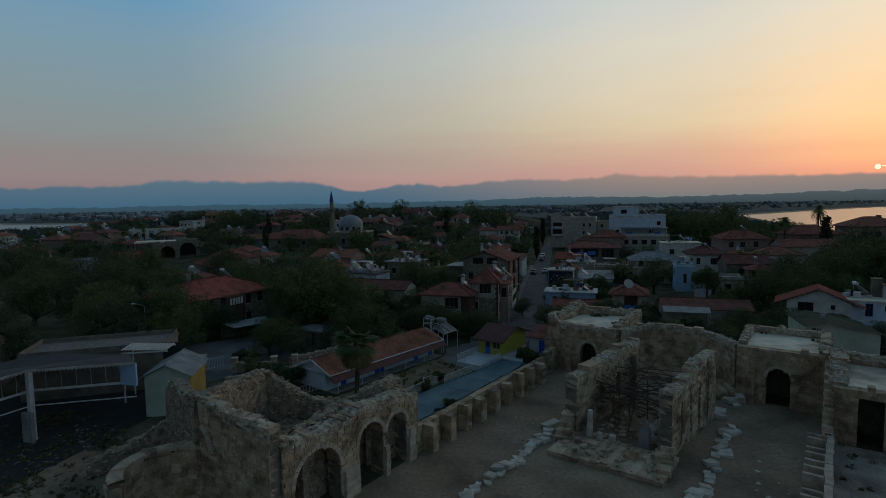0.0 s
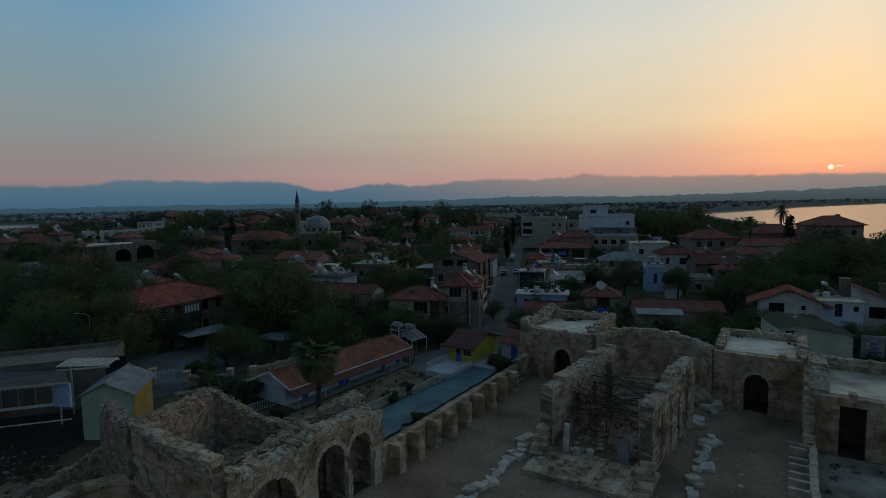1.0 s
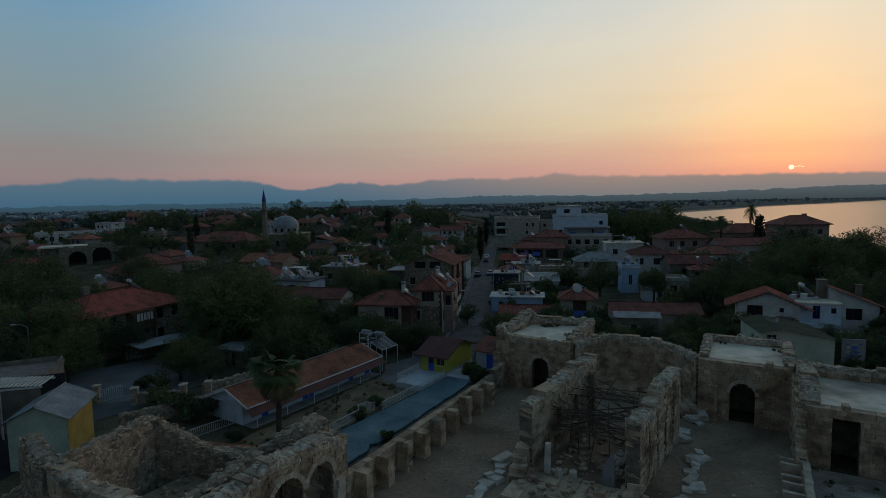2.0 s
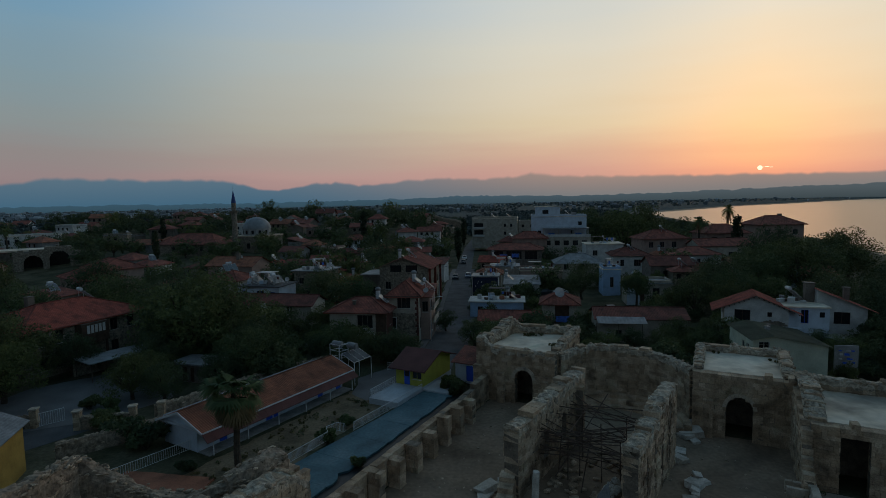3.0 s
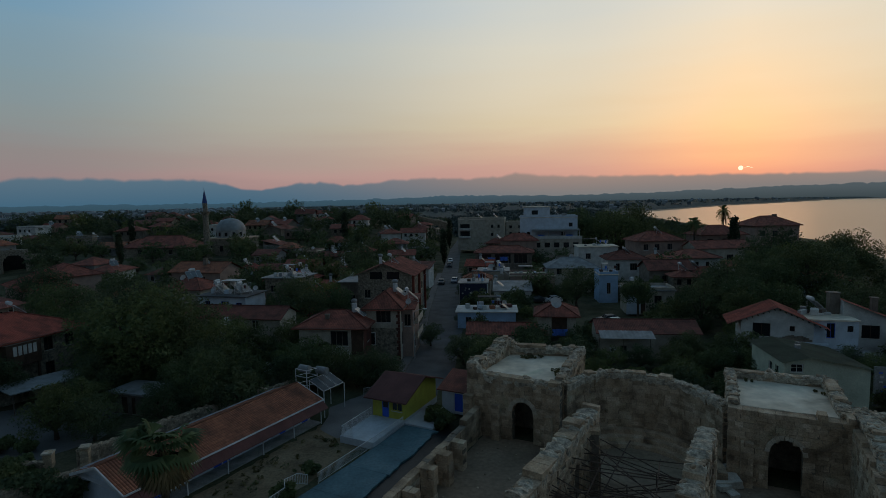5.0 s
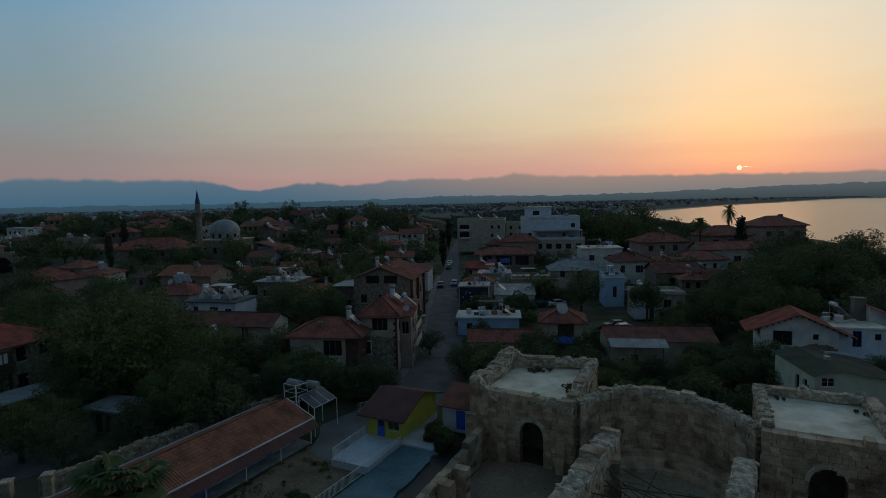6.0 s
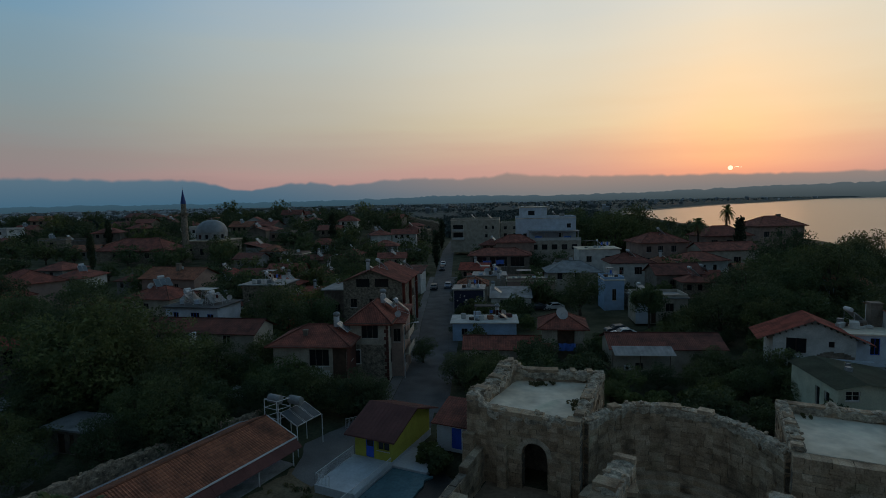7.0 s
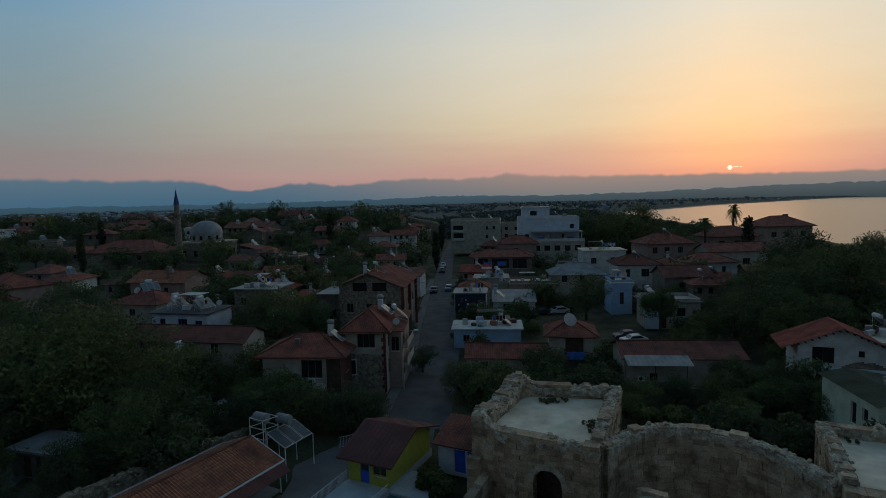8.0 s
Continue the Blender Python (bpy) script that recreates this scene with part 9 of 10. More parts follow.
def make_shrub(seed, r, mat, label, leaf=0.2):
    rng = np.random.default_rng(seed)
    t = thing("shrub", pose(0, 0, -500), label, "shrub", "shrubs")
    clumps = [((rng.uniform(-0.6, 0.6) * r, rng.uniform(-0.6, 0.6) * r, rng.uniform(0.25, 0.95) * r), r * rng.uniform(0.3, 0.5)) for _ in range(14)]
    v, f = leaf_cloud(rng, clumps, 170, leaf)
    part("foliage", raw_mesh("foliage", v.tolist(), f.tolist(), M[mat]), None, t)
    bm = bmesh.new()
    for (x, y, z), q in clumps[:5]:
        rod(bm, (0, 0, -0.1), (x, y, z), 0.04, 0.015, 5)
    part("stem", bm, M["bark"], t)
    return t


TREES = {
    "a": make_tree(1, 10, 5.0, 0.17, 64, 130, "leaf"),
    "b": make_tree(2, 10, 5.2, 0.17, 60, 130, "leafdark", label="dense dark tree with an uneven crown"),
    "c": make_tree(3, 10, 4.6, 0.15, 58, 140, "leaflight", label="light green feathery tree crown"),
    "d": make_tree(4, 10, 5.6, 0.18, 66, 130, "leafdark", label="wide dark spreading tree"),
    "e": make_tree(5, 10, 5.0, 0.36, 34, 30, "leafdark", label="dark tree among the roofs"),
    "f": make_tree(6, 10, 5.0, 0.36, 34, 30, "leaf", label="green tree among the roofs"),
    "g": make_tree(8, 6, 3.6, 0.22, 30, 62, "leafdark", trunk_h=0.6, label="dense dark bush reaching to the ground", name="bush", group="bushes"),
    "h": make_tree(9, 6, 3.4, 0.22, 30, 62, "leaf", trunk_h=0.6, label="green bush reaching to the ground", name="bush", group="bushes"),
    "u": make_tree(7, 7, 3.2, 0.15, 46, 170, "leaf", trunk_h=4.0, label="clipped round tree on a forked trunk"),
}
CYPRESS = make_cypress(11, 12, 1.5)
FAN_PALM = make_palm(12, 8.0, True)
DATE_PALM = make_palm(13, 9.0, False, "date palm with arching fronds")
SHRUBS = [make_shrub(21, 1.6, "leafdark", "dense dark green shrub"), make_shrub(22, 1.5, "leaf", "green leafy garden shrub"), make_shrub(23, 1.4, "leaflight", "pale yellow-green garden shrub")]
GROWN = set()
# plan, size and stretch of the trees that stand above the roofs
SKYLINE = [(-129.3, 270, 1.2, 1.2), (-106.4, 280, 1.2, 1.2), (-63.3, 290, 1.15, 1.2), (-41.3, 262, 1.2, 1.25), (-228.9, 300, 1.0, 1.1), (-193.9, 230, 1.0, 1.15), (-2.1, 270, 1.3, 1.2), (15.6, 262, 1.3, 1.05), (-90.5, 300, 1.0, 1.1), (-160.1, 310, 0.9, 1.1)]


def plant(src, x, y, s=1.0, tall=1.0, z=None, turn=None, label=""):
    """Stand a copy of a tree at (x, y), scaled; the first one of a kind is moved there itself."""
    g = gz(x, y) if z is None else z
    a = turn if turn is not None else (x * 37.7 + y * 11.3) % 360
    if src not in GROWN:
        GROWN.add(src)
        ob = src
        ob.scale = (s, s, s * tall)
        ob.matrix_basis = pose(x, y, g, 0, 0, a) @ Matrix.Diagonal((s, s, s * tall, 1))
    else:
        keep = src.scale.copy()
        src.scale = (s, s, s * tall)
        ob = copy_thing(src, pose(x, y, g, 0, 0, a))
        src.scale = keep
    if label:
        ob["label"] = label
    return ob


def build_trees():
    T = TREES
    P = plant
    # big trees left of the classroom and round the parking yard
    P(T["a"], -43.0, 51.5, 1.5, 0.95, label="very large broad tree with a dark green crown")
    P(T["c"], -36.0, 58.0, 1.0)
    P(T["d"], -52.0, 62.0, 1.2)
    P(T["d"], -36.5, 52.5, 0.9, 0.95)
    P(T["d"], -41.5, 40.5, 0.62, 0.75)
    P(T["a"], -31.6, 44.6, 0.72, 1.05)
    P(T["b"], -32.6, 40.2, 0.5, 1.0)
    P(T["b"], -42.0, 36.8, 0.6, 0.95)
    P(T["d"], -37.8, 36.6, 0.46, 0.95)
    P(T["b"], -45.0, 46.0, 0.6, 1.0)
    P(T["a"], -41.0, 49.5, 0.6, 1.0)
    P(T["g"], -49.5, 79.0, 0.4)
    P(T["g"], -46.4, 78.6, 0.34)
    P(T["b"], -33.0, 50.0, 0.7)
    P(T["b"], -34.0, 62.5, 0.72, 0.85)
    P(T["a"], -28.0, 51.0, 0.5, 0.9)
    P(T["c"], -26.0, 58.5, 0.5, 0.9)
    P(T["b"], -24.0, 52.5, 0.55, 0.8)
    P(T["d"], -21.0, 51.0, 0.45, 0.8)
    P(T["b"], -27.5, 65.5, 0.7, 0.9)
    P(T["b"], -17.6, 53.2, 0.56, 0.95)
    P(T["d"], -13.2, 53.4, 0.5, 0.95)
    P(T["a"], -22.5, 53.5, 0.6, 0.95)
    P(T["b"], -60.5, 38.5, 1.0)
    P(T["a"], -57.0, 34.5, 0.8)
    P(T["b"], -66.0, 41.5, 1.0)
    P(T["d"], -45.0, 60.0, 1.2)
    P(T["b"], -48.5, 52.0, 0.8)
    for x, y, k in ((-3.4, 87.5, 0.34), (-3.0, 102.5, 0.4), (-3.9, 113.0, 0.5), (-4.6, 121.0, 0.45), (-4.2, 138.0, 0.55), (-12.9, 86.5, 0.42), (-13.2, 80.0, 0.36), (-13.6, 106.0, 0.5), (-14.4, 116.0, 0.55), (-7.0, 62.0, 0.0)):
        if k:
            P(T["g"], x, y, k, 1.2)
    P(T["b"], 34.5, 84.5, 0.5)
    P(T["d"], 38.5, 82.5, 0.8)
    P(T["b"], 43.0, 78.0, 0.75)
    P(T["a"], 46.5, 84.5, 0.9)
    P(T["b"], 31.5, 78.0, 0.4)
    P(T["d"], 57.0, 74.0, 0.9)
    P(T["a"], 69.0, 110.0, 1.2, 1.1)
    P(T["b"], 73.5, 109.0, 1.1, 1.05)
    P(T["b"], 60.0, 66.0, 0.8)
    P(T["a"], 34.5, 54.5, 0.5)
    P(T["b"], 46.0, 56.0, 0.45)
    P(T["b"], -34.0, 84.0, 1.0)
    P(T["a"], -24.0, 112.0, 1.2)
    P(T["d"], -29.0, 120.0, 1.2)
    P(T["a"], -15.0, 53.0, 0.45, 0.9)
    P(T["b"], -10.8, 54.5, 0.4, 0.9)
    P(T["b"], -18.0, 54.5, 0.4, 0.8)
    # behind the service lane
    P(T["b"], -66.0, 31.0, 0.95)
    P(T["d"], -57.0, 45.0, 0.62, 0.9)
    P(T["a"], -74.0, 38.0, 1.1)
    P(T["d"], -84.0, 44.0, 1.2)
    P(T["b"], -92.0, 58.0, 1.2)
    P(T["a"], -80.0, 62.0, 1.1)
    P(T["d"], -102.0, 74.0, 1.25)
    P(T["a"], -72.0, 74.0, 1.15)
    P(T["b"], -60.0, 72.0, 1.0)
    P(T["d"], -90.0, 90.0, 1.1)
    P(T["a"], -114.0, 62.0, 1.3)
    P(T["b"], -120.0, 84.0, 1.2)
    P(T["a"], -78.0, 98.0, 1.0)
    P(T["c"], -66.0, 66.0, 0.95)
    P(T["a"], -98.0, 44.0, 1.2)
    P(T["b"], -86.0, 26.0, 1.0)
    P(T["b"], -70.0, 20.0, 0.8)
    P(T["a"], -128.0, 50.0, 1.3)
    P(T["d"], -140.0, 72.0, 1.4)
    # round the middle houses
    P(T["b"], -30.0, 79.0, 0.8)
    P(T["a"], -26.5, 84.0, 0.85)
    P(T["c"], -33.0, 92.0, 0.95)
    P(T["c"], -27.0, 103.0, 1.0)
    P(T["b"], -51.0, 97.0, 0.85)
    P(T["b"], -55.0, 78.0, 0.7)
    P(T["b"], -11.6, 88.0, 0.32, 1.2)
    P(T["b"], -7.6, 72.5, 0.42, 0.9)
    P(T["b"], -2.0, 63.0, 0.5, 0.85)
    P(T["b"], 2.5, 62.0, 0.52, 0.85)
    P(T["a"], 6.0, 60.5, 0.5, 0.8)
    P(T["b"], 8.5, 67.0, 0.5, 0.95)
    P(T["d"], 12.5, 63.5, 0.42, 0.8)
    P(T["c"], 18.0, 60.0, 0.4, 0.95)
    P(T["c"], 15.5, 57.0, 0.36, 0.9)
    P(T["b"], 22.0, 60.5, 0.45, 0.8)
    P(T["d"], 27.0, 60.0, 0.5, 0.75)
    P(T["a"], 31.0, 57.0, 0.5, 0.9)
    P(T["b"], 29.5, 64.0, 0.5, 0.9)
    P(T["d"], 33.5, 60.0, 0.55, 0.9)
    P(T["b"], 20.6, 104.0, 0.85, 1.05)
    P(T["u"], 29.3, 88.6, 0.85, 1.4)
    P(T["d"], 47.0, 92.0, 1.05, 0.9)
    P(T["a"], 56.0, 97.0, 1.1)
    P(T["d"], 66.0, 100.0, 1.25)
    P(T["a"], 75.0, 112.0, 1.3)
    P(T["b"], 84.0, 120.0, 1.35)
    P(T["d"], 72.0, 126.0, 1.35)
    P(T["a"], 62.0, 110.0, 1.2)
    P(T["d"], 94.0, 132.0, 1.3)
    P(T["a"], 104.0, 118.0, 1.1)
    P(T["b"], 88.0, 100.0, 1.1)
    P(T["d"], 78.0, 88.0, 0.95)
    P(T["b"], 68.0, 80.0, 0.8)
    P(T["a"], 52.0, 84.0, 0.75)
    P(T["a"], 115.0, 140.0, 1.0)
    P(T["b"], 56.0, 57.0, 0.55)
    P(T["a"], 47.5, 53.0, 0.5)
    P(T["b"], 54.0, 47.0, 0.6)
    P(T["a"], 47.0, 183.0, 1.75, 1.1)
    P(T["b"], 57.0, 196.0, 1.75, 1.1)
    P(T["a"], 40.0, 200.0, 1.75, 1.15)
    P(T["b"], 49.0, 106.0, 0.7)
    for x, y, s in ((79.5, 165.5, 1.32), (-14.5, 182, 1.1), (-116, 150, 0.9), (-60, 215, 1.1), (-150, 205, 1.0), (-17.5, 250, 1.2)):
        plant(CYPRESS, x, y, s)
    plant(FAN_PALM, -20.6, 21.4, 1.08, 0.82)
    for x, y, s in ((-188, 165, 1.1), (126, 96, 1.15), (38, 206, 1.5)):
        plant(DATE_PALM, x, y, s)
    plant(DATE_PALM, 84.2, 185.0, 1.0, 1.9)
    plant(DATE_PALM, 69.0, 170.0, 1.25, 1.2)
    rng = random.Random(31)
    for x, y, s, k in ((-25.0, 20.6, 0.55, 0), (-31.5, 24.5, 1.2, 0), (-35.5, 26.5, 1.2, 0), (-38.5, 28.5, 1.0, 0), (-40.0, 30.0, 0.9, 1), (-3.0, 41.2, 0.9, 1), (-4.0, 42.6, 0.9, 1), (-14.5, 27.0, 0.7, 1), (-13.5, 31.0, 0.6, 1), (-10.0, 22.5, 0.5, 1), (-45, 33.5, 0.8, 0), (-42.5, 33.8, 0.7, 1), (17, 55.5, 1.2, 2), (20, 55, 1.3, 2), (24, 54.5, 1.3, 1), (30, 50.5, 1.4, 0), (-13, 52, 1.3, 0), (-9.6, 52.5, 1.0, 1), (-23, 63, 1.6, 0), (0, 66, 1.2, 0)):
        plant(SHRUBS[k], x, y, s)
    # undergrowth and bushes that fill the gardens between the houses
    near = random.Random(33)
    done = 0
    for i in range(4000):
        x, y = near.uniform(-80, 70), near.uniform(26, 165)
        if done >= 290:
            break
        u, v = 0.362 * x + 0.932 * (y - 35.7), 0.932 * x - 0.362 * (y - 35.7)
        if (u < 17 and v > -27) or abs(x + 8 + max(0, y - 110) * 0.045) < 6.0 or (x < -36 and y < 46 and not x < -66):
            continue
        if y < 34 + 0.25 * abs(x) or blocked(x, y, 2.2) or (10 < x < 31 and 80 < y < 112):
            continue
        done += 1
        plant(T[near.choice("ggh")], x, y, near.uniform(0.45, 0.95), near.uniform(0.7, 1.1))
    # tall dark trees that stand above the roofs
    for x, y, q, tall in SKYLINE:
        P(T["f" if int(x) % 2 else "e"], x, y, q, tall, label="tall dark tree rising above the town roofs")
    # filler trees between the roofs further off, kept out of the streets
    spots, far = [], ([],)
    for i in range(7000):
        x, y = rng.uniform(-270, 120), rng.uniform(108, 430)
        if len(spots) >= 560:
            break
        if inside(BAY, np.array(x), np.array(y)) > -30 or inside(COVE, np.array(x), np.array(y)) > -40 or abs(x + 9 + max(0, y - 110) * 0.045) < 9:
            continue
        if (-165 < x < -112 and 100 < y < 138 and x + y > -40) or (-175 < x < -118 and 88 < y < 134):
            continue
        if any(math.hypot(x - a, y - b) < 5.6 for a, b in spots) or blocked(x, y, 1.6) or (x + 1) ** 2 + (y - 232) ** 2 < 300 or (x - 24) ** 2 + (y - 184) ** 2 < 260 or (x + 96) ** 2 + (y - 182) ** 2 < 150 or (x + 95) ** 2 + (y - 165) ** 2 < 30:
            continue
        spots.append((x, y))
        s, k, q = rng.uniform(0.55, 1.05), rng.choice("eeff"), rng.uniform(0.8, 1.1)
        if y < 225:
            plant(T[k], x, y, s, q)
        else:
            me = [o for o in T[k].children if o.name.startswith("crown")][0].data
            co = np.empty(len(me.vertices) * 3)
            me.vertices.foreach_get("co", co)
            co = co.reshape(-1, 3)
            a = rng.uniform(0, 6.28)
            far[0].append(np.stack([(co[:, 0] * math.cos(a) - co[:, 1] * math.sin(a)) * s + x, (co[:, 0] * math.sin(a) + co[:, 1] * math.cos(a)) * s + y, co[:, 2] * s * q + gz(x, y)], 1))
    v = np.concatenate(far[0])
    me = raw_mesh("distant_trees", v.tolist(), np.arange(len(v)).reshape(-1, 3).tolist(), M["leafdark"])
    tagged(new("distant_trees", me), "dark trees between the roofs further off", "trees", kind="stuff")


def blocked(x, y, r):
    """Whether a spot lies in or near the plan of a house."""
    for hx, hy, rz, w, d in FOOT:
        dx, dy = x - hx, y - hy
        if dx * dx + dy * dy > 700:
            continue
        c, s = math.cos(math.radians(rz)), math.sin(math.radians(rz))
        if abs(dx * c + dy * s) < w + r and abs(-dx * s + dy * c) < d + r:
            return True
    return False


# clear circles round buildings that stand out
KEEP = [(-95, 182, 13), (-95, 165, 6), (-94, 152, 10), (-88, 168, 11), (-100, 168, 8), (-148, 126, 14), (-138, 142, 14), (-128, 124, 12), (-150, 150, 12), (-140, 110, 12), (24, 184, 16), (0, 232, 17), (12, 236, 12), (7, 158, 13), (12, 172, 10), (53, 160, 11), (58, 143, 9), (78, 176, 11), (112, 196, 17), (69, 153, 11), (-112, 170, 20), (17, 118, 10), (31, 126, 9), (36, 112, 7), (37, 133, 9), (33, 148, 9), (44, 120, 8), (3, 131, 7), (-66, 111, 9), (26, 170, 10), (20, 140, 12), (-104, 97, 12), (-112, 112, 12)]


def build_far_town():
    """Smaller houses between the trees out to the old town wall."""
    rng = random.Random(77)
    spots = [(a, b, c) for a, b, c in KEEP]
    made = 0
    for i in range(2500):
        x, y = rng.uniform(-300, 40), rng.uniform(112, 400)
        r = rng.uniform(4.8, 7)
        if inside(COVE, np.array(x), np.array(y)) > -30 or inside(BAY, np.array(x), np.array(y)) > -30 or abs(x + 9 + max(0, y - 110) * 0.045) < 10:
            continue
        if any(math.hypot(x - a, y - b) < r * 0.9 + c for a, b, c in spots) or blocked(x, y, 4.0):
            continue
        spots.append((x, y, r * 0.8))
        made += 1
        w, d = rng.uniform(7, 11), rng.uniform(6, 8.5)
        st = rng.choice((1, 1, 2))
        h = 3.0 * st + 0.4
        roof = rng.choice(("hip", "hip", "gable", "gable", "flat"))
        tiles = rng.choice(("tile", "tile", "tiledark", "tileorange")) if roof != "flat" else rng.choice(("tin", "slab"))
        wall = rng.choice(("plaster", "wallgrey", "wallbrown", "wallbrown", "pink", "housestone", "bluewhite"))
        word = {"plaster": "white", "cream": "cream", "pink": "pinkish", "housestone": "stone", "bluewhite": "bluish white", "wallgrey": "grey", "wallbrown": "brown"}[wall]
        wins = [("f", 1.2 + k * 2.6, 2.3 + k * 2.6, h - 2.1, h - 0.8) for k in range(min(3, int((w - 2) / 2.6)))]
        rz = rng.choice((-4, 6, -12, -80, 20)) + rng.uniform(-5, 5)
        house(x, y, rz, w, d, h, roof, rng.uniform(1.3, 2.0), 0.8 if roof != "flat" else 0.2, wall, tiles, f"{word} {'two-storey' if st == 2 else 'low'} town house with {'flat roof' if roof == 'flat' else 'red tile roof'}", wins, detail=False, step=0.3)
        top = gz(x, y) + h + (0.2 if roof == "flat" else 0.9)
        if rng.random() < 0.5:
            water_heater(pose(x + rng.uniform(-2, 2), y - 1.0, top, 0, 0, rng.uniform(-40, 40)))
        if made >= 165:
            break
    return spots


def build_infill():
    """Small houses, sheds and lean-tos packed between the larger ones along the street."""
    rng = random.Random(404)
    made = 0
    for i in range(4000):
        x, y = rng.uniform(-95, 72), rng.uniform(74, 178)
        w, d = rng.uniform(5, 8.5), rng.uniform(4.5, 6.5)
        if abs(x + 9 + max(0, y - 110) * 0.045) < 7 or inside(BAY, np.array(x), np.array(y)) > -45 or (x > 22 and y < 100) or (x + 96) ** 2 + (y - 174) ** 2 < 380:
            continue
        if blocked(x, y, 3.6):
            continue
        made += 1
        h = rng.choice((2.8, 3.2, 3.2, 4.6, 5.4))
        roof = rng.choice(("hip", "gable", "gable", "shed", "flat"))
        tiles = rng.choice(("tile", "tile", "tiledark", "tileorange", "tilered")) if roof != "flat" else rng.choice(("tin", "slab", "tin"))
        wall = rng.choice(("plaster", "wallgrey", "wallbrown", "cream", "bluewhite", "housestone", "pink"))
        word = {"plaster": "white", "cream": "cream", "pink": "pinkish", "housestone": "rubble stone", "bluewhite": "bluish white", "wallgrey": "grey", "wallbrown": "brown"}[wall]
        kind = {"hip": "red hipped tile roof", "gable": "red gabled tile roof", "shed": "red lean-to tile roof", "flat": "flat sheet roof"}[roof]
        wins = [("f", 0.8 + k * 2.1, 1.7 + k * 2.1, h - 1.9, h - 0.7) for k in range(int((w - 1) / 2.1))]
        rz, rise, chance = rng.choice((-4, 4, 86, -10)) + rng.uniform(-4, 4), rng.uniform(1.0, 1.5), rng.random()
        tower, turn, panels = False, 0.0, 2
        if roof == "flat":
            if chance < 0.8:
                turn, panels = rng.uniform(-40, 40), rng.choice((2, 3))
            dish_turn, dish_size = rng.uniform(-40, 20), rng.uniform(0.4, 0.7)
        elif chance < 0.6:
            tower, turn = rng.random() < 0.4, rng.uniform(-30, 30)
        if made > 55:
            break
        # the parking yard and the lawn before the mosque stay open
        if (8 < x < 31 and 78 < y < 108) or (-108 < x < -70 and 125 < y < 168):
            FOOT.append((x, y, rz, w / 2, d / 2))
            continue
        house(x, y, rz, w, d, h, roof, rise, 0.6 if roof != "flat" else 0.25, wall, tiles, f"small {word} house with {kind} among trees", wins, detail=False, step=0.2)
        top = gz(x, y) + h
        if roof == "flat":
            if chance < 0.8:
                water_heater(pose(x, y, top + 0.18, 0, 0, turn), 1, panels)
            dish(pose(x + 1.4, y - 0.8, top + 0.18, 0, 0, dish_turn), dish_size)
        elif chance < 0.6:
            (tower_heater if tower else water_heater)(pose(x, y, top + 0.7, 0, 0, turn))


build_infill()
KEEP = build_far_town()
build_trees()

# ---- distance ----
def ridge(name, dist, a0, a1, n, crest, mat, label, base=-6.0):
    """A far range of hills: a curtain of land on an arc about the headland."""
    verts, faces, uvs = [], [], []
    for i in range(n + 1):
        a = math.radians(a0 + (a1 - a0) * i / n)
        x, y = dist * math.sin(a), dist * math.cos(a)
        z = crest(math.degrees(a))
        verts += [(x, y, base), (x, y, z + 6)]
        if i:
            faces.append((2 * i - 2, 2 * i, 2 * i + 1, 2 * i - 1))
            uvs += [(0, 0), (0, 0), (0, 1), (0, 1)]
    me = raw_mesh(name, verts, faces, mat, uvs)
    return tagged(new(name, me), label, "hills", kind="structure")


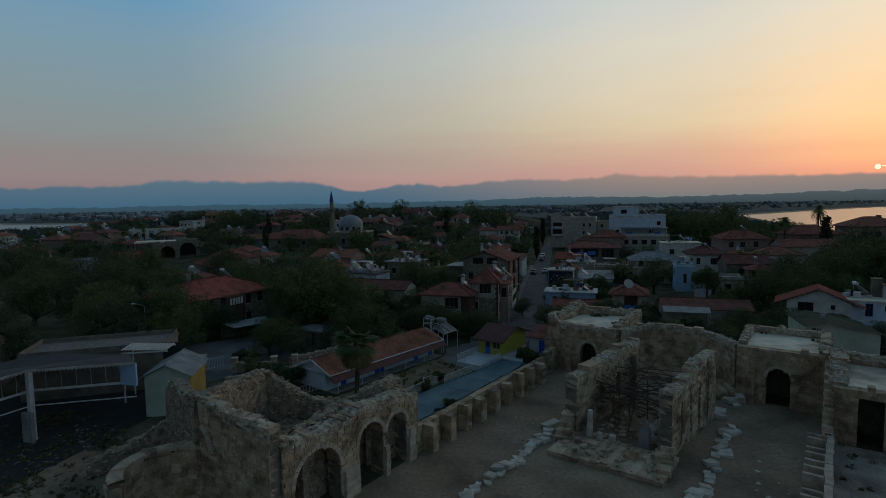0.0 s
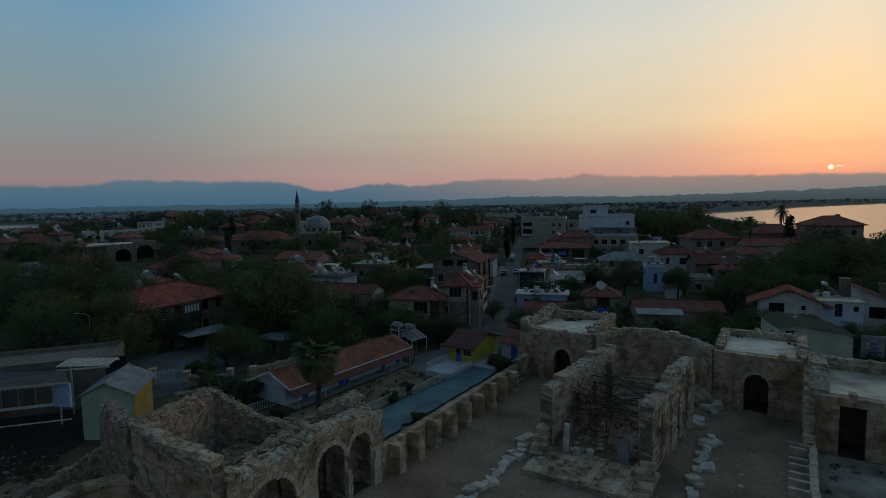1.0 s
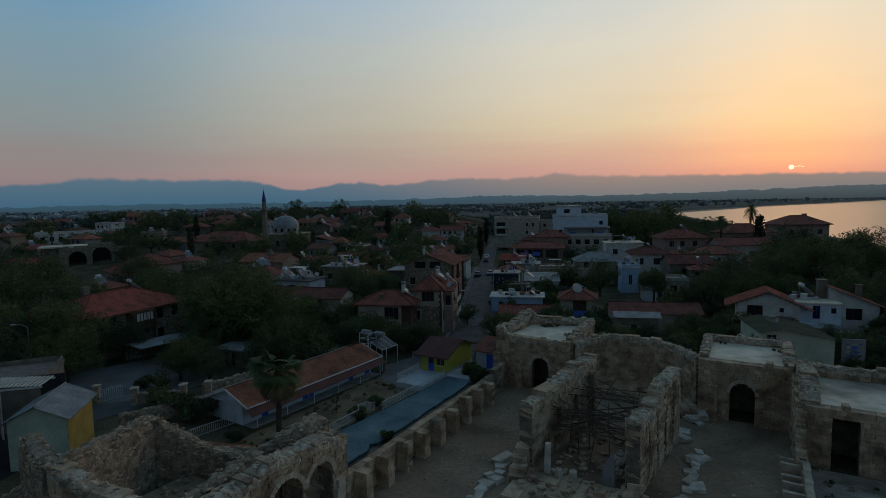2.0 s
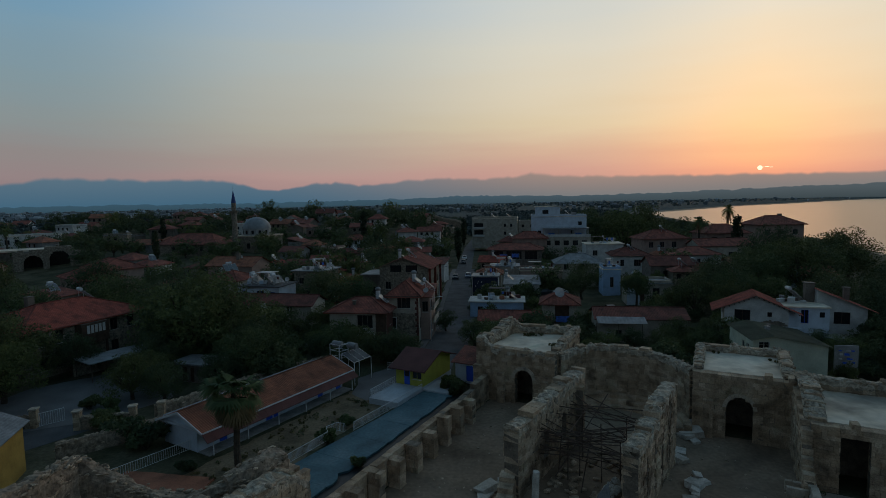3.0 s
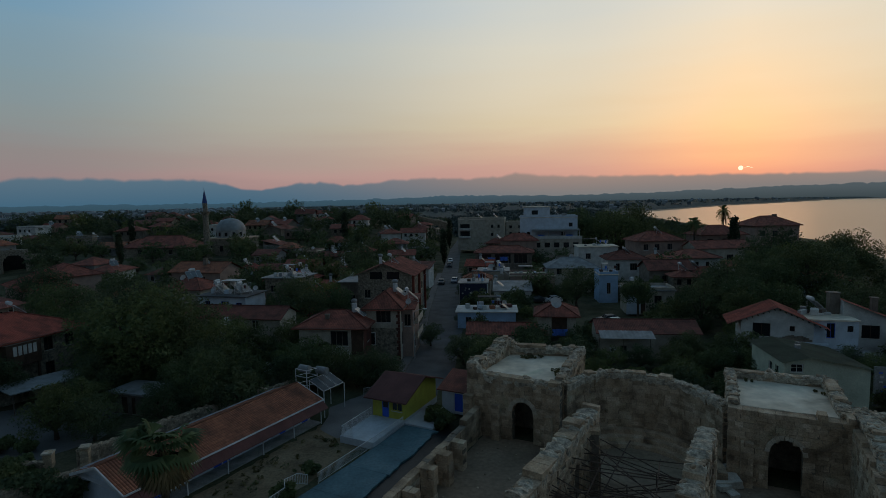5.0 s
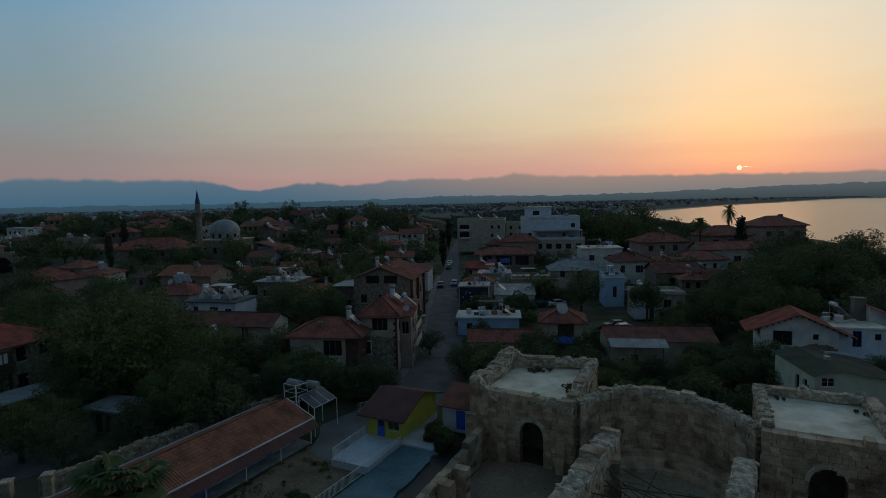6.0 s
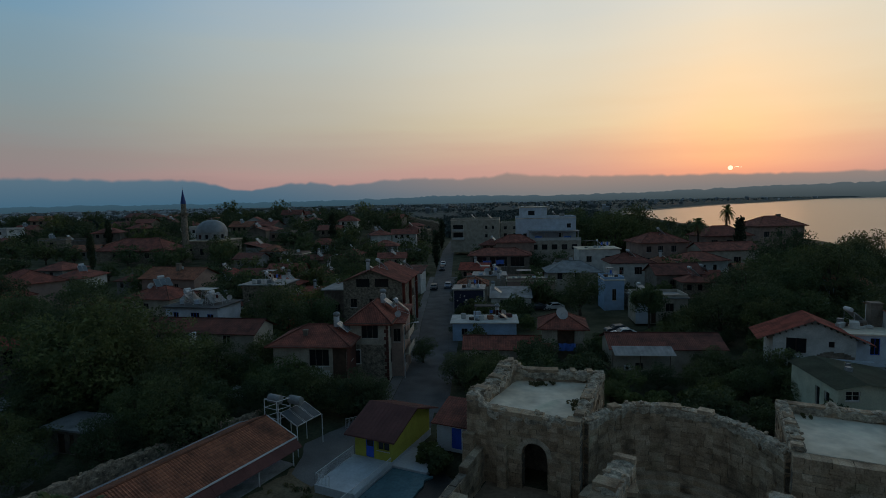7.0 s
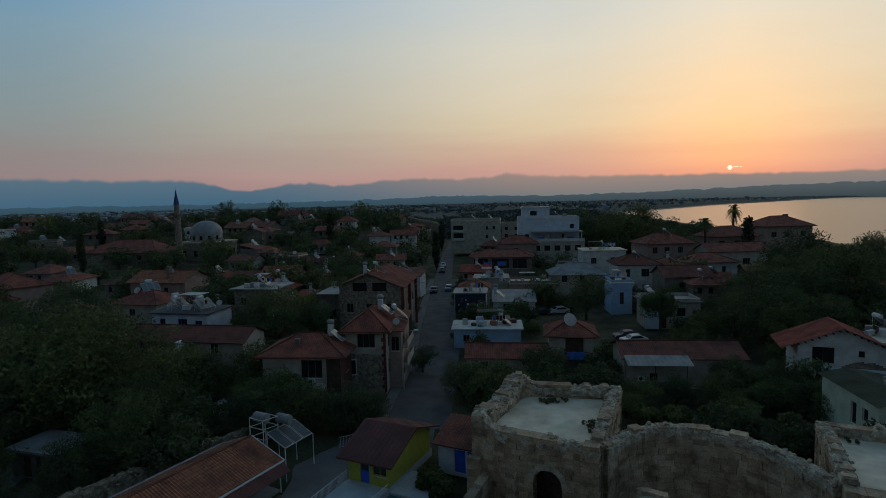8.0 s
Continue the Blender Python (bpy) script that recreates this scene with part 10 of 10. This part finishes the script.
def build_far():
    fz = lambda a, s, k: noise.noise((a * s, k, 0.3))
    far = 4700.0

    def mountains(a):
        pts = [(-60, 1.6), (-52, 1.75), (-46.5, 1.9), (-44.5, 1.98), (-43.4, 2.4), (-38, 2.5), (-33, 2.35), (-29.5, 2.45), (-27.5, 2.2), (-25.0, 1.45), (-23.5, 1.3), (-21.5, 1.75), (-19, 2.1), (-17, 2.15), (-15.3, 1.75), (-13, 2.0), (-10, 2.35), (-6, 2.5), (-2, 2.4), (1.2, 2.5), (3.4, 2.9), (5.6, 2.55), (8, 2.45), (13, 2.36), (18, 2.28), (24, 2.14), (30, 2.05), (45, 1.9)]
        e = float(np.interp(a, [p[0] for p in pts], [p[1] for p in pts]))
        e += float(np.interp(a, [-45, -20, 5, 30], [0.5, 0.36, 0.24, 0.15]))
        return far * math.tan(math.radians(e)) + 13 * fz(a, 0.9, 1) + 9 * fz(a, 2.6, 2) + 5 * fz(a, 7.0, 3)
    # haze is painted in: a bluish glow, paler and warmer towards the sun
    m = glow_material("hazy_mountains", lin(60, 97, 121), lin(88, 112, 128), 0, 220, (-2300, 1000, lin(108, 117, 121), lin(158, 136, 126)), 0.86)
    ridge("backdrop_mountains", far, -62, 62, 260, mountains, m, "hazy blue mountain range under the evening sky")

    def near_hills(a):
        e = float(np.interp(a, [-60, -50, -40, -30, -20, -10, -6, -2, 2, 6, 10, 16, 20, 26, 32, 45], [0.0, 0.0, 0.1, 0.05, 0.12, 0.25, 0.4, 0.42, 0.34, 0.25, 0.25, 0.36, 0.5, 0.64, 0.76, 0.85]))
        return 24 + 3400 * math.tan(math.radians(e)) + 7 * fz(a, 0.8, 5) + 5 * fz(a, 4.0, 6) + 3 * fz(a, 11.0, 7)
    # the foothills glow too, with a darker haze colour painted in
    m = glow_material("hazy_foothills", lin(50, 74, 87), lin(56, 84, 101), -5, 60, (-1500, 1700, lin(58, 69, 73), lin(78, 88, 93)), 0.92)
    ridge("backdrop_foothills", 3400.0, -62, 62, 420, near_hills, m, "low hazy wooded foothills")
    # far woods and hedges on the plain
    rng = random.Random(51)
    spots = []
    while len(spots) < 7500:
        d = 330 * (2900 / 330) ** rng.random()
        a = math.radians(rng.uniform(-60, 44))
        x, y = d * math.sin(a), d * math.cos(a)
        if inside(BAY, np.array(x), np.array(y)) > -45 or inside(COVE, np.array(x), np.array(y)) > -18:
            continue
        if noise.noise((x * 0.006, y * 0.006, 4)) + 0.35 * noise.noise((x * 0.03, y * 0.03, 9)) < (-0.12 if d < 900 else 0.02):
            continue
        s = rng.uniform(2.2, 4.6)
        spots.append(((x, y, gz(x, y) + s * 0.55), s))
    verts, faces = leaf_cloud(np.random.default_rng(52), spots, 16, 1.5, 0.8)
    verts, faces = verts.tolist(), faces.tolist()
    me = raw_mesh("far_woods", verts, faces, M["farwood"])
    tagged(new("far_woods", me), "dark distant woods and hedges on the plain", "woods", kind="stuff")
    # the old town wall behind the trees
    t = thing("old_town_wall", Matrix.Identity(4), "pale broken stretch of the old town wall", "wall")
    rubble_wall(t, [(-66, 338), (-40, 334), (-22, 331)], 2.4, heights((0, 13), (8, 14), (20, 14.6), (30, 12.2), (38, 11), (45, 8)), 0, M["ashlar"], 5, "wall_body", 0.0)
    rubble_wall(t, [(-13, 330), (8, 328), (26, 330)], 2.4, heights((0, 8), (10, 9), (20, 7.5), (40, 8)), 0, M["ashlar"], 6, "wall_body", 0.0)
    # far houses: rows of pale boxes with roofs, too small to tell apart
    for nm, lab, a0, a1, d0, d1, cnt in (("far_town", "pale buildings of a distant town across the cove", -60, -26, 850, 2600, 640), ("far_village", "scattered pale houses on the far plain", -26, 36, 900, 3000, 170)):
        bm_v, bm_f = [], []
        k = 0
        while k < cnt:
            d, a = rng.uniform(d0, d1), math.radians(rng.uniform(a0, a1))
            x, y = d * math.sin(a), d * math.cos(a)
            if max(inside(BAY, np.array(x), np.array(y)), inside(COVE, np.array(x), np.array(y))) > -15:
                continue
            k += 1
            w, dd, h = rng.uniform(4, 11), rng.uniform(5, 9), rng.choice((3, 4, 6, 6, 9))
            g = gz(x, y)
            c, s = math.cos(a + 0.3 * rng.random()), math.sin(a)
            o = len(bm_v)
            for z in (g - 1, g + h):
                for sx, sy in ((-1, -1), (1, -1), (1, 1), (-1, 1)):
                    bm_v.append((x + sx * w / 2 * c + sy * dd / 2 * s, y - sx * w / 2 * s + sy * dd / 2 * c, z))
            bm_v += [(x - w / 2 * c, y + w / 2 * s, g + h + 1.5), (x + w / 2 * c, y - w / 2 * s, g + h + 1.5)]
            bm_f += [tuple(o + q for q in f) for f in ((0, 1, 5, 4), (1, 2, 6, 5), (2, 3, 7, 6), (3, 0, 4, 7), (4, 5, 9, 8), (6, 7, 8, 9), (5, 6, 9), (7, 4, 8))]
        me = raw_mesh(nm, bm_v, bm_f, material(nm + "_walls", (0.25, 0.275, 0.29), 0.9, 0.75, 0.02, 0.15, 0))
        tagged(new(nm, me), lab, "buildings", kind="stuff")
    # the sun's disc, dimmed by haze
    m = bpy.data.materials.new("hazy_sun_disc")
    m.use_nodes = True
    m.node_tree.nodes.clear()
    out = m.node_tree.nodes.new("ShaderNodeOutputMaterial")
    em = m.node_tree.nodes.new("ShaderNodeEmission")
    em.inputs[0].default_value, em.inputs[1].default_value = (1.0, 0.78, 0.5, 1), 1.5
    m.node_tree.links.new(em.outputs[0], out.inputs[0])
    bm = bmesh.new()
    bmesh.ops.create_circle(bm, cap_ends=True, segments=32, radius=17)
    ob = new("sun_disc", mesh_of("sun_disc", bm, m))
    ob.matrix_basis = look(SUN_DIR * 4650 + Vector((0, 0, 23)), (0, 0, 23))
    bm = bmesh.new()
    for cx, cy, w, h in ((-46, 6, 14, 2.2), (-72, 2, 9, 1.8), (-28, 4, 9, 1.6)):
        bmesh.ops.create_circle(bm, cap_ends=True, segments=12, radius=1, matrix=Matrix.Translation((cx, cy, 0)) @ Matrix.Diagonal((w, h, 1, 1)))
    streak = new("cloud_streak", mesh_of("cloud_streak", bm, m))
    streak.matrix_basis = ob.matrix_basis.copy()
    tagged(streak, "thin lit streak of cloud beside the sun", "cloud", kind="structure")
    tagged(ob, "small bright setting sun above the haze", "sun", kind="structure")


build_far()



def build_weeds():
    """Dry grass and weeds in tufts over the court, the aisle and the debris."""
    rng = random.Random(91)
    nr = np.random.default_rng(92)
    for nm, mat, lab, areas in (("dry_weeds", "drygrass", "tufts of dry yellow grass and weeds", ((30.5, 46, -50, -4, 120), (-40, -10, -62, -40, 420), (-17, -11, -24, -3, 60))), ("green_weeds", "leafdark", "small dark green weeds among the stones", ((30.5, 46, -50, -4, 60), (-40, -10, -62, -40, 200), (-17, -11, -24, -3, 10)))):
        spots = []
        for x0, x1, y0, y1, k in areas:
            while k > 0:
                x, y = rng.uniform(x0, x1), rng.uniform(y0, y1)
                if noise.noise((x * 0.25, y * 0.25, 3)) < 0.0 and rng.random() < 0.8:
                    continue
                k -= 1
                s = rng.uniform(0.12, 0.4)
                p = RUIN @ Vector((x, y, 0.05 + s * 0.35))
                spots.append(((p.x, p.y, p.z), s))
        for x, y, z, r in () if nm != "dry_weeds" else ((1.6, 11.6, 6.15, 0.5), (2.4, 12.0, 6.15, 0.4), (2.0, 11.8, 6.2, 0.45), (6.1, 8.0, 6.15, 0.5), (5.9, 8.6, 6.15, 0.4), (6.3, 7.3, 6.1, 0.35), (3.0, 12.4, 6.2, 0.3), (23.0, 11.6, 6.4, 0.3), (28.3, 10.4, 6.4, 0.3)):
            for k in range(4):
                p = RUIN @ Vector((x + rng.uniform(-0.4, 0.4), y + rng.uniform(-0.3, 0.3), z))
                spots.append(((p.x, p.y, p.z), r * rng.uniform(0.3, 0.6)))
        v, f = leaf_cloud(nr, spots, 26, 0.12, 0.6)
        tagged(new(nm, raw_mesh(nm, v.tolist(), f.tolist(), M[mat])), lab, "weeds", kind="stuff")


build_weeds()
